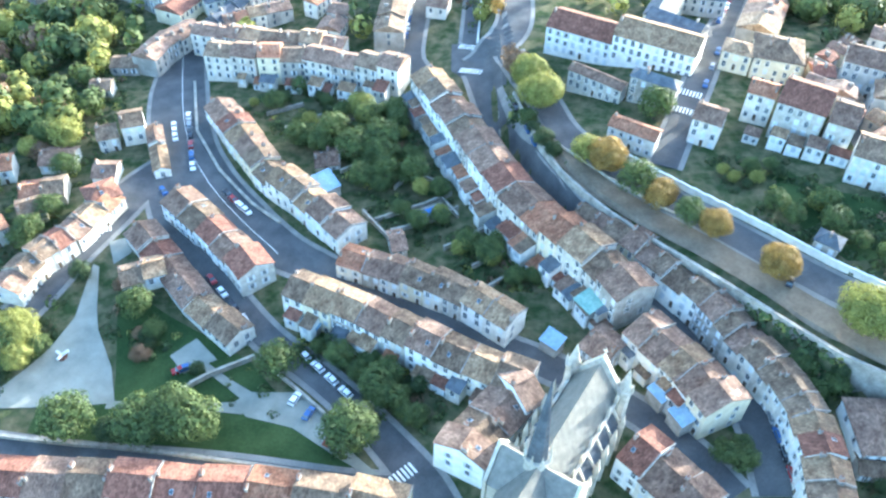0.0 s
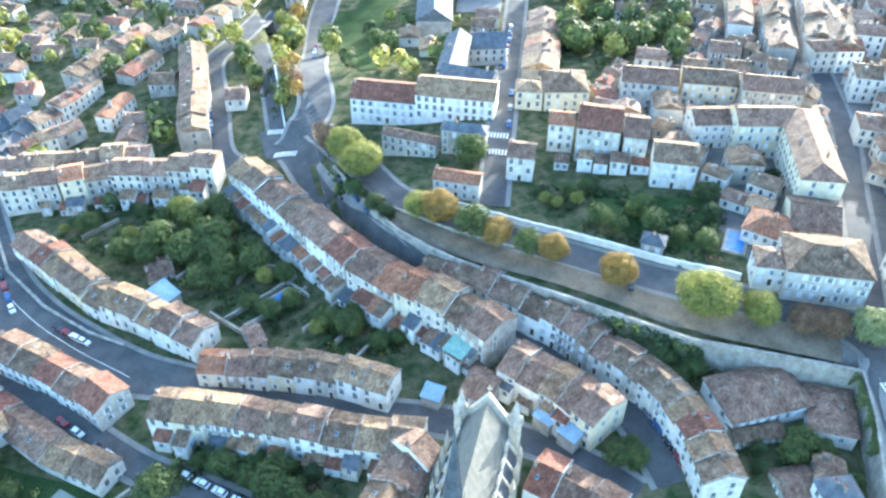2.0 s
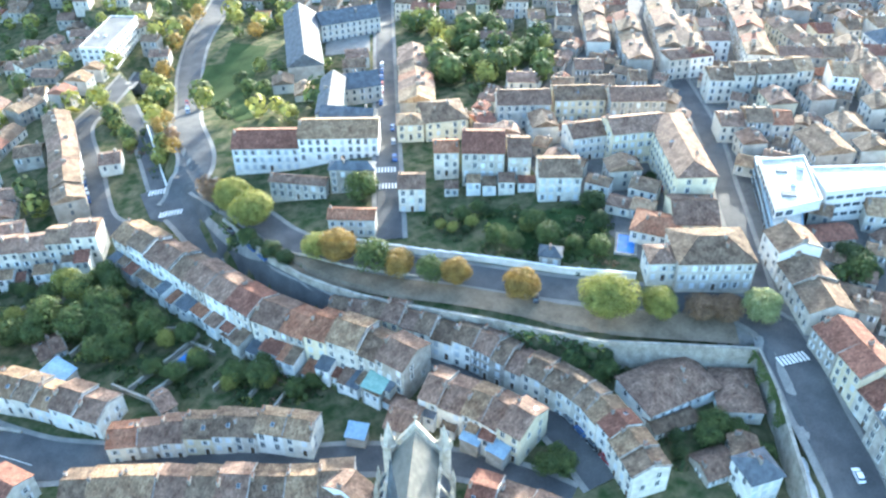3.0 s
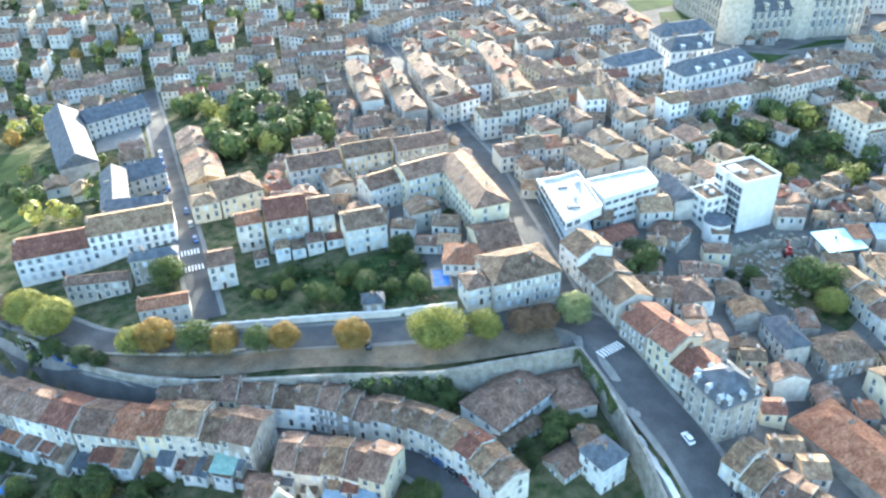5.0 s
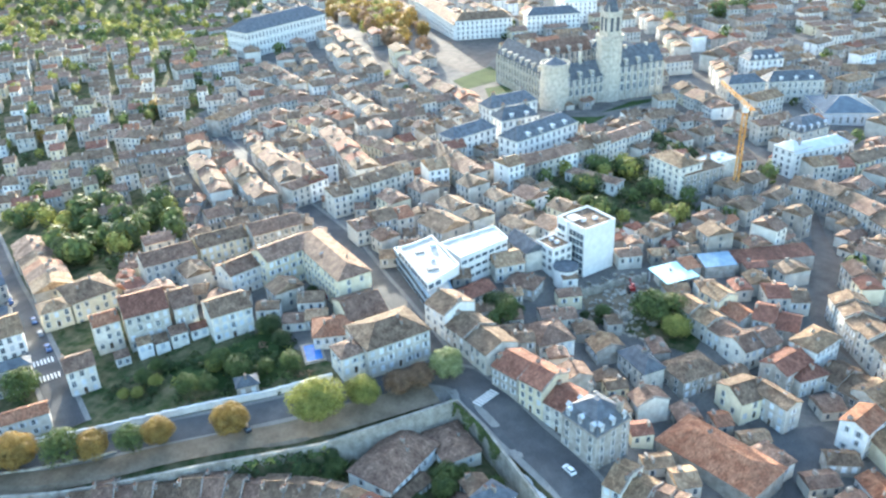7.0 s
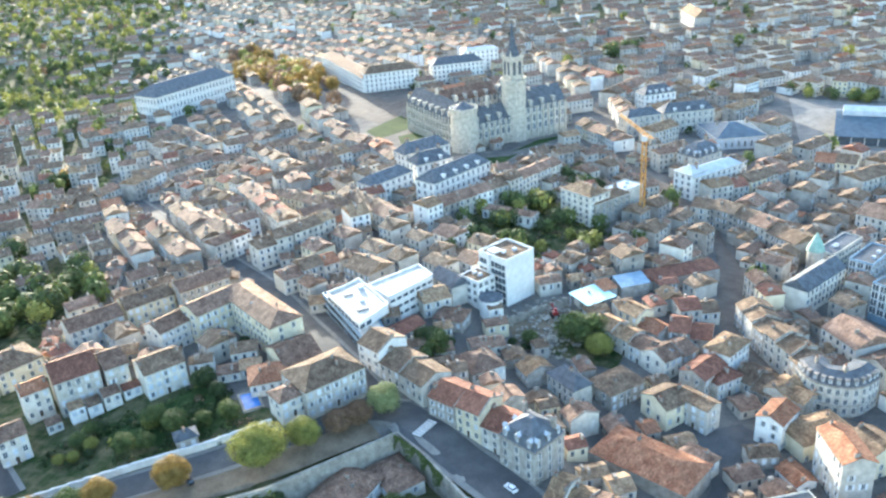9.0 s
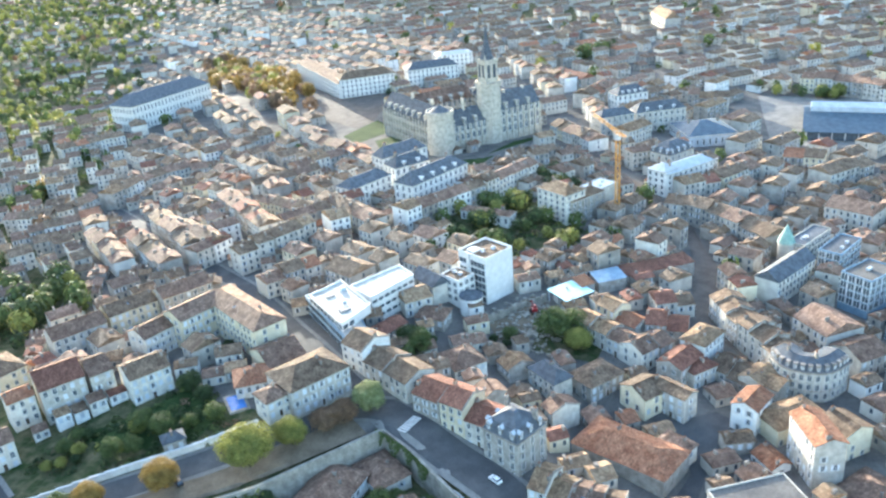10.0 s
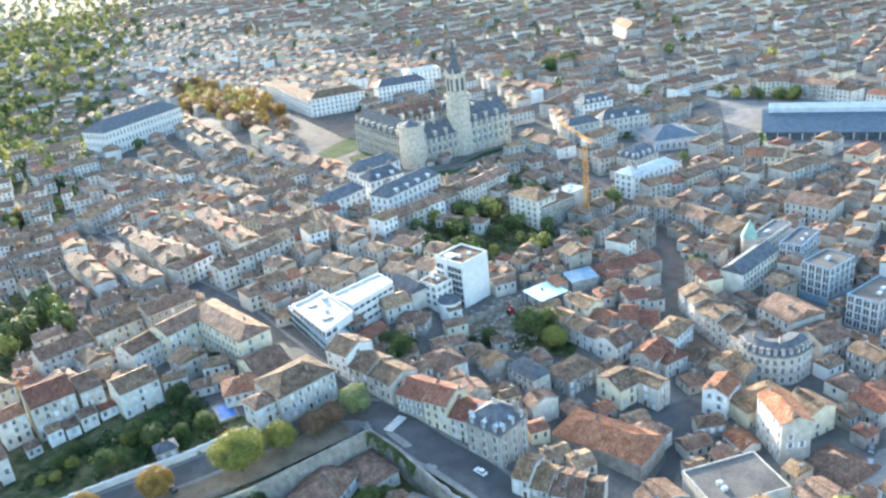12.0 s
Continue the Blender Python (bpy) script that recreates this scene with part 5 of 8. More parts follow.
# ---- church ----
def church():
    root = tagged(new("church"), "pale stone gothic church with slate roofs and slender spire", "church")
    g = -12.5
    root.matrix_basis = Matrix.Translation((37, 109.7, g)) @ Matrix.Rotation(radians(148.5), 4, "Z")
    claim(27, 93, 0.52, 0.85, 44, 18)

    def gable(bm, x0, x1, eave, ridge, y0, y1, base=-1.0):
        a = [(x0, base), (x1, base), (x1, eave), ((x0 + x1) / 2, ridge), (x0, eave)]
        p = [bm.verts.new((x, y0, z)) for x, z in a]
        q = [bm.verts.new((x, y1, z)) for x, z in a]
        for i in range(5):
            bm.faces.new((p[i], p[(i + 1) % 5], q[(i + 1) % 5], q[i]))
        bm.faces.new(p[::-1]), bm.faces.new(q)
        bmesh.ops.recalc_face_normals(bm, faces=bm.faces[:])

    def roof_y(name, x0, x1, eave, ridge, y0, y1, m):
        bm = bmesh.new()
        mid, t, o = (x0 + x1) / 2, 0.3, 0.5
        k = (ridge - eave) / (mid - x0)
        prof = [(x0 - o, eave - o * k + 0.05), (mid, ridge + 0.05), (x1 + o, eave - o * k + 0.05), (x1 + o, eave - o * k + t), (mid, ridge + t), (x0 - o, eave - o * k + t)]
        p = [bm.verts.new((x, y0, z)) for x, z in prof]
        q = [bm.verts.new((x, y1, z)) for x, z in prof]
        for i in range(6):
            bm.faces.new((p[i], p[(i + 1) % 6], q[(i + 1) % 6], q[i]))
        bm.faces.new(p[::-1]), bm.faces.new(q)
        bmesh.ops.recalc_face_normals(bm, faces=bm.faces[:])
        part(name, bm, m, root, "")
    bm = bmesh.new()
    gable(bm, -5.4, 5.4, 16, 24, 0.6, 42)
    part("nave_wall", bm, CHURCH, root)
    roof_y("nave_roof", -5.4, 5.4, 16, 24, 1.3, 42, LEAD)
    for s in (-1, 1):
        bm = bmesh.new()
        box(bm, *sorted((s * 5.45, s * 8.0)), 3, 24, -1, 9)
        part("aisle_wall", bm, CHURCH, root)
        bm = bmesh.new()
        x0, x1 = s * 5.45, s * 8.2
        v = [bm.verts.new(c) for c in ((x0, 2.8, 12), (x1, 2.8, 9), (x1, 24, 9), (x0, 24, 12), (x0, 2.8, 11.6), (x1, 2.8, 8.6), (x1, 24, 8.6), (x0, 24, 11.6))]
        for f in ((0, 1, 2, 3), (4, 7, 6, 5), (0, 4, 5, 1), (1, 5, 6, 2), (2, 6, 7, 3), (3, 7, 4, 0)):
            bm.faces.new([v[i] for i in f])
        bmesh.ops.recalc_face_normals(bm, faces=bm.faces[:])
        part("aisle_roof", bm, SLATE, root)
        for k in range(5):
            y = 3.6 + 4.4 * k
            bm = bmesh.new()
            box(bm, *sorted((s * 7.9, s * 9.2)), y - 0.5, y + 0.5, -1, 11)
            cone(bm, 0.75, 0.04, 11, 14.5, 4, s * 8.6, y, 0, math.pi / 4)
            part("buttress", bm, CHURCH, root)
            bm = bmesh.new()
            v = [bm.verts.new(c) for c in ((s * 8.3, y - 0.25, 9.5), (s * 8.3, y + 0.25, 9.5), (s * 5.4, y + 0.25, 14.5), (s * 5.4, y - 0.25, 14.5), (s * 8.3, y - 0.25, 10.4), (s * 8.3, y + 0.25, 10.4), (s * 5.4, y + 0.25, 15.4), (s * 5.4, y - 0.25, 15.4))]
            for f in ((0, 1, 2, 3), (4, 7, 6, 5), (0, 4, 5, 1), (1, 5, 6, 2), (2, 6, 7, 3), (3, 7, 4, 0)):
                bm.faces.new([v[i] for i in f])
            bmesh.ops.recalc_face_normals(bm, faces=bm.faces[:])
            part("flying_buttress", bm, CHURCH, root)
            if k < 4:
                bm = bmesh.new()
                box(bm, *sorted((s * 5.3, s * 5.52)), y + 1.4, y + 3.0, 12.2, 15.2)
                part("window", bm, GLASS, root, "tall dark clerestory window")
                bm = bmesh.new()
                box(bm, *sorted((s * 7.85, s * 8.12)), y + 1.3, y + 3.1, 3, 8)
                part("window", bm, GLASS, root, "tall dark aisle window")
    # west front: gable screen, two corner turrets, cross
    bm = bmesh.new()
    gable(bm, -6.0, 6.0, 16.8, 26, -0.6, 0.58)
    part("west_gable", bm, CHURCH, root)
    for s in (-1, 1):
        bm = bmesh.new()
        cone(bm, 1.7, 1.6, -1, 18, 8, s * 6.3, 0)
        cone(bm, 2.0, 2.0, 18, 18.7, 8, s * 6.3, 0)
        cone(bm, 1.5, 0.05, 18.7, 25.5, 8, s * 6.3, 0)
        turret = part("turret", bm, CHURCH, root)
        for q in range(4):
            bm = bmesh.new()
            cone(bm, 0.35, 0.02, 18.7, 21.3, 4, s * 6.3 + 1.7 * math.cos(q * math.pi / 2), 1.7 * math.sin(q * math.pi / 2))
            part("pinnacle", bm, CHURCH, turret)
    bm = bmesh.new()
    box(bm, -0.12, 0.12, -0.12, 0.12, 26, 28.4), box(bm, -0.6, -0.12, -0.1, 0.1, 27.3, 27.6), box(bm, 0.12, 0.6, -0.1, 0.1, 27.3, 27.6)
    part("cross", bm, CHURCH, root)
    # parapet and pinnacles along the nave eaves
    for s in (-1, 1):
        bm = bmesh.new()
        box(bm, *sorted((s * 5.5, s * 6.1)), 1.0, 24.5, 15.6, 16.7)
        part("parapet", bm, CHURCH, root)
        for k in range(6):
            bm = bmesh.new()
            box(bm, s * 5.8 - 0.35, s * 5.8 + 0.35, 3.2 + 4.4 * k - 0.35, 3.2 + 4.4 * k + 0.35, 16.7, 18.2)
            cone(bm, 0.5, 0.03, 18.2, 20.6, 4, s * 5.8, 3.2 + 4.4 * k, 0, math.pi / 4)
            part("pinnacle", bm, CHURCH, root)
    # transept
    bm = bmesh.new()
    prism(bm, [(24.8, -1), (34.8, -1), (34.8, 15.5), (29.8, 22.6), (24.8, 15.5)], -9, 9)
    part("transept_wall", bm, CHURCH, root)
    for s in (-1, 1):
        bm = bmesh.new()
        x0, x1 = sorted((s * 1.0, s * 8.6))
        prism(bm, [(24.3, 15.2), (29.8, 22.9), (35.3, 15.2), (35.3, 15.5), (29.8, 23.2), (24.3, 15.5)], x0, x1)
        part("transept_roof", bm, LEAD, root)
        bm = bmesh.new()
        prism(bm, [(24.3, -1), (35.3, -1), (35.3, 16.3), (29.8, 24.3), (24.3, 16.3)], *sorted((s * 8.62, s * 9.4)))
        part("transept_gable", bm, CHURCH, root)
        bm = bmesh.new()
        bmesh.ops.create_circle(bm, cap_ends=True, segments=20, radius=2.3, matrix=Matrix.Translation((s * 9.43, 29.8, 13.5)) @ Matrix.Rotation(math.pi / 2, 4, "Y"))
        part("rose_window", bm, GLASS, root)
    # choir and apse
    bm = bmesh.new()
    for k in range(1):
        cone(bm, 5.8, 5.6, -1, 15.8, 8, 0, 42.5, 0, math.pi / 8)
    part("apse", bm, CHURCH, root)
    bm = bmesh.new()
    cone(bm, 6.3, 0.3, 15.9, 23.6, 8, 0, 42.5, 0, math.pi / 8)
    part("apse_roof", bm, LEAD, root)
    # spire over the crossing
    bm = bmesh.new()
    cone(bm, 2.7, 2.5, 19, 25, 8, 1, 29.2)
    cone(bm, 3.0, 3.0, 25, 25.5, 8, 1, 29.2)
    part("lantern", bm, CHURCH, root, "carved stone lantern at the crossing")
    for q in range(8):
        bm = bmesh.new()
        cone(bm, 0.4, 0.02, 25.5, 29, 4, 1 + 2.7 * math.cos(q * math.pi / 4), 29.2 + 2.7 * math.sin(q * math.pi / 4))
        part("pinnacle", bm, CHURCH, root)
    bm = bmesh.new()
    cone(bm, 2.2, 0.08, 25.52, 50, 8, 1, 29.2)
    part("spire", bm, SLATE, root, "slender dark slate spire")
    return root


church()


# ---- town hall on the plateau ----
def wing(root, x0, x1, y0, y1, eave, ridge, along, material, roofing, name="wing"):
    m = Matrix.Identity(4) if along == "x" else Matrix.Rotation(math.pi / 2, 4, "Z")
    a0, a1, b0, b1 = (x0, x1, y0, y1) if along == "x" else (y0, y1, -x1, -x0)
    bm = bmesh.new()
    c = (b0 + b1) / 2
    prism(bm, [(b0, -3), (b1, -3), (b1, eave), (c, ridge), (b0, eave)], a0, a1)
    bm.transform(m)
    part(name, bm, material, root)
    bm = bmesh.new()
    k = (ridge - eave) / (c - b0)
    prism(bm, [(b0 - 0.5, eave - 0.5 * k + 0.03), (c, ridge + 0.03), (b1 + 0.5, eave - 0.5 * k + 0.03), (b1 + 0.5, eave - 0.5 * k + 0.4), (c, ridge + 0.4), (b0 - 0.5, eave - 0.5 * k + 0.4)], a0 + 0.2, a1 - 0.2)
    bm.transform(m)
    part("roof", bm, roofing, root)
    n = int((a1 - a0) / 3.9)
    for i in range(n + 1):
        t = a0 + (a1 - a0) * i / n
        bm = bmesh.new()
        box(bm, -0.45, 0.45, -0.9, 0.05, -3, eave - 3.2), box(bm, -0.35, 0.35, -0.5, 0.05, eave - 3.2, eave - 0.6)
        bt = part("buttress", bm, material, root)
        bt.matrix_basis = Matrix.Translation(m @ Vector((t, b0 if along == "x" else b1, 0))) @ (Matrix.Identity(4) if along == "x" else Matrix.Rotation(-math.pi / 2, 4, "Z"))
    for i in range(n):
        for z in (eave - 4.6, eave - 10.0, eave - 15.2):
            if z < 1:
                continue
            t = a0 + (a1 - a0) * (i + 0.5) / n
            me = WINDOWS[3]
            pos = m @ Vector((t, b0 if along == "x" else b1, z))
            shared("window", me, root, Matrix.Translation(pos) @ (Matrix.Identity(4) if along == "x" else Matrix.Rotation(-math.pi / 2, 4, "Z")) @ Matrix.Diagonal((1.7, 1.4, 1.9, 1)))
    for i in range(n // 2):
        t = a0 + (a1 - a0) * (2 * i + 1) / n
        bm = bmesh.new()
        box(bm, -1.0, 1.0, -0.3, 3.0, -0.3, 3.0)
        prism(bm, [(-0.5, 3.0), (3.2, 3.0), (3.2, 3.3), (-0.5, 3.3)], -1.25, 1.25)
        dm = part("dormer", bm, material, root, "tall stone dormer")
        dm.matrix_basis = Matrix.Translation(m @ Vector((t, b0 if along == "x" else b1, eave + 0.2))) @ (Matrix.Identity(4) if along == "x" else Matrix.Rotation(-math.pi / 2, 4, "Z"))
        shared("window", WINDOWS[1], dm, Matrix.Translation((0, -0.31, 0.4)))


def town_hall():
    root = tagged(new("town_hall"), "large pale stone town hall with round tower, keep and belfry", "town hall")
    root.matrix_basis = Matrix.Translation((398, 200, ground(405, 195))) @ Matrix.Rotation(radians(-34.7), 4, "Z")
    claim(435, 205, 0.82, -0.57, 86, 30), claim(425, 232, 0.57, 0.82, 75, 20), claim(470, 240, 0.57, 0.82, 60, 60)
    wing(root, 2, 17, 6, 74, 18, 26.5, "y", CHURCH, SLATE)
    wing(root, 8, 37, 0, 14, 16, 23.5, "x", CHURCH, SLATE)
    wing(root, 47, 78, -1, 15, 20, 29, "x", CHURCH, SLATE)
    wing(root, 64, 78, 15.1, 62, 18, 25, "y", CHURCH, SLATE)
    wing(root, 17.2, 63.8, 58, 72, 16, 23, "x", CHURCH, ROOFS[0][1])
    bm = bmesh.new()
    cone(bm, 8.4, 8.0, -3, 25, 28, 4, 2)
    cone(bm, 8.8, 8.8, 25.003, 26.4, 28, 4, 2)
    part("round_tower", bm, CHURCH, root, "battered round stone tower")
    bm = bmesh.new()
    cone(bm, 7.4, 0.4, 26.45, 30.5, 28, 4, 2)
    part("tower_roof", bm, SLATE, root)
    for q in range(24):
        bm = bmesh.new()
        a = q * math.pi / 12
        box(bm, -0.5, 0.5, -0.8, 0.8, 26.4, 27.5, 0, Matrix.Translation((4 + 8.3 * math.cos(a), 2 + 8.3 * math.sin(a), 0)) @ Matrix.Rotation(a, 4, "Z"))
        part("merlon", bm, CHURCH, root)
    bm = bmesh.new()
    cone(bm, 8.0, 7.6, -3, 35, 8, 42, 4, 0, math.pi / 8)
    cone(bm, 8.4, 8.4, 35.003, 37.5, 8, 42, 4, 0, math.pi / 8)
    part("keep", bm, CHURCH, root, "tall polygonal stone keep")
    for q in range(16):
        a = q * math.pi / 8
        bm = bmesh.new()
        box(bm, -0.6, 0.6, -0.9, 0.9, 37.5, 38.7, 0, Matrix.Translation((42 + 7.7 * math.cos(a), 4 + 7.7 * math.sin(a), 0)) @ Matrix.Rotation(a, 4, "Z"))
        part("merlon", bm, CHURCH, root)
    bm = bmesh.new()
    box(bm, 37.5, 46.5, -0.5, 8.5, 37.5, 51)
    box(bm, 36.9, 47.1, -1.1, 9.1, 51.003, 52.2)
    part("belfry", bm, CHURCH, root, "square stone belfry with arched openings")
    for sx, sy in ((-1, -1), (1, -1), (1, 1), (-1, 1)):
        bm = bmesh.new()
        cone(bm, 0.8, 0.05, 52.2, 56.5, 6, 42 + sx * 4.4, 4 + sy * 4.4)
        part("pinnacle", bm, CHURCH, root)
    for k in range(2):
        bm = bmesh.new()
        box(bm, 39 + 4 * k, 41 + 4 * k, -0.62, -0.5, 41, 49)
        part("belfry_opening", bm, GLASS, root)
        bm = bmesh.new()
        box(bm, 37.38, 37.5, 1 + 4 * k, 3 + 4 * k, 41, 49)
        part("belfry_opening", bm, GLASS, root)
    bm = bmesh.new()
    cone(bm, 4.6, 2.0, 52.21, 60, 8, 42, 4, 0, math.pi / 8)
    cone(bm, 2.0, 0.06, 60, 74, 8, 42, 4, 0, math.pi / 8)
    part("spire", bm, SLATE, root, "dark slate spire")
    for x, y in ((9.5, 20), (9.5, 45), (24, 7), (55, 7), (70, 7)):
        bm = bmesh.new()
        box(bm, x - 0.7, x + 0.7, y - 1.2, y + 1.2, 20, 30)
        part("chimney", bm, CHURCH, root)


town_hall()


# ---- modern and special buildings ----
def flat_block(x, y, ang, w, d, h, label, wall=WHITE, top=None, parapet=0.6, bands=True, name="modern_building", cols=None, glass=(1.5, 0.95)):
    root = tagged(new(name), label, "building")
    g = min(ground(x + a * w / 2, y + b * d / 2) for a in (-1, 0, 1) for b in (-1, 0, 1))
    root.matrix_basis = Matrix.Translation((x, y, g)) @ Matrix.Rotation(radians(ang), 4, "Z")
    h += ground(x, y) - g
    claim(x, y, math.cos(radians(ang)), math.sin(radians(ang)), w, d)
    bm = bmesh.new()
    box(bm, -w / 2, w / 2, -d / 2, d / 2, -1, h)
    part("wall", bm, wall, root)
    bm = bmesh.new()
    box(bm, -w / 2 + 0.35, w / 2 - 0.35, -d / 2 + 0.35, d / 2 - 0.35, h, h + 0.12)
    part("roof", bm, top or ZINC, root)
    bm = bmesh.new()
    for x0, x1, y0, y1 in ((-w / 2, w / 2, -d / 2, -d / 2 + 0.3), (-w / 2, w / 2, d / 2 - 0.3, d / 2), (-w / 2, -w / 2 + 0.3, -d / 2 + 0.3, d / 2 - 0.3), (w / 2 - 0.3, w / 2, -d / 2 + 0.3, d / 2 - 0.3)):
        box(bm, x0, x1, y0, y1, h, h + parapet)
    part("parapet", bm, wall, root)
    if bands:
        c, s = math.cos(radians(ang)), math.sin(radians(ang))
        for nx_, ny_, L, off in ((0, -1, w, d), (0, 1, w, d), (-1, 0, d, w), (1, 0, d, w)):
            wx, wy = nx_ * c - ny_ * s, nx_ * s + ny_ * c
            if wx * (TOWARDS.x - x) + wy * (TOWARDS.y - y) <= 0:
                continue
            turn = math.atan2(ny_, nx_) + math.pi / 2
            n = cols or max(1, int(L / 3))
            for lv in range(max(1, int(h / 3.1))):
                for i in range(n):
                    t = L * ((i + 0.5) / n - 0.5)
                    px_, py_ = (nx_ * off / 2 - ny_ * t, ny_ * off / 2 + nx_ * t)
                    shared("window", WINDOWS[1], root, Matrix.Translation((px_, py_, h - 2.5 - 3.1 * lv)) @ Matrix.Rotation(turn, 4, "Z") @ Matrix.Diagonal((glass[0], 1, glass[1], 1)))
    for k in range(2):
        bm = bmesh.new()
        a, b = rnd.uniform(-w / 4, w / 4), rnd.uniform(-d / 4, d / 4)
        box(bm, a - 0.8, a + 0.8, b - 0.6, b + 0.6, h + 0.12, h + 1.2)
        part("roof_unit", bm, ZINC, root)
    return root


def poly_block(corners, h, label, wall, top, base=-3.0, glazed=(), name="modern_building", sill=1.0, tall=1.7, step=3.0):
    """A flat-roofed block on a many-cornered plan, with a parapet, and windows on the sides named."""
    root = tagged(new(name), label, "building")
    mid = sum((Vector(c) for c in corners), Vector((0, 0))) / len(corners)
    g = ground(mid.x, mid.y)
    root.matrix_basis = Matrix.Translation((mid.x, mid.y, g))
    loc = [Vector(c) - mid for c in corners]

    def drum(pts, z0, z1):
        bm = bmesh.new()
        a, b = [bm.verts.new((q.x, q.y, z0)) for q in pts], [bm.verts.new((q.x, q.y, z1)) for q in pts]
        for k in range(len(pts)):
            bm.faces.new((a[k], a[(k + 1) % len(pts)], b[(k + 1) % len(pts)], b[k]))
        bm.faces.new(a[::-1]), bm.faces.new(b)
        bmesh.ops.recalc_face_normals(bm, faces=bm.faces[:])
        return bm
    part("wall", drum(loc, base, h), wall, root)
    part("roof", drum([q * 0.96 for q in loc], h + 0.003, h + 0.12), top, root)
    for k in range(len(loc)):
        a, b = loc[k], loc[(k + 1) % len(loc)]
        L, m = (b - a).length, Matrix.Translation((*((a + b) / 2), 0)) @ Matrix.Rotation(math.atan2((b - a).y, (b - a).x), 4, "Z")
        bm = bmesh.new()
        box(bm, -L / 2, L / 2, -0.16, 0.16, h + 0.005, h + 0.75, 0, m)
        part("parapet", bm, wall, root)
        if k in glazed:
            out = -1 if (m @ Vector((0, -1, 0)) - m.translation).dot(Vector((*((a + b) / 2), 0))) > 0 else 1
            n = max(1, int(L / step))
            for lv in range(max(1, int(h / 3.3))):
                for i in range(n):
                    bm = bmesh.new()
                    x = L * ((i + 0.5) / n - 0.5)
                    box(bm, x - step * 0.4, x + step * 0.4, *sorted((out * 0.06, -out * 0.3)), h - 2.6 - 3.3 * lv, h - 2.6 + tall - 3.3 * lv, 0, m)
                    part("window", bm, GLASS, root)
    for a in range(int(min(c[0] for c in corners) // 3), int(max(c[0] for c in corners) // 3) + 1):
        for b in range(int(min(c[1] for c in corners) // 3), int(max(c[1] for c in corners) // 3) + 1):
            if inside(a * 3 + 1.5, b * 3 + 1.5, [tuple(c) for c in corners]):
                TAKEN[(a, b)] = "house"
    return root


poly_block([(187, 160.5), (163.5, 129), (171, 124.5), (198, 151)], 6.6, "blue-grey modern building with ribbon windows on the street", PALEBLUE, WALLS[2][1], glazed=(0, 1))
poly_block([(182.5, 155.2), (189, 152), (196.6, 149.8), (188.5, 138), (182.3, 128.9), (173, 130.3), (166.6, 131.8)], 10.2, "upper floors of the white modern building", WHITE, WALLS[2][1], base=7.0, glazed=(5, 6))
for x, y, w, d, h, m, lab in ((184, 147, 3.4, 2.2, 0.35, GLASS, "dark flat roof light"), (176, 136, 4.2, 2.6, 0.35, GLASS, "dark flat roof light"), (190, 145, 2.0, 2.0, 1.3, ZINC, "grey roof plant box"), (181, 139, 1.4, 1.2, 1.0, ZINC, "grey roof plant box")):
    bm = bmesh.new()
    box(bm, -w / 2, w / 2, -d / 2, d / 2, -0.05, h, 0)
    rl = tagged(link("roof_light" if m is GLASS else "roof_plant", bm, m), lab + " on the white modern roof", "roof fitting")
    rl.matrix_basis = Matrix.Translation((x, y, ground(181.5, 143.5) + 10.33)) @ Matrix.Rotation(radians(-36), 4, "Z")
poly_block([(192.8, 143.6), (214.8, 133.5), (208.4, 124.1), (186.8, 131)], 10.8, "white flat-roofed rear wing of the modern building", WHITE, WALLS[2][1], glazed=(2,), tall=1.2)


def tower_block():
    root = flat_block(231.3, 103.0, -23, 15.4, 15, 18.5, "white concrete apartment tower with brown gravel roof", top=ROOFS[1][1], parapet=1.0, bands=False, name="apartment_tower")
    for lv in range(6):
        for i in range(4):
            bm = bmesh.new()
            box(bm, -7.95, -7.68, -6.9 + 1.95 * i, -5.4 + 1.95 * i, 15.6 - 2.9 * lv, 17.7 - 2.9 * lv)
            part("window", bm, GLASS, root)
        for i in range(2):
            bm = bmesh.new()
            box(bm, -7.9, -7.68, 2.7 + 2.3 * i, 4.5 + 2.3 * i, 15.6 - 2.9 * lv, 17.5 - 2.9 * lv)
            part("window", bm, GLASS, root)
        bm = bmesh.new()
        box(bm, -8.9, -7.69, 2.4, 7.3, 14.6 - 2.9 * lv, 15.4 - 2.9 * lv)
        part("balcony", bm, WHITE, root)
    bm = bmesh.new()
    box(bm, -8.6, -7.69, 0.9, 2.35, -1, 20.6)
    part("stair_fin", bm, WHITE, root)
    bm = bmesh.new()
    box(bm, -5.5, -1.5, 1.0, 5.0, 18.65, 20.4)
    part("roof_room", bm, WHITE, root)
    flat_block(219.5, 110.5, -23, 9, 10, 11, "low white wing of the apartment tower", top=ROOFS[1][1])
    r = tagged(new("rotunda"), "white round stair rotunda with dark flat roof", "building")
    r.matrix_basis = Matrix.Translation((213.2, 102.4, ground(213.2, 102.4)))
    bm = bmesh.new()
    cone(bm, 4.5, 4.5, -2, 7.5, 24)
    part("wall", bm, WHITE, r)
    bm = bmesh.new()
    cone(bm, 4.7, 4.7, 7.503, 7.8, 24)
    part("roof", bm, SLATE, r)


tower_block()
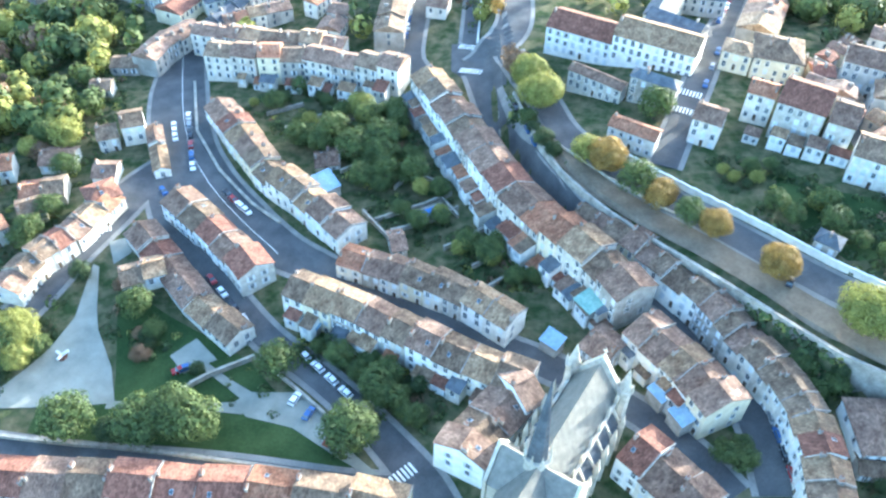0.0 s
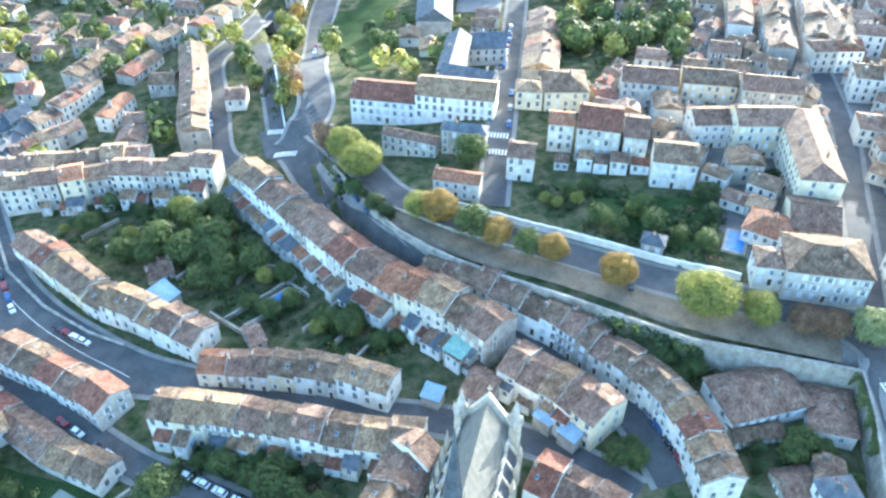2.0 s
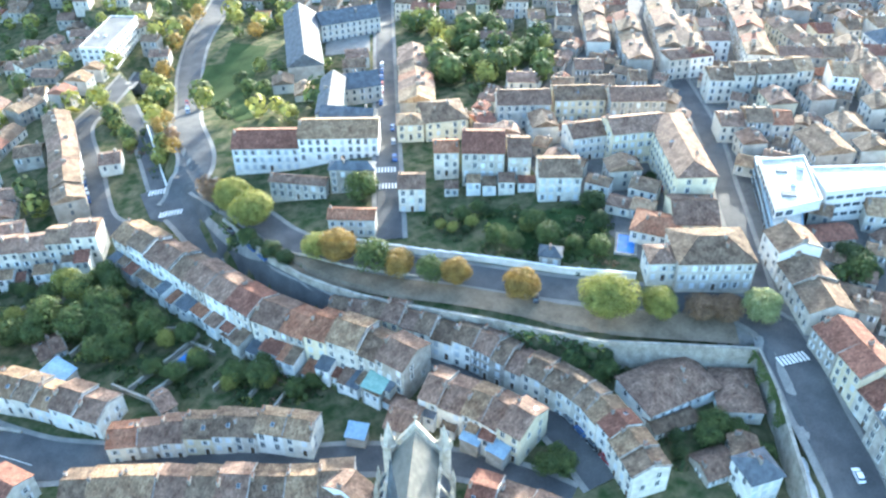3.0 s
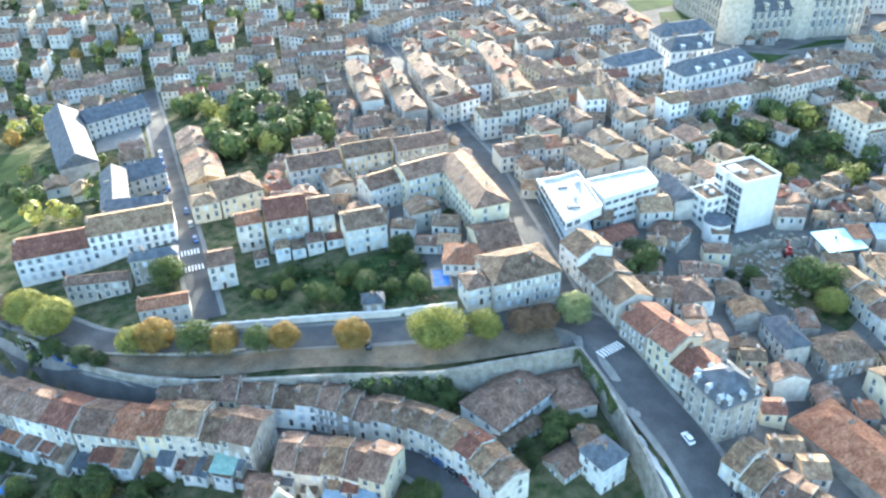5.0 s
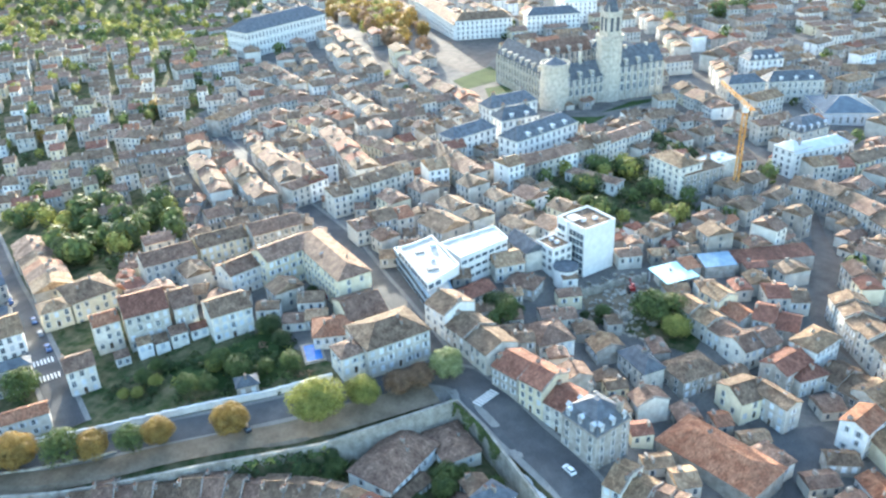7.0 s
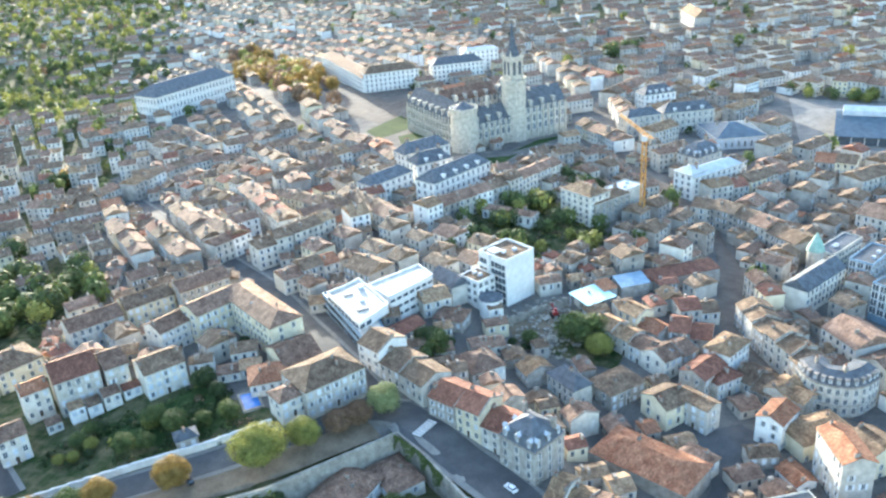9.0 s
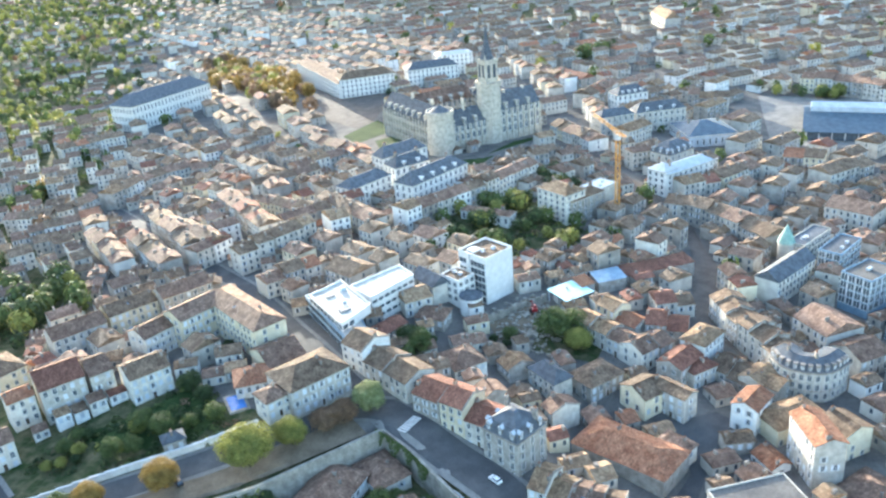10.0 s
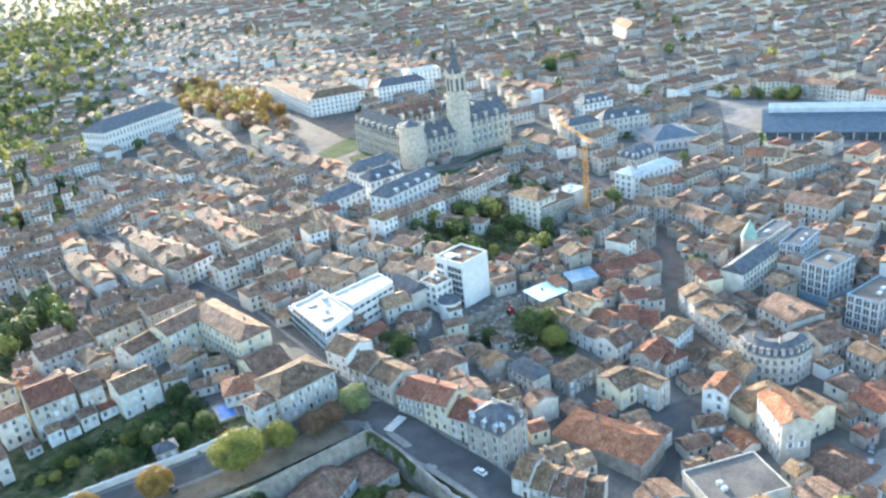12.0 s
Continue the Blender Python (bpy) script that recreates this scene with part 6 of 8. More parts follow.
# blue-grey offices and the flat roof near the car park
flat_block(297, -26, -22, 20, 9, 13, "blue-grey modern office building", wall=PALEBLUE, top=SLATE, glass=(2.0, 1.2))
flat_block(269, -36, -33, 17, 12, 15, "grey modern office block with flat roof and dark glass", wall=PALEBLUE, top=CITY, glass=(2.1, 1.35))
flat_block(252, -53, -33, 22, 12, 12, "blue-clad modern office block with tall windows", wall=PALEBLUE, top=CITY, glass=(2.0, 1.35))
flat_block(312, -14, 66, 8, 24, 10, "pale office wing with flat grey roof", wall=WALLS[2][1], top=SLATE, glass=(2.0, 1.1))
flat_block(141, -10, -53, 23, 17, 7, "low workshop with flat grey roof and white parapet", wall=WALLS[2][1], top=CITY, bands=False, name="workshop")
flat_block(19, 432, 58, 40, 14, 12, "long white modern apartment block", top=PAVING)


def mansard(x, y, ang, w, d, eave, label, tone=2):
    root = tagged(new("corner_house"), label, "house")
    g = ground(x, y)
    root.matrix_basis = Matrix.Translation((x, y, g)) @ Matrix.Rotation(radians(ang), 4, "Z")
    claim(x, y, math.cos(radians(ang)), math.sin(radians(ang)), w, d)
    bm = bmesh.new()
    box(bm, -w / 2, w / 2, -d / 2, d / 2, -5, eave)
    part("wall", bm, WALLS[tone][1], root)
    bm = bmesh.new()
    box(bm, -w / 2 - 0.3, w / 2 + 0.3, -d / 2 - 0.3, d / 2 + 0.3, eave, eave + 0.4)
    part("cornice", bm, COPING, root)
    bm = bmesh.new()
    zs = ((0.0, eave + 0.4), (1.5, eave + 3.6), (d / 2 - 0.9, eave + 6.2))
    rings = [[bm.verts.new((sx * (w / 2 - i), sy * (d / 2 - i), z)) for sx, sy in ((-1, -1), (1, -1), (1, 1), (-1, 1))] for i, z in zs]
    for a, b in zip(rings, rings[1:]):
        for k in range(4):
            bm.faces.new((a[k], a[(k + 1) % 4], b[(k + 1) % 4], b[k]))
    bm.faces.new(rings[-1])
    part("mansard_roof", bm, SLATE, root, "steep dark slate mansard roof")
    for nx_, ny_, L, off in ((0, -1, w, d), (-1, 0, d, w), (1, 0, d, w)):
        turn = math.atan2(ny_, nx_) + math.pi / 2
        n = max(2, int(L / 4.2))
        for i in range(n):
            t = L * ((i + 0.5) / n - 0.5)
            bm = bmesh.new()
            box(bm, -0.7, 0.7, -0.4, 1.2, 0, 2.0, 0)
            dm = part("dormer", bm, COPING, root, "weathered stone dormer")
            bm = bmesh.new()
            prism(bm, [(-0.95, 2.0), (0.95, 2.0), (0.0, 2.9)], -0.55, 1.6)
            bm.transform(Matrix.Rotation(math.pi / 2, 4, "Z"))
            part("dormer_roof", bm, ZINC, dm, "pointed zinc dormer roof")
            dm.matrix_basis = Matrix.Translation((nx_ * (off / 2 - 0.6) - ny_ * t, ny_ * (off / 2 - 0.6) + nx_ * t, eave + 0.9)) @ Matrix.Rotation(turn, 4, "Z")
            shared("window", WINDOWS[2], dm, Matrix.Translation((0, -0.4, 0.25)) @ Matrix.Diagonal((0.5, 1, 0.9, 1)))
            for lv in range(4):
                shared("window", WINDOWS[3], root, Matrix.Translation((nx_ * off / 2 - ny_ * t, ny_ * off / 2 + nx_ * t, eave - 2.8 - 3.2 * lv)) @ Matrix.Rotation(turn, 4, "Z"))
    for sx in (-1, 1):
        chimney(root, Matrix.Translation((sx * (w / 2 - 1.2), d / 4, eave + 5)) @ Matrix.Scale(1.5, 4))


mansard(139, 58.5, -110, 13, 13, 11, "ornate grey limestone corner house with dark slate mansard roof", 3)
mansard(405, 60, -30, 20, 14, 12, "white stone house with rounded slate mansard roof")


flat_block(337, 84, -25, 16, 11, 11, "flat-roofed building with white solar roof", wall=WALLS[2][1], top=WALLS[1][1], bands=False)


def rounded_corner(points, depth, eave, label):
    """A building swept round a street corner: stone front, slate mansard with dormers."""
    pts = [Vector(p) for p in points]
    line = []
    for i in range(len(pts) - 1):
        p0, p1, p2, p3 = pts[max(i - 1, 0)], pts[i], pts[i + 1], pts[min(i + 2, len(pts) - 1)]
        for k in range(5):
            t = k / 5
            line.append(0.5 * ((2 * p1) + (p2 - p0) * t + (2 * p0 - 5 * p1 + 4 * p2 - p3) * t * t + (3 * p1 - p0 - 3 * p2 + p3) * t ** 3))
    line.append(pts[-1])
    g = ground(*pts[1])
    root = tagged(new("corner_building"), label, "building")
    root.matrix_basis = Matrix.Translation((*pts[1], g))
    cut = []
    for i, q in enumerate(line):
        d = (line[min(i + 1, len(line) - 1)] - line[max(i - 1, 0)]).normalized()
        nrm = Vector((-d.y, d.x))
        nrm = nrm if nrm.dot(TOWARDS - q) > 0 else -nrm
        cut.append((q - pts[1], nrm, d))
        claim(q.x, q.y, d.x, d.y, 4, depth)

    def sweep(name, prof, material, label=""):
        bm = bmesh.new()
        rings = [[bm.verts.new((q.x + nrm.x * o, q.y + nrm.y * o, z)) for o, z in prof] for q, nrm, d in cut]
        for a, b in zip(rings, rings[1:]):
            for k in range(len(prof)):
                bm.faces.new((a[k], b[k], b[(k + 1) % len(prof)], a[(k + 1) % len(prof)]))
        bm.faces.new(rings[0]), bm.faces.new(rings[-1][::-1])
        bmesh.ops.recalc_face_normals(bm, faces=bm.faces[:])
        return part(name, bm, material, root, label)
    h = depth / 2
    sweep("wall", [(h, -3), (h, eave), (-h, eave), (-h, -3)], WALLS[2][1])
    sweep("cornice", [(h + 0.35, eave + 0.003), (h + 0.35, eave + 0.4), (-h, eave + 0.4), (-h, eave + 0.003)], COPING)
    sweep("string_course", [(h + 0.18, eave - 6.6), (h + 0.18, eave - 6.3), (h - 0.1, eave - 6.3), (h - 0.1, eave - 6.6)], COPING)
    sweep("mansard_roof", [(h - 0.1, eave + 0.41), (h - 1.3, eave + 2.7), (0, eave + 3.7), (-h, eave + 2.6), (-h, eave + 0.41)], SLATE, "steep dark slate mansard roof")
    for q, nrm, d in cut[1:-1]:
        turn = Matrix.Rotation(math.atan2(nrm.y, nrm.x) + math.pi / 2, 4, "Z")
        for lv in range(3):
            shared("window", WINDOWS[3], root, Matrix.Translation((q.x + nrm.x * (h + 0.03), q.y + nrm.y * (h + 0.03), eave - 2.8 - 3.3 * lv)) @ turn)
        bm = bmesh.new()
        box(bm, -0.6, 0.6, 0, 1.4, 0, 1.9)
        prism(bm, [(-0.1, 1.9), (1.5, 1.9), (1.5, 2.1), (-0.1, 2.1)], -0.75, 0.75)
        dm = part("dormer", bm, COPING, root)
        dm.matrix_basis = Matrix.Translation((q.x + nrm.x * (h - 0.4), q.y + nrm.y * (h - 0.4), eave + 0.7)) @ turn
        shared("window", WINDOWS[2], dm, Matrix.Translation((0, -0.03, 0.25)) @ Matrix.Diagonal((0.45, 1, 0.8, 1)))
    for i in (3, 9):
        q, nrm, d = cut[i]
        chimney(root, Matrix.Translation((q.x, q.y, eave + 3.7)) @ Matrix.Rotation(math.atan2(nrm.y, nrm.x), 4, "Z") @ Matrix.Scale(1.4, 4))


rounded_corner([(212.5, -9.9), (206.9, -13.6), (207.1, -21.4), (214.3, -26.3)], 9, 10.5, "rounded stone corner building with slate mansard and dormers")


# market hall
def market():
    root = tagged(new("market_hall"), "long iron market hall with blue-grey metal roof", "market hall")
    root.matrix_basis = Matrix.Translation((515, -45, ground(515, -45))) @ Matrix.Rotation(radians(-88), 4, "Z")
    claim(515, -45, 0, 1, 84, 66)
    bm = bmesh.new()
    box(bm, -40, 40, -29, 29, -2, 5.5)
    part("wall", bm, GLASS, root, "dark glazed market wall")
    bm = bmesh.new()
    prism(bm, [(-31, 5.6), (0, 13), (31, 5.6), (31, 6.0), (0, 13.4), (-31, 6.0)], -42, 42)
    part("roof", bm, MARKET, root, "blue-grey metal roof")
    bm = bmesh.new()
    prism(bm, [(-6, 12), (6, 12), (6, 15), (0, 17), (-6, 15)], -38, 38)
    part("lantern", bm, ZINC, root)
    for k in range(12):
        bm = bmesh.new()
        box(bm, -40 + 7.2 * k, -39.5 + 7.2 * k, -29.6, -29.05, -2, 5.5)
        part("pillar", bm, WHITE, root)


market()
# turret with a green copper cone
root = tagged(new("corner_turret"), "round corner turret with green copper cone", "turret")
root.matrix_basis = Matrix.Translation((300, -5.5, ground(300, -5.5)))
bm = bmesh.new()
cone(bm, 3.2, 3.2, -1, 11, 16)
part("wall", bm, WALLS[2][1], root)
bm = bmesh.new()
cone(bm, 3.7, 2.6, 11.003, 14, 16)
cone(bm, 2.6, 0.05, 14, 19, 16)
part("cone_roof", bm, COPPER, root, "green copper cone roof")


# crane
def crane():
    root = tagged(new("tower_crane"), "orange lattice tower crane on a building site", "crane")
    g = ground(320.6, 70.8)
    root.matrix_basis = Matrix.Translation((320.6, 70.8, g))
    H = 44
    for sx in (-1, 1):
        for sy in (-1, 1):
            bm = bmesh.new()
            box(bm, sx * 0.9 - 0.14, sx * 0.9 + 0.14, sy * 0.9 - 0.14, sy * 0.9 + 0.14, -1, H)
            part("mast_leg", bm, CRANE, root)
    for k in range(22):
        bm = bmesh.new()
        z = 2 * k
        for q in range(4):
            m = Matrix.Rotation(q * math.pi / 2, 4, "Z") @ Matrix.Translation((0, -0.9, z)) @ Matrix.Rotation(math.atan2(2, 1.8) * (1 if k % 2 else -1), 4, "Y")
            box(bm, -1.35, 1.35, -0.07, 0.07, -0.07, 0.07, 0, m)
        part("lattice_bay", bm, CRANE, root)
    ang = math.atan2(0.55, 0.83)
    for sgn, L in ((1, 34), (-1, 11)):
        bm = bmesh.new()
        m = Matrix.Rotation(ang, 4, "Z")
        for y0, z0 in ((-0.6, 0), (0.6, 0), (0, 1.2)):
            box(bm, *sorted((0, sgn * L)), y0 - 0.1, y0 + 0.1, H + z0, H + z0 + 0.2, 0, m)
        for k in range(int(L / 2)):
            for s in (-1, 1):
                box(bm, -1.1, 1.1, -0.06, 0.06, -0.06, 0.06, 0, m @ Matrix.Translation((sgn * (2 * k + 1), s * 0.3, H + 0.65)) @ Matrix.Rotation((1 if k % 2 else -1) * 0.6, 4, "Y"))
        part("jib" if sgn > 0 else "counter_jib", bm, CRANE, root)
    bm = bmesh.new()
    box(bm, -1.2, 1.2, -1.2, 1.2, H - 3, H - 0.5)
    part("cab", bm, WHITE, root)
    bm = bmesh.new()
    box(bm, -1, 1, -1.2, 1.2, H - 1.5, H + 0.6, 0, Matrix.Rotation(ang, 4, "Z") @ Matrix.Translation((-10, 0, 0)))
    part("counterweight", bm, PAVING, root)


crane()

# building site: canopy, rubble, digger
root = tagged(new("site_canopy"), "pale cyan sheet canopy beside the ruins", "canopy")
g = ground(234, 69)
root.matrix_basis = Matrix.Translation((234, 69, g)) @ Matrix.Rotation(radians(-35), 4, "Z")
bm = bmesh.new()
prism(bm, [(-6, 4.2), (6, 4.8), (6, 5.0), (-6, 4.4)], -7, 7)
part("sheet", bm, TEAL, root)
for sx in (-1, 1):
    for sy in (-1, 1):
        bm = bmesh.new()
        box(bm, sx * 6.4 - 0.12, sx * 6.4 + 0.12, sy * 5.4 - 0.12, sy * 5.4 + 0.12, -1, 4.3)
        part("post", bm, ZINC, root)
patch("building_site", "rubble-strewn building site", [(213, 97), (234, 84), (222, 66), (196, 84)], SAND, 0.2, "building site")
bm = bmesh.new()
for k in range(420):
    a, b = rnd.uniform(196, 234), rnd.uniform(66, 97)
    if TAKEN.get((math.floor(a / 3), math.floor(b / 3))) == "open":
        s = rnd.uniform(0.2, 0.9)
        box(bm, -s, s, -s * 0.7, s * 0.7, -0.2, s, 0, Matrix.Translation((a, b, ground(a, b))) @ Matrix.Rotation(rnd.uniform(0, 3), 4, "Z") @ Matrix.Rotation(rnd.uniform(-0.4, 0.4), 4, "X"))
tagged(link("rubble", bm, STONE), "heaps of pale stone rubble", "rubble", kind="stuff")
for a, b, w, h in ((213, 92, 10, 4), (222, 87, 9, 3.5), (204, 84, 8, 3), (228, 80, 7, 4)):
    bm = bmesh.new()
    for k in range(int(w)):
        box(bm, -w / 2 + k, -w / 2 + k + 0.98, -0.4, 0.4, -1, h * rnd.uniform(0.5, 1), 0, Matrix.Translation((a, b, ground(a, b))) @ Matrix.Rotation(radians(-35), 4, "Z"))
    tagged(link("ruined_wall", bm, STONE), "broken stone wall on the building site", "ruin")
root = tagged(new("excavator"), "small red excavator on the building site", "excavator")
root.matrix_basis = Matrix.Translation((222, 80, ground(222, 80) + 0.2)) @ Matrix.Rotation(0.6, 4, "Z")
bm = bmesh.new()
box(bm, -1.4, 1.2, -1.0, 1.0, 0.9, 2.1), box(bm, -0.2, 1.1, -0.9, 0.1, 2.1, 3.0)
part("cab", bm, PAINTS["dark red"], root)
for s in (-1, 1):
    bm = bmesh.new()
    prism(bm, [(s * 1.2 - 0.3, 0), (s * 1.2 + 0.3, 0), (s * 1.2 + 0.3, 0.85), (s * 1.2 - 0.3, 0.85)], -1.7, 1.7)
    part("track", bm, RUBBER, root)
bm = bmesh.new()
box(bm, 0, 3.2, -0.2, 0.2, -0.2, 0.2, 0, Matrix.Translation((1.1, 0, 1.8)) @ Matrix.Rotation(-0.6, 4, "Y")), box(bm, 0, 2.4, -0.15, 0.15, -0.15, 0.15, 0, Matrix.Translation((3.7, 0, 3.6)) @ Matrix.Rotation(0.9, 4, "Y"))
part("arm", bm, PAINTS["dark red"], root)

# long sheds with red and blue sheet roofs
for x, y, a, w, d, h, m, lab in ((266, 43.5, -49, 34, 8, 5, ROOFS[4][1], "long shed with bright red sheet roof"), (250, 58, -50, 12, 8, 5, PALEBLUE, "shed with pale blue sheet roof"), (242, 66, -40, 6, 7, 5, ROOFS[3][1], "small shed with orange roof"),
                                (-36, 196, -60, 9, 7, 3.5, PALEBLUE, "lean-to shed with pale blue roofing"), (-3, 127, -30, 5, 4, 2.6, PALEBLUE, "garden shed with pale blue roof"), (54.6, 114.6, -58, 5, 4.5, 5, PALEBLUE, "lean-to with pale blue roof"), (58.4, 108, -62, 5, 4.5, 5, PALEBLUE, "lean-to with pale blue roof"),
                                (-33, 141, -30, 6, 4, 3, PALEBLUE, "lean-to with pale blue roof"), (30, 131, -40, 5, 4, 4, PALEBLUE, "small shed with pale blue roof"), (40.0, 141.5, -55, 6, 5, 6, COPPER, "garden shed with green sheet roof")):
    root = tagged(new("shed"), lab, "shed")
    root.matrix_basis = Matrix.Translation((x, y, ground(x, y))) @ Matrix.Rotation(radians(a), 4, "Z")
    claim(x, y, math.cos(radians(a)), math.sin(radians(a)), w, d)
    bm = bmesh.new()
    prism(bm, [(-d / 2, -1), (d / 2, -1), (d / 2, h + 1), (-d / 2, h)], -w / 2, w / 2)
    part("wall", bm, WALLS[3][1], root)
    bm = bmesh.new()
    prism(bm, [(-d / 2 - 0.3, h - 0.05), (d / 2 + 0.3, h + 1.12), (d / 2 + 0.3, h + 1.27), (-d / 2 - 0.3, h + 0.1)], -w / 2 - 0.3, w / 2 + 0.3)
    part("roof", bm, m, root)


# swimming pool
def pool(x, y, ang, w, d):
    root = tagged(new("swimming_pool"), "blue rectangular garden swimming pool", "pool")
    root.matrix_basis = Matrix.Translation((x, y, ground(x, y) + 0.25)) @ Matrix.Rotation(radians(ang), 4, "Z")
    claim(x, y, math.cos(radians(ang)), math.sin(radians(ang)), w + 2, d + 2, "road")
    bm = bmesh.new()
    box(bm, -w / 2, w / 2, -d / 2, d / 2, -0.5, 0.15)
    part("water", bm, BLUE, root)
    bm = bmesh.new()
    for x0, x1, y0, y1 in ((-w / 2 - 0.8, w / 2 + 0.8, -d / 2 - 0.8, -d / 2), (-w / 2 - 0.8, w / 2 + 0.8, d / 2, d / 2 + 0.8), (-w / 2 - 0.8, -w / 2, -d / 2, d / 2), (w / 2, w / 2 + 0.8, -d / 2, d / 2)):
        box(bm, x0, x1, y0, y1, -0.5, 0.3)
    part("coping", bm, STONE, root)


pool(125.8, 148.5, -130, 9, 5)
pool(-1.5, 185.5, 30, 7, 3)

# terrace walls in the gardens and along the park
for pts in ([(-19, 181), (-4, 188), (4, 193)], [(-14, 176), (0, 181), (6, 186)], [(-23, 185), (-12, 170)], [(-2, 196), (6, 182)], [(-45, 222), (-38, 232), (-26, 236)], [(10, 160), (22, 168)], [(18, 155), (28, 164)], [(2, 168), (14, 176), (20, 186)], [(-32, 205), (-20, 214)], [(-36, 213), (-25, 222)], [(-14, 196), (-7, 207)], [(-62, 240), (-50, 247)], [(-54, 231), (-42, 239)], [(-26, 224), (-16, 230)], [(-8, 203), (-1, 199)], [(14, 152), (24, 160)]):
    wall_line(pts, 1.6, "pale stone garden wall with coping")
wall_line([(-106.1, 107.3), (-77.4, 104.5), (-48.4, 99.5), (-13.3, 94.2)], 1.5, "low stone park wall along the road", thick=0.6, name="park_wall")
wall_line([(-47, 131), (-58, 125), (-66, 119)], 1.8, "pale stone wall of the farmstead", thick=0.6)
wall_line([(-46, 131), (-30, 116), (-17, 104)], 1.2, "stone wall beside the street", thick=0.6)
wall_line([(36, 200), (50, 184), (66, 169)][::1], 0.7, "low stone kerb wall along the boulevard")
wall_line([(48, 201), (66, 184), (85, 165), (103, 148), (119, 135)], 2.2, "whitish garden wall along the boulevard", WALLS[1][1], 0.6)
wall_line([(13, 272), (16.5, 328)], 1.4, "white parapet wall of the slip road", WALLS[1][1], 0.5)
wall_line([(-93, 262), (-84, 228), (-72, 207), (-58, 190), (-48, 181)], 0.8, "low retaining wall between the two carriageways", thick=0.8)
wall_line([(120.5, 71), (112.5, 56.5), (101, 39), (88, 18)], 1.2, "pale parapet of the ramp road", WALLS[1][1], 1.6, "parapet")

root = tagged(new("sculpture"), "small white sculpture on a red base in the gravel court", "sculpture")
root.matrix_basis = Matrix.Translation((-99, 132, ground(-99, 132) + 0.25)) @ Matrix.Rotation(0.4, 4, "Z")
bm = bmesh.new()
cone(bm, 1.5, 1.3, -0.3, 0.35, 10)
part("base", bm, ROOFS[4][1], root, "red round base")
for a, L in ((0.2, 2.4), (2.2, 2.0), (4.2, 2.2)):
    bm = bmesh.new()
    box(bm, 0.1, L, -0.3, 0.3, 0.3, 1.0, 0, Matrix.Rotation(a, 4, "Z") @ Matrix.Rotation(-0.35, 4, "Y"))
    part("arm", bm, WHITE, root)

# ---- road markings ----
def crosswalk(x, y, ang, n, length=3.2, gap=1.1):
    root = tagged(new("crosswalk"), "white zebra crossing painted on asphalt", "road marking")
    for k in range(n):
        bm = bmesh.new()
        px_, py_ = x + math.cos(radians(ang)) * gap * (k - n / 2), y + math.sin(radians(ang)) * gap * (k - n / 2)
        zz = max(ground(px_ + a, py_ + b) for a in (-1.2, 0, 1.2) for b in (-1.2, 0, 1.2))
        box(bm, -0.28, 0.28, -length / 2, length / 2, 0.36, 0.5, 0, Matrix.Translation((px_, py_, zz)) @ Matrix.Rotation(radians(ang), 4, "Z"))
        part("stripe", bm, WHITE, root)


crosswalk(137.5, 92, -10, 8), crosswalk(82, 226.5, -25, 7), crosswalk(78, 217, -25, 7), crosswalk(11, 256.5, -24, 8), crosswalk(-6, 96, 40, 6), crosswalk(-102, 178, 20, 7), crosswalk(9.8, 274.6, -24, 6)


# ---- cars ----
def car(colour):
    root = tagged(new("car"), f"small {colour} car parked on the street", "car", "parked cars")
    bm = bmesh.new()
    prism(bm, [(-2.05, 0.28), (2.05, 0.28), (2.05, 0.75), (1.95, 0.88), (1.0, 0.98), (-1.85, 1.0), (-2.05, 0.8)], -0.85, 0.85)
    bm.transform(Matrix.Rotation(-math.pi / 2, 4, "Z"))
    part("body", bm, PAINTS[colour], root)
    bm = bmesh.new()
    v = [bm.verts.new(c) for c in ((1.0, -0.8, 0.97), (1.0, 0.8, 0.97), (-1.8, 0.8, 1.0), (-1.8, -0.8, 1.0), (0.35, -0.66, 1.42), (0.35, 0.66, 1.42), (-1.4, 0.66, 1.42), (-1.4, -0.66, 1.42))]
    for f in ((0, 1, 5, 4), (1, 2, 6, 5), (2, 3, 7, 6), (3, 0, 4, 7)):
        bm.faces.new([v[i] for i in f])
    part("glazing", bm, GLASS, root)
    bm = bmesh.new()
    box(bm, -1.42, 0.37, -0.68, 0.68, 1.42, 1.48)
    part("car_roof", bm, PAINTS[colour], root)
    for sx in (-1.25, 1.25):
        for sy in (-0.78, 0.78):
            bm = bmesh.new()
            cone(bm, 0.31, 0.31, -0.1, 0.1, 12)
            bm.transform(Matrix.Translation((sx, sy, 0.31)) @ Matrix.Rotation(math.pi / 2, 4, "X"))
            wheel = part("wheel", bm, RUBBER, root)
            bm = bmesh.new()
            cone(bm, 0.2, 0.18, 0.0, 0.02, 10)
            bm.transform(Matrix.Translation((sx, sy + (0.1 if sy > 0 else -0.1), 0.31)) @ Matrix.Rotation(-math.pi / 2 if sy > 0 else math.pi / 2, 4, "X"))
            part("rim", bm, ZINC, wheel, "grey metal wheel rim")
    return root


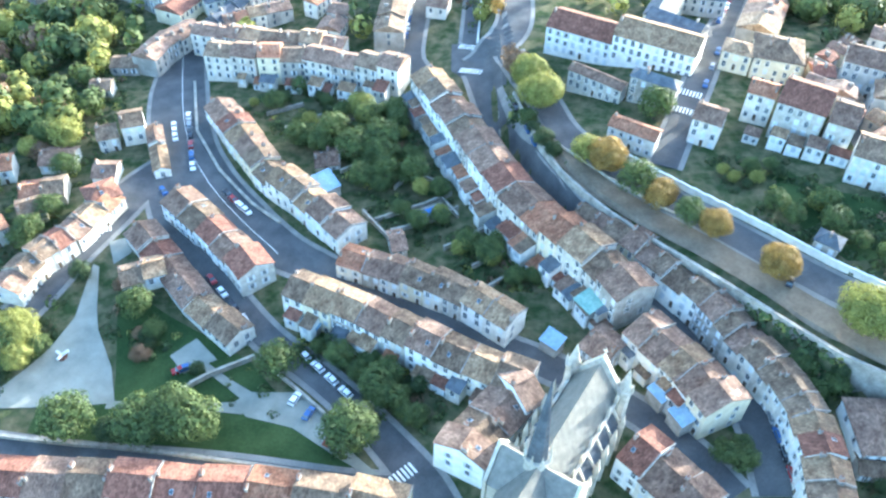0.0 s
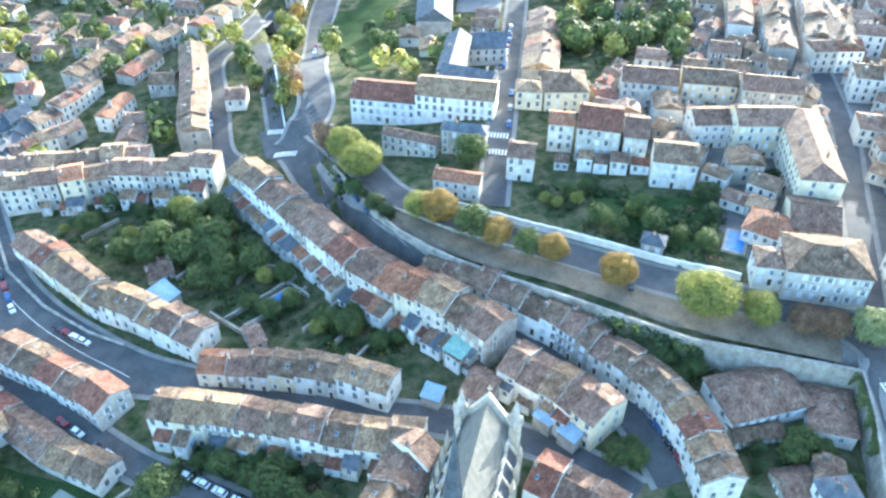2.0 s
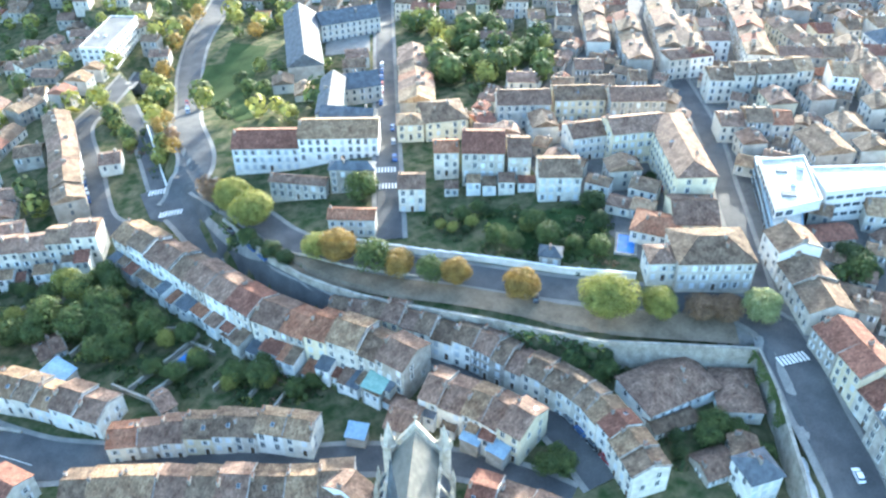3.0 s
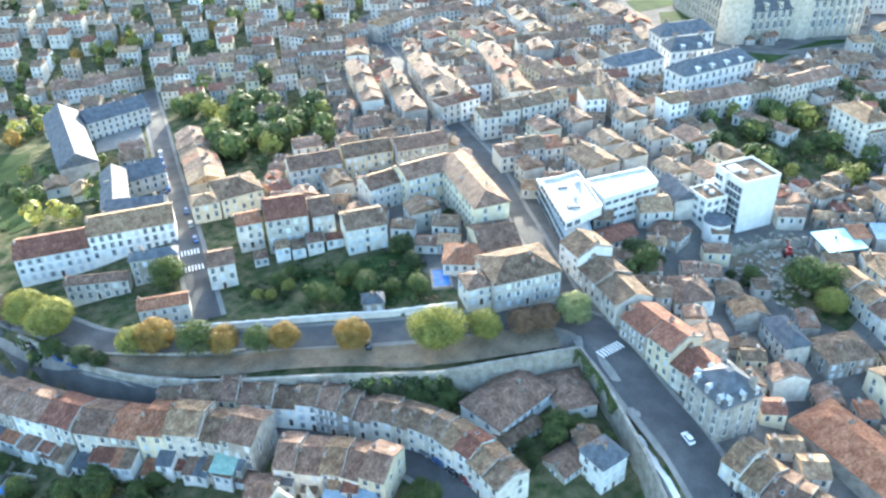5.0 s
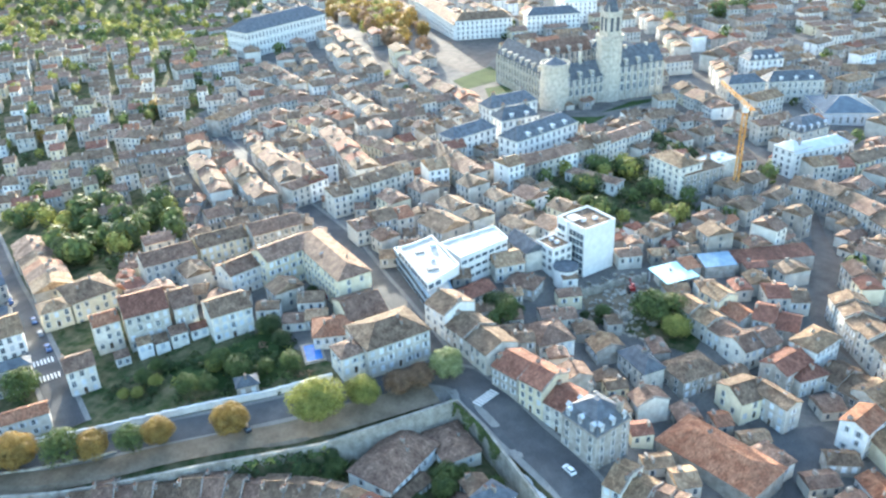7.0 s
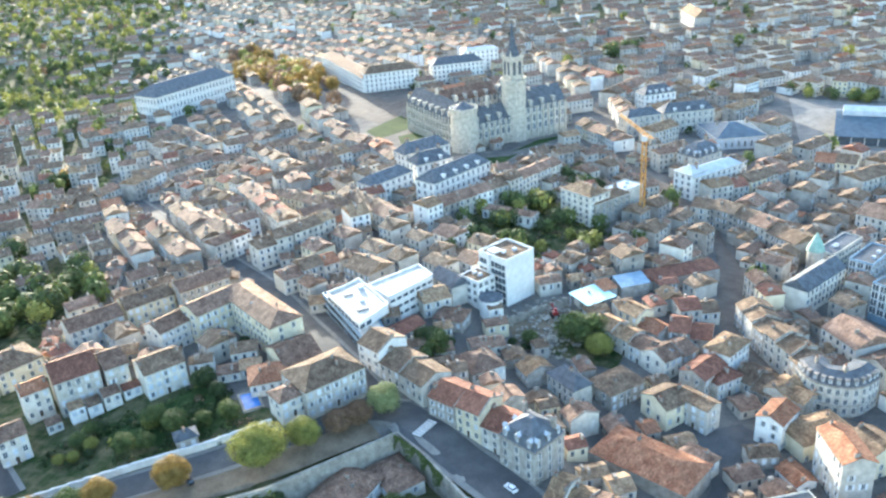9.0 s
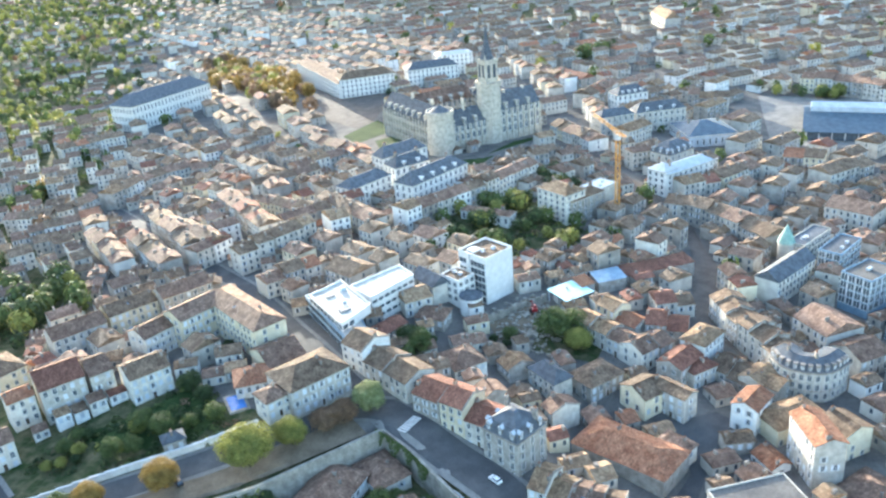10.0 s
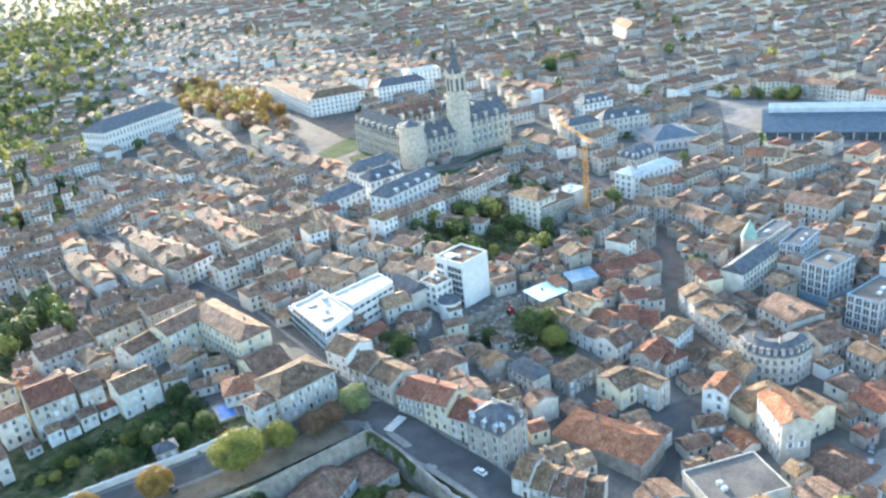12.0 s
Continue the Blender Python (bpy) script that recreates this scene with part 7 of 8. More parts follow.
CARS = [car(c) for c in ("white", "grey", "black", "dark red", "blue")]
spots = []
BOULEVARD_PARKING = (((-90, 240), (-80, 205), 6), ((-93, 232), (-90, 222), 3), ((-68, 196), (-58, 185), 4), ((-89, 198), (-73, 174), 5), ((-66, 160), (-50, 141), 4), ((-36, 133), (-20, 117), 4),
                ((66, 146), (77, 122), 7), ((80, 112), (81, 92), 4), ((40, 174), (58, 151), 4), ((24, 228), (30, 200), 4), ((-14.5, 285), (-12, 340), 9), ((-34.5, 116.5), (-34.4, 117.5), 1), ((-30.5, 112.5), (-30.4, 113), 1), ((-25, 105), (-24, 106), 1))
SIDE_STREET_PARKING = (((85, 226), (100, 262), 3), ((104, 282), (128, 336), 8), ((126, 60), (126, 60), 1), ((120, 42), (120, 42), 1), ((-104, 186), (-112, 160), 3), ((34, 330), (40, 366), 4), ((420, 128), (436, 140), 5),
                ((150, 172), (156, 166), 2), ((-66.5, 126.5), (-64.5, 127.5), 2), ((160, -45), (190, -48), 4), ((88, 144), (92, 141), 1))
for a, b, n in BOULEVARD_PARKING + SIDE_STREET_PARKING:
    for k in range(n):
        s = (k + 0.5) / n
        spots.append((a[0] + (b[0] - a[0]) * s, a[1] + (b[1] - a[1]) * s, math.atan2(b[1] - a[1], b[0] - a[0]) if n > 1 else math.atan2(-15, -7)))
for k, (x, y, a) in enumerate(spots):
    gz_ = max(ground(x + dx, y + dy) for dx in (-1.5, 0, 1.5) for dy in (-1.5, 0, 1.5)) + 0.34
    m = Matrix.Translation((x, y, gz_)) @ Matrix.Rotation(a + rnd.choice((0, math.pi)) + rnd.uniform(-0.05, 0.05), 4, "Z")
    if k < 5:
        CARS[k].matrix_basis = m
    else:
        copy_thing(CARS[rnd.choices(range(5), (5, 3, 3, 2, 2))[0]], m)


# ---- trees ----
def leaf_cloud(bm, r, height, base, n, size, rng, lobes=9):
    """Leaf clumps strewn over a cluster of lobes, with gaps between them."""
    centres = []
    for k in range(lobes):
        a, z = 2.4 * k + rng.uniform(-0.4, 0.4), -0.7 + 1.7 * (k + rng.uniform(0, 1)) / lobes
        q = math.sqrt(max(0, 1 - z * z)) * rng.uniform(0.5, 0.75)
        centres.append((Vector((q * math.cos(a) * r, q * math.sin(a) * r, base + height * (0.5 + 0.3 * z))), r * rng.uniform(0.36, 0.54)))
    for k in range(n):
        c, rr = rng.choice(centres)
        d = Vector((rng.gauss(0, 1), rng.gauss(0, 1), rng.gauss(0.25, 1))).normalized()
        p = c + Vector((d.x * rr, d.y * rr, d.z * rr * height / (2 * r))) * rng.uniform(0.75, 1.05)
        s = size * rng.uniform(0.6, 1.3)
        t = d.orthogonal().normalized()
        t.rotate(Matrix.Rotation(rng.uniform(0, 6.28), 3, d))
        b = d.cross(t)
        tip = d * s * rng.uniform(-0.25, 0.25)
        v = [bm.verts.new(p + t * s + tip), bm.verts.new(p + b * s * 0.8), bm.verts.new(p - t * s + tip), bm.verts.new(p - b * s * 0.8)]
        bm.faces.new(v)


def tree(colour, words, r, height, trunk, seed, n=1100):
    rng = random.Random(seed)
    root = tagged(new("tree"), words, "tree", "trees of the town")
    bm = bmesh.new()
    cone(bm, 0.32, 0.2, -0.6, trunk + height * 0.35, 8)
    for k in range(5):
        a = k * 1.26 + rng.uniform(-0.3, 0.3)
        limb = bmesh.new()
        cone(limb, 0.14, 0.04, 0, r * 0.85, 6)
        limb.transform(Matrix.Translation((0, 0, trunk + 0.3 * k)) @ Matrix.Rotation(a, 4, "Z") @ Matrix.Rotation(0.75, 4, "Y"))
        me_ = bpy.data.meshes.new("limb")
        limb.to_mesh(me_)
        limb.free()
        bm.from_mesh(me_)
        bpy.data.meshes.remove(me_)
    part("trunk", bm, BARK, root)
    bm = bmesh.new()
    leaf_cloud(bm, r, height, trunk, int(n * 2.4), 0.27, rng, 26)
    part("crown", bm, LEAVES[colour], root)
    return root


KINDS = {}
for k, (key, c, words, r, h, t, n) in enumerate((("green", "green", "broad green garden tree with uneven crown", 4.5, 8.4, 1.2, 1300), ("dark", "dark", "dark green garden tree with dense crown", 4.1, 8.2, 0.8, 1300), ("yellow", "yellow", "round yellow-green plane tree in early autumn", 6.5, 10.6, 1.2, 4600), ("orange", "orange", "golden orange plane tree in autumn leaf", 7.2, 10.6, 1.2, 5600),
                                               ("brown", "brown", "reddish brown autumn tree with thin crown", 6.6, 9.2, 1.3, 3000), ("pale", "pale", "pale silvery green round street tree", 5.0, 9.0, 1.2, 3400), ("yellow_small", "yellow", "yellow-green garden tree with loose crown", 4.2, 7.5, 1.2, 1300), ("lime", "green", "big green park tree with billowing crown", 6.2, 10.5, 1.2, 3800))):
    KINDS[key] = [tree(c, words, r, h, t, 100 + k, n)]
USED = set()


FAR_TREES = []


def plant(kind, x, y, s=1.0, clear=False):
    if (Vector((x, y)) - TOWARDS).length > 258:
        FAR_TREES.append((x, y, s, kind))
        return
    ob = KINDS[kind][0]
    m = Matrix.Translation((x, y, ground(x, y))) @ Matrix.Rotation(rnd.uniform(0, 6.28), 4, "Z") @ Matrix.Diagonal((s * rnd.uniform(0.9, 1.1), s * rnd.uniform(0.9, 1.1), s * rnd.uniform(0.92, 1.08), 1))
    if kind in USED:
        copy_thing(ob, m)
    else:
        ob.matrix_basis = m
        USED.add(kind)


BOULEVARD_TREES = (("yellow", 29.5, 236, 1.0), ("yellow", 32, 222, 1.05), ("brown", 24, 254, 0.85), ("brown", 27, 246, 0.85), ("yellow_small", 43, 192, 1.1), ("orange", 49, 188.5, 0.86),
                   ("green", 56, 178.5, 1.2), ("orange", 62, 173.5, 0.82), ("green", 68.5, 165, 0.8), ("orange", 74, 160.5, 0.73), ("orange", 87, 145, 0.88), ("yellow", 103, 127, 1.06),
                   ("yellow", 115.5, 120.5, 0.78), ("brown", 126, 115, 0.9), ("brown", 131.5, 112, 0.85), ("pale", 139, 106.8, 1.0), ("dark", 31.6, 202, 0.8), ("dark", 34.2, 196.5, 0.85),
                   ("dark", 29.4, 210, 0.7), ("green", 67.2, 213.4, 1.0), ("dark", 179, 113, 1.3))
PARK_TREES = (("green", -88.8, 109.6, 1.2), ("dark", -78.5, 107.8, 1.1), ("green", -70.2, 108.2, 1.15), ("lime", -62.3, 110.2, 1.05), ("green", -56.8, 107.5, 1.2), ("lime", -19.3, 105, 1.0),
              ("green", -40, 126.1, 1.0), ("yellow", -110.6, 135.5, 0.9), ("green", -81.9, 146.3, 0.8), ("dark", -86, 150, 0.7), ("dark", -61.1, 126.4, 0.6), ("brown", -82.5, 149.5, 0.55),
              ("brown", -77.3, 131.5, 0.5), ("brown", -88.5, 155, 0.45), ("brown", -79.5, 138.6, 0.4), ("dark", -101, 158.1, 0.95), ("brown", -133.3, 237.4, 0.8), ("yellow", -151.4, 246.6, 1.0))
AVENUE_TREES = (("lime", 44.4, 347.6, 1.35), ("green", 62, 331, 0.9), ("green", 66.3, 322, 0.9), ("dark", 63.8, 350.7, 0.9), ("yellow", 28.2, 393, 0.9), ("yellow", 27.2, 374, 0.95),
                ("yellow", 9.7, 397, 0.9), ("yellow_small", 2.6, 361, 1.2), ("orange", 19.8, 320.5, 0.55), ("orange", 18.9, 311, 0.5), ("orange", 18.5, 298, 0.55), ("yellow", 47.1, 422.8, 0.8),
                ("yellow", 20.1, 330.8, 1.0), ("yellow", 26.8, 372.4, 0.9), ("orange", 88.9, 414.6, 1.0), ("orange", 37, 397, 1.0), ("orange", 48.9, 422.6, 1.0), ("orange", 58, 440, 1.0),
                ("orange", 68.8, 454.8, 1.0), ("yellow", 31, 385, 1.0), ("orange", 22, 345, 0.7), ("orange", 24, 318, 0.7), ("brown", 22, 300, 0.7), ("orange", 21, 290, 0.7))
PLATEAU_TREES = (("lime", 163.4, 279.6, 1.3), ("lime", 175.1, 270.9, 1.3), ("yellow", 149.1, 274.2, 1.2), ("lime", 155, 290, 1.2), ("green", 140, 290, 1.4), ("green", 214, 62, 1.0),
                 ("yellow", 205, 58, 0.75), ("green", 209, 68, 1.2), ("dark", 128, 168, 1.1), ("dark", 124, 160, 0.9))
for kind, x, y, s in BOULEVARD_TREES + PARK_TREES + AVENUE_TREES + PLATEAU_TREES:
    plant(kind, x, y, s)


def grove(poly, n, kinds, lo=0.5, hi=1.1):
    xs, ys = [p[0] for p in poly], [p[1] for p in poly]
    k = tries = 0
    while k < n and tries < n * 30:
        tries += 1
        x, y = rnd.uniform(min(xs), max(xs)), rnd.uniform(min(ys), max(ys))
        if inside(x, y, poly) and TAKEN.get((math.floor(x / 3), math.floor(y / 3))) not in ("house", "road", "hall"):
            plant(rnd.choice(kinds), x, y, rnd.uniform(lo, hi))
            k += 1


G = ["green", "dark", "green", "green", "green", "dark", "green", "yellow_small"]
grove([(-40, 240), (-16, 240), (0, 200), (-2, 190), (-25, 196), (-36, 215)], 34, G)
grove([(-72, 246), (-47, 258), (-30, 240), (-40, 212)], 16, G, 0.4, 0.8)
grove([(-20, 182), (2, 195), (8, 172), (-4, 168)], 9, G, 0.35, 0.7)
grove([(2, 178), (20, 170), (32, 150), (8, 158)], 14, G, 0.4, 0.8)
grove([(-42, 143), (-22.1, 132), (8, 118), (-4, 108), (-18.1, 117), (-33.7, 128.7)], 20, G, 0.4, 0.8)
grove([(80, 193), (104, 190), (112, 176), (132, 172), (122, 150), (112, 144), (88, 170)], 17, ["green", "green", "yellow_small", "dark"], 0.4, 0.75)
grove([(-224, 336), (-134, 328), (-124, 279), (-121, 209), (-163, 207)], 130, ["green", "lime", "yellow_small", "lime", "dark", "yellow", "yellow", "brown"], 0.6, 1.5)
grove([(135, 330), (185, 345), (195, 290), (147, 272), (122, 290)], 22, G, 0.8, 1.5)
grove([(282, 152), (335, 128), (303, 82), (285, 82), (258, 112)], 22, G, 0.6, 1.1)
grove([(30, 216), (44, 182), (62, 158), (59, 154), (40, 178), (26, 216)], 12, ["dark", "green"], 0.45, 0.75)
grove([(84, 127), (104, 112), (126, 102), (122, 97), (100, 106), (82, 122)], 14, ["dark", "green"], 0.35, 0.6)
grove([(92, 96), (116, 92), (118, 76), (100, 70)], 9, ["dark", "green"], 0.4, 0.7)
grove([(12, 280), (2, 350), (10, 352), (20, 300)], 14, ["green", "yellow_small", "dark"], 0.5, 0.9)
grove([(66, 106), (76, 100), (74, 90), (64, 94)], 5, ["green"], 0.4, 0.6)
grove([(180, 120), (192, 108), (184, 96), (172, 108)], 5, G, 0.5, 0.9)
grove([(196, 74), (190, 84), (198, 90), (206, 78)], 5, ["dark", "green"], 0.4, 0.6)
grove([(-110, 120), (-117, 140), (-104, 150), (-100, 138)], 6, ["green", "yellow"], 0.6, 1.0)
grove([(176, 205), (160, 200), (150, 175), (160, 160)], 4, ["dark"], 0.4, 0.6)
grove([(760, 684), (770, 650), (655, 497), (530, 375), (488, 345), (475, 358), (523, 427), (650, 580)], 120, ["orange", "brown", "orange", "yellow", "brown"], 1.1, 1.7)
for x, y, s, kind in FAR_TREES:
    TAKEN.setdefault((math.floor(x / 3), math.floor(y / 3)), "tree")
    claim(x, y, 1, 0, 9, 9, "tree")
for pts, kinds in (([(156, 522), (180, 516), (204, 503), (227, 490), (253, 468), (272, 459)], ["yellow", "yellow", "orange"]), ([(365, 514), (397, 547), (440, 575), (521, 659), (588, 689), (624, 712)], ["green", "lime"])):
    for (x0, y0), (x1, y1) in zip(pts, pts[1:]):
        n = max(1, int(math.hypot(x1 - x0, y1 - y0) / 9))
        for k in range(n):
            plant(rnd.choice(kinds), x0 + (x1 - x0) * k / n + rnd.uniform(-1, 1), y0 + (y1 - y0) * k / n + rnd.uniform(-1, 1), rnd.uniform(0.75, 1.0))
grove([(705, 205), (745, 195), (740, 170), (700, 178)], 14, ["green", "lime"], 1.0, 1.5)
grove([(590, 35), (612, 30), (606, -30), (584, -20)], 14, ["green", "yellow", "lime"], 0.8, 1.1)
grove([(288, 449), (318, 454), (313, 430), (286, 424)], 9, ["yellow", "green", "orange"], 0.9, 1.2)
grove([(251, 140), (275, 131), (270, 112), (274, 100), (262, 108), (246, 128)], 12, G + ["yellow_small"], 0.6, 1.0)
grove([(355, 130), (372, 116), (352, 96), (340, 104)], 8, ["dark", "green"], 0.7, 1.0)
grove([(155, 369), (169, 362), (163, 320), (150, 318)], 9, ["lime", "green", "yellow_small"], 0.8, 1.2)
grove([(-175, 205), (-116, 205), (-118, 172), (-150, 160)], 18, G, 0.4, 0.9)
grove([(-86, 150), (-82, 152), (-70, 136), (-74, 130)], 5, ["dark", "dark", "green"], 0.4, 0.6)
for kind, x, y, s in (("yellow_small", 309, 116, 1.1), ("yellow_small", 315, 122, 1.0), ("yellow", 277, 85, 0.9), ("yellow", 284, 83, 0.9), ("dark", 201, 357, 1.5), ("lime", 177, 288, 1.2), ("lime", 170, 264, 1.1)):
    plant(kind, x, y, s)


# shrubs and rough growth in the gardens, one mesh
sv, sf, sm = [], [], []
foot = [[RAMP[i], RAMP[i + 1]] for i in range(len(RAMP) - 1)]
banks = []
for (x0, y0), (x1, y1) in foot:
    L = math.hypot(x1 - x0, y1 - y0)
    if 25 < (x0 + x1) / 2 < 125 and (y0 + y1) / 2 > 100 and L > 0.1:
        qx, qy = (y1 - y0) / L, -(x1 - x0) / L
        banks.append(([(x0 + qx * 1.5, y0 + qy * 1.5), (x1 + qx * 1.5, y1 + qy * 1.5), (x1 + qx * 7, y1 + qy * 7), (x0 + qx * 7, y0 + qy * 7)], int(L * 9)))
GARDENS = [([(-71.6, 245.1), (-47, 258), (-16.4, 244), (2, 197.3), (8, 172), (-4, 167), (-18, 182), (-36, 208)], 420), ([(-42, 143), (-22.1, 132), (10, 118), (-4, 106), (-18.1, 115), (-35, 128.7)], 200), ([(78, 195), (104, 192), (112, 178), (134, 174), (124, 146), (112, 140), (86, 168)], 260)]
BANKS_BELOW = [([(2, 180), (22, 172), (34, 148), (6, 156)], 130), ([(-200, 330), (-130, 328), (-117, 279), (-113, 209), (-150, 207)], 900), ([(31, 214), (44, 181), (62, 158), (58, 153), (38, 177), (26, 216)], 300), ([(84, 127), (104, 113), (128, 103), (124, 96), (100, 104), (80, 120)], 120), ([(92, 98), (116, 94), (120, 76), (100, 68)], 110)]
PLOTS = [([(12, 280), (0, 352), (10, 354), (20, 300)], 120), ([(282, 155), (338, 130), (305, 80), (283, 80), (256, 112)], 220), ([(135, 335), (188, 348), (198, 288), (147, 268), (120, 290)], 220), ([(-48, 128), (-32, 112), (-18, 100), (-22, 98), (-40, 112), (-60, 120)], 30), ([(-118, 150), (-104, 165), (-100, 150), (-112, 118), (-120, 125)], 60), ([(66, 106), (77, 101), (75, 88), (63, 94)], 40), ([(-185, 205), (-114, 205), (-116, 165), (-150, 150)], 260), ([(-92, 152), (-82, 155), (-68, 136), (-76, 128), (-90, 140)], 40)]
for poly, n in banks + GARDENS + BANKS_BELOW + PLOTS:
    xs, ys = [p[0] for p in poly], [p[1] for p in poly]
    for k in range(n):
        x, y = rnd.uniform(min(xs), max(xs)), rnd.uniform(min(ys), max(ys))
        if not inside(x, y, poly) or TAKEN.get((math.floor(x / 3), math.floor(y / 3))) in ("house", "road"):
            continue
        z, s, mi = ground(x, y), rnd.uniform(0.7, 2.1), rnd.choices((0, 1, 2, 3), (5, 6, 1.2, 0.5))[0]
        for j in range(26):
            d = Vector((rnd.gauss(0, 1), rnd.gauss(0, 1), abs(rnd.gauss(0.2, 1)))).normalized()
            p = Vector((x, y, z)) + Vector((d.x * 1.25, d.y * 1.25, d.z)) * s * rnd.uniform(0.6, 1.1)
            t = d.orthogonal().normalized()
            t.rotate(Matrix.Rotation(rnd.uniform(0, 6.28), 3, d))
            b, q = d.cross(t), s * 0.3 * rnd.uniform(0.6, 1.2)
            n0 = len(sv)
            sv.extend((tuple(p + t * q), tuple(p + b * q), tuple(p - t * q), tuple(p - b * q)))
            sf.append((n0, n0 + 1, n0 + 2, n0 + 3))
            sm.append(mi)
me = bpy.data.meshes.new("shrubs")
me.from_pydata(sv, [], sf)
for c in ("green", "dark", "yellow", "brown"):
    me.materials.append(LEAVES[c])
me.polygons.foreach_set("material_index", sm)
tagged(new("shrubs", me), "dense green shrubs filling the back gardens", "shrubs", kind="stuff")

# ivy hanging over the rampart's corner
iv, fi = [], []
for (x0, y0), (x1, y1) in zip(RAMP[14:16], RAMP[15:17]):
    L = math.hypot(x1 - x0, y1 - y0)
    ox_, oy_ = (y1 - y0) / L, -(x1 - x0) / L
    for k in range(int(L * 45)):
        t = rnd.random()
        cx_, cy_ = x0 + (x1 - x0) * t, y0 + (y1 - y0) * t
        top = ground(cx_ - ox_ * 4, cy_ - oy_ * 4) + 0.7
        drop = rnd.random() ** 1.6 * (3.5 + 3 * math.sin(0.9 * L * t + x0))
        out = 1.5 + 0.09 * drop + rnd.uniform(0.5, 1.2)
        p = Vector((cx_ + ox_ * out, cy_ + oy_ * out, top - drop))
        a, b = Vector((rnd.gauss(0, 1), rnd.gauss(0, 1), rnd.gauss(0, 1))).normalized(), Vector((ox_, oy_, 0.6)).normalized()
        u = a.cross(b).normalized() * rnd.uniform(0.18, 0.34)
        w = b.cross(u).normalized() * rnd.uniform(0.18, 0.34)
        n0 = len(iv)
        iv.extend((tuple(p + u), tuple(p + w), tuple(p - u), tuple(p - w)))
        fi.append((n0, n0 + 1, n0 + 2, n0 + 3))
me = bpy.data.meshes.new("ivy")
me.from_pydata(iv, [], fi)
me.materials.append(LEAVES["green"])
tagged(new("ivy", me), "dark green ivy hanging down the rampart wall", "ivy", kind="stuff")

# lean-tos, stair towers and verandas behind the terraces
def annex(x, y, ang, w, d, h, m, lab):
    root = tagged(new("annex"), lab, "annex", "annexes behind the terraces")
    root.matrix_basis = Matrix.Translation((x, y, ground(x, y))) @ Matrix.Rotation(radians(ang), 4, "Z")
    bm = bmesh.new()
    prism(bm, [(-d / 2, -1.5), (d / 2, -1.5), (d / 2, h + 0.25 * d), (-d / 2, h)], -w / 2, w / 2)
    part("wall", bm, WALLS[rnd.choice((0, 1, 1, 1, 2))][1], root)
    bm = bmesh.new()
    prism(bm, [(-d / 2 - 0.25, h), (d / 2, h + 0.25 * d + 0.06), (d / 2, h + 0.25 * d + 0.2), (-d / 2 - 0.25, h + 0.14)], -w / 2 - 0.15, w / 2 + 0.15)
    part("roof", bm, m, root)
    for c in range(max(1, int(w / 2.2))):
        shared("window", rnd.choice((SHUT, WINDOWS[2], WINDOWS[1])), root, Matrix.Translation((w * ((c + 0.5) / max(1, int(w / 2.2)) - 0.5), -d / 2, h - 2.3)))


def annexes(points, out, n):
    pts = [Vector(p) for p in points]
    for k in range(n):
        s = (k + rnd.uniform(0.1, 0.9)) / n * (len(pts) - 1)
        i = min(int(s), len(pts) - 2)
        p, u = pts[i].lerp(pts[i + 1], s - i), (pts[i + 1] - pts[i]).normalized()
        v = Vector((-u.y, u.x))
        if (TOWARDS - p).dot(v) < 0:
            v = -v
        d = rnd.uniform(2.5, 5.5)
        q = p + v * (out + d / 2 - 0.1)
        m, lab = rnd.choice(((ROOFS[0][1], "white-walled rear annex with brown tile roof"), (ROOFS[1][1], "rendered rear annex with grey-brown tile roof"), (ROOFS[4][1], "rear annex with dark red tile roof"), (ROOFS[2][1], "stone rear annex with tan tile roof"), (SLATE, "small rear veranda with dark slate roof"), (ROOFS[3][1], "rear annex with orange tile roof")))
        annex(q.x, q.y, math.degrees(math.atan2(v.x, -v.y)), rnd.uniform(3, 6.5), d, rnd.uniform(2.6, 6.5), m, lab)


annexes([(-5.5, 246.2), (4.6, 224), (14.8, 198.5), (22.5, 181.5), (32.5, 167.2), (44.2, 151.8), (51.1, 138.8)], 6.2, 28)
annexes([(-80, 266), (-46, 262), (-15, 252)], 5.0, 9)
annexes([(-39, 150), (-19, 140), (2, 128), (18, 118)], 5.0, 10)
annexes([(98, 212), (124, 198)], 8.0, 5)
annexes([(53, 132), (66, 114)], 6.0, 4)

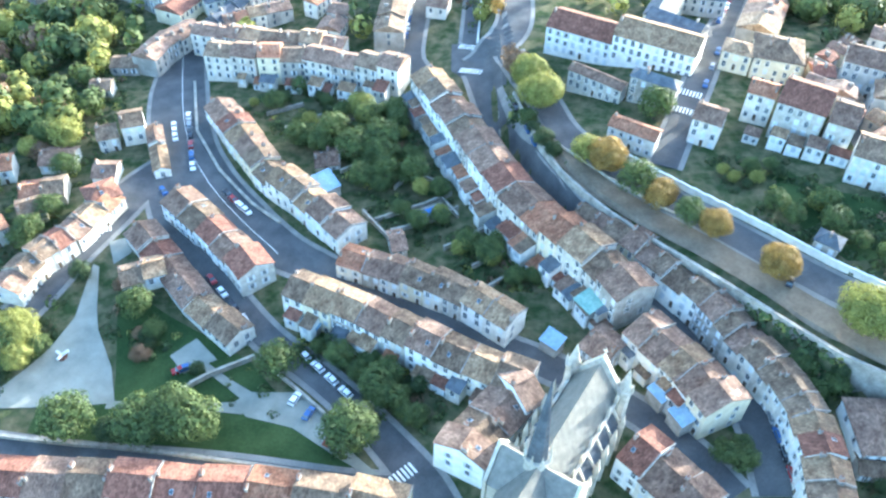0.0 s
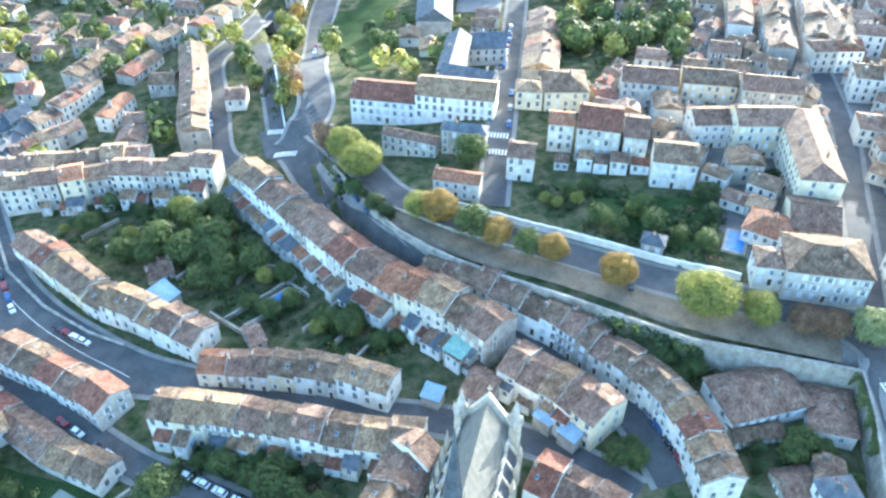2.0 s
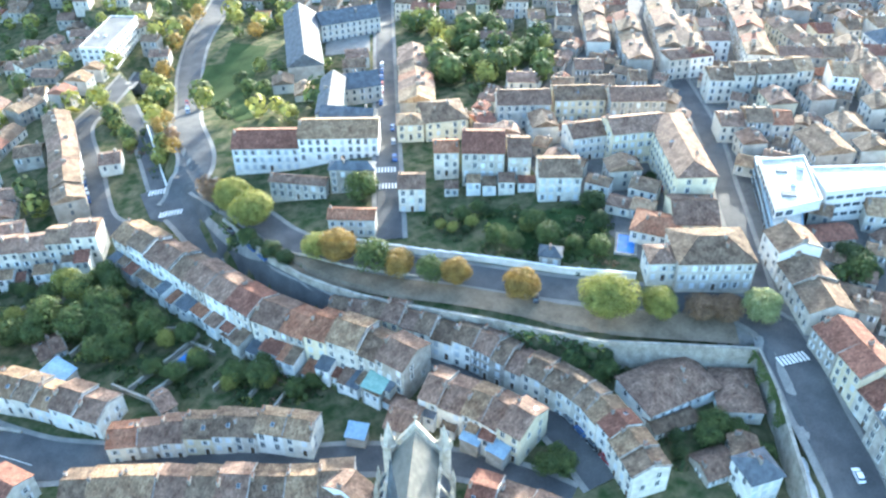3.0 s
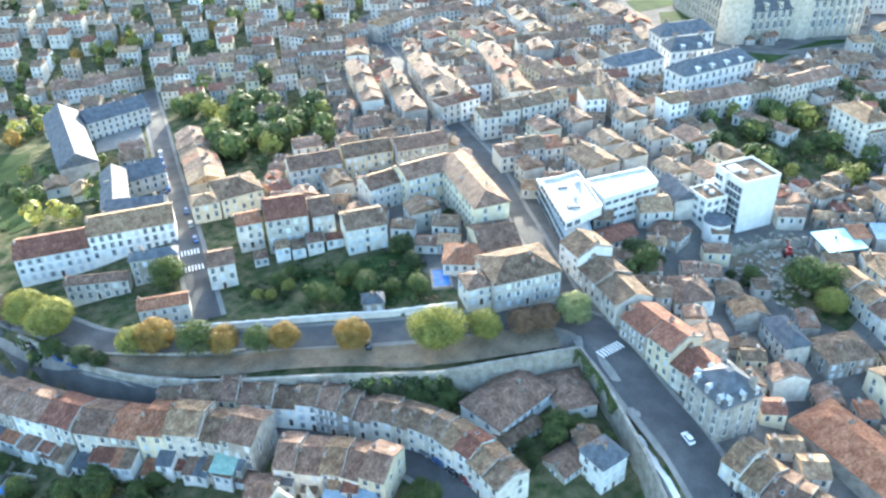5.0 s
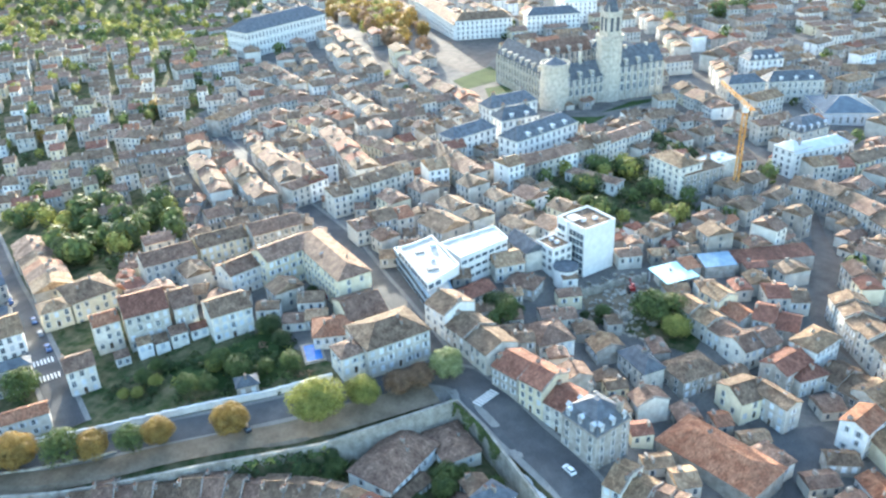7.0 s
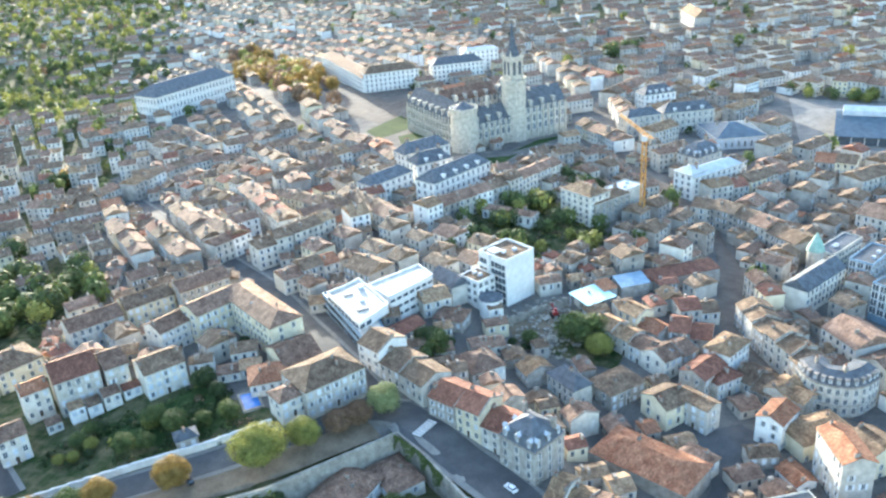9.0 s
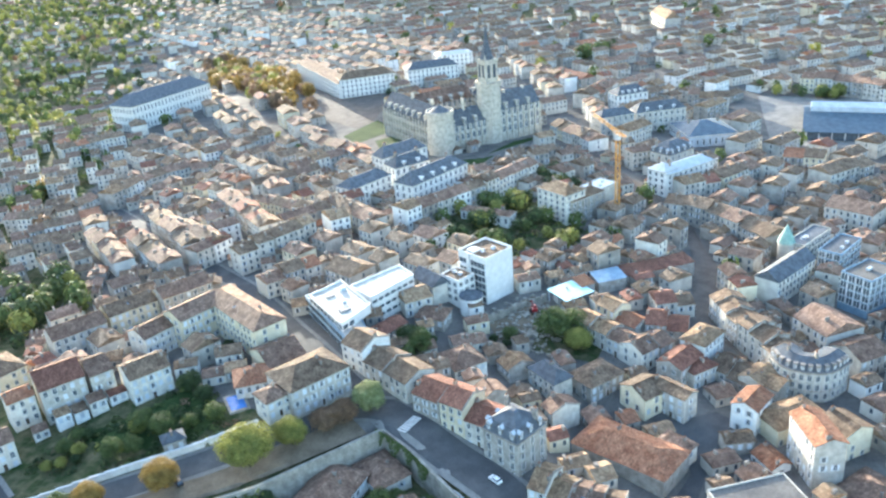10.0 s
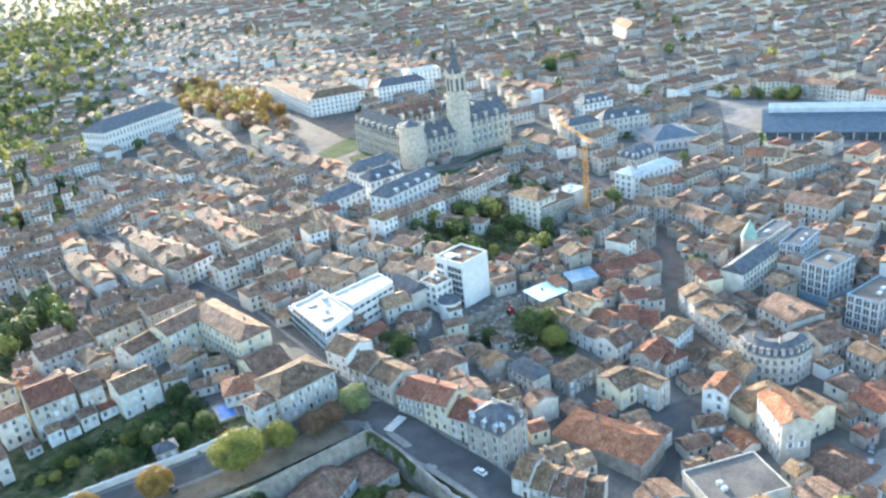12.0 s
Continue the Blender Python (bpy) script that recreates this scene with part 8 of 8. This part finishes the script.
# ---- the rest of the town ----
def fill(x0, x1, y0, y1, step, town, n_trees, low=False):
    """Rows of houses turned by quarter, wherever nothing stands yet; trees in the yards."""
    spots = []
    y = y0
    while y < y1:
        x = x0
        while x < x1:
            ax, ay = x + rnd.uniform(-0.35, 0.35) * step, y + rnd.uniform(-0.35, 0.35) * step
            cell = (math.floor(ax / 130), math.floor(ay / 130))
            ang = random.Random(cell[0] * 92821 + cell[1] * 68917).uniform(-55, -10) + rnd.choice((0, 0, 0, 90))
            p = town(ax, ay)
            if rnd.random() < p:
                w, d = (rnd.uniform(5, 9.5), rnd.uniform(5, 8)) if low else (rnd.uniform(8, 13), rnd.uniform(8, 11))
                u = Vector((math.cos(radians(ang)), math.sin(radians(ang))))
                if free(ax, ay, u.x, u.y, w - (4 if low else 2), d - (3.5 if low else 2)):
                    near = (Vector((ax, ay)) - TOWARDS).length < 230 and not low
                    house(ax, ay, ang, w, d, rnd.uniform(3, 6) if low else rnd.uniform(6, 11) if p > 0.5 else rnd.uniform(4, 6.5), "c" if rnd.random() < 0.7 else "o", small=not near, hip=False, ends=False)
            elif rnd.random() < n_trees:
                spots.append((ax, ay))
            x += step
        y += step
    return spots


def urban(x, y):
    if x < 150 and side(np.array([x]), np.array([y]))[0] < 4:
        return 0.0 if y < 300 else 0.55
    edge = y - (0.78 * x + 150)
    if inside(x, y, PRECINCT):
        return 0.0
    if edge < 0:
        return 0.93
    if x < 430:
        return 0.8 if edge < 420 else 0.45
    return 0.5 if edge < 110 else 0.13


def quarter(x0, x1, y0, y1, size, town, n_trees, scale=1.0):
    """Streets of joined houses, turned quarter by quarter, with yards behind; trees in the yards."""
    spots = []
    for cx_ in np.arange(x0, x1, size):
        for cy_ in np.arange(y0, y1, size):
            rng = random.Random(int(cx_) * 92821 + int(cy_) * 68917)
            a = radians(rng.uniform(-52, -14) + rng.choice((0, 0, 90)))
            u = Vector((math.cos(a), math.sin(a)))
            v = Vector((-u.y, u.x))
            mid = Vector((cx_ + size / 2, cy_ + size / 2))
            b, k = -0.75 * size, 0
            while b < 0.75 * size:
                f, tall, block = -0.75 * size, rnd.uniform(6, 10), rnd.uniform(35, 70)
                while f < 0.75 * size:
                    w, d = rnd.uniform(6, 12 if scale == 1 else 20) * scale, rnd.uniform(8.5, 11.5) * scale
                    p = mid + u * (f + w / 2) + v * (b + rnd.uniform(-0.8, 0.8))
                    f += w
                    block -= w
                    if block < 0:
                        f, block = f + 6 * scale, rnd.uniform(35, 70) * scale
                    if not (cx_ <= p.x < cx_ + size and cy_ <= p.y < cy_ + size):
                        continue
                    q = town(p.x, p.y)
                    if rnd.random() < q:
                        if free(p.x, p.y, u.x, u.y, w - 2, d - 2):
                            near = (p - TOWARDS).length < 230
                            house(p.x, p.y, math.degrees(a), w, d, tall + rnd.uniform(-1.6, 1.6) if q > 0.5 else rnd.uniform(4, 6.5), "c" if rnd.random() < 0.75 else "o", small=not near, hip=False, ends=False, terraced=True)
                            if rnd.random() < 0.45:
                                r = p + v * rnd.choice((-1, 1)) * (d / 2 + 3)
                                if free(r.x, r.y, v.x, v.y, 4, 3):
                                    house(r.x, r.y, math.degrees(a) + 90, 6.5, 5.5, rnd.uniform(3, 6), "c", small=True, hip=False)
                    elif rnd.random() < n_trees:
                        spots.append((p.x, p.y))
                b += (14.5 if k % 2 else 20) * scale
                k += 1
    return spots


wild = quarter(125, 425, -75, 525, 150, urban, 0.8)
wild += fill(125, 420, -75, 400, 4.5, lambda x, y: 0.95 if (x > 146 or y > 30) and y < 0.78 * x + 150 and side(np.array([x]), np.array([y]))[0] > 4 and not inside(x, y, PRECINCT) else 0.0, 0.0, True)
wild += quarter(125, 425, 525, 1005, 160, urban, 0.9)
wild += quarter(425, 1025, -275, 925, 200, urban, 0.9, 1.12)
wild += quarter(1025, 1925, -500, 1500, 225, urban, 0.9, 1.5)
wild += fill(420, 1300, 925, 1500, 20, lambda x, y: 0.25, 0.9)
wild += fill(1925, 3000, -700, 2200, 45, lambda x, y: 0.5, 0.6)
wild += fill(500, 1900, 1500, 2400, 36, lambda x, y: 0.25, 0.9)
wild += fill(-330, 125, 290, 900, 12, lambda x, y: 0.4, 0.75)
wild += fill(-330, -130, 130, 300, 14, lambda x, y: 0.12, 0.5)
for k in range(1500):
    x, y = rnd.uniform(430, 1500), rnd.uniform(480, 1500)
    if y - (0.78 * x + 150) > 90:
        wild.append((x, y))
me = bpy.data.meshes.new("far_houses")
me.from_pydata(FAR_V, [], FAR_F)
for m in FAR_MATS:
    me.materials.append(m)
me.polygons.foreach_set("material_index", FAR_M)
tagged(new("far_houses", me), "crowded far town houses of pale stone and tile", "houses", kind="stuff")
# far trees: clumps of leaves in one mesh
fv, ff, fm = [], [], []
crowns = [(x, y, s * 4.6, {"green": 0, "lime": 0, "dark": 1, "yellow": 2, "yellow_small": 2, "pale": 2, "brown": 3, "orange": 4}[kind], 190) for x, y, s, kind in FAR_TREES]
# beyond the town's edge more yellow, fewer dark crowns: hillside sun glare put into leaf colour
crowns += [(x, y, rnd.uniform(2.8, 6.0), rnd.choices((0, 1, 2, 3), (5, 4, 2, 0.6) if y < 0.78 * x + 240 else (5, 1, 5, 0.5))[0], 46) for x, y in wild if (math.floor(x / 3), math.floor(y / 3)) not in TAKEN]
for x, y, s, mi, n_leaves in crowns:
    z, small_leaf = ground(x, y), 0.3 if n_leaves < 100 else 0.17
    for k in range(n_leaves):
        d = Vector((rnd.gauss(0, 1), rnd.gauss(0, 1), rnd.gauss(0.2, 1))).normalized()
        p = Vector((x, y, z + s * 1.1)) + Vector((d.x, d.y, d.z * 1.05)) * s * rnd.uniform(0.6, 1.05)
        t = d.orthogonal().normalized()
        t.rotate(Matrix.Rotation(rnd.uniform(0, 6.28), 3, d))
        b, q = d.cross(t), s * small_leaf * rnd.uniform(0.6, 1.3)
        n = len(fv)
        fv.extend((p + t * q, p + b * q, p - t * q, p - b * q))
        ff.append((n, n + 1, n + 2, n + 3))
        fm.append(mi)
me = bpy.data.meshes.new("far_trees")
me.from_pydata([tuple(v) for v in fv], [], ff)
for c in ("green", "dark", "yellow", "brown", "orange"):
    me.materials.append(LEAVES[c])
me.polygons.foreach_set("material_index", fm)
tagged(new("far_trees", me), "scattered far trees between the houses", "trees", kind="stuff")
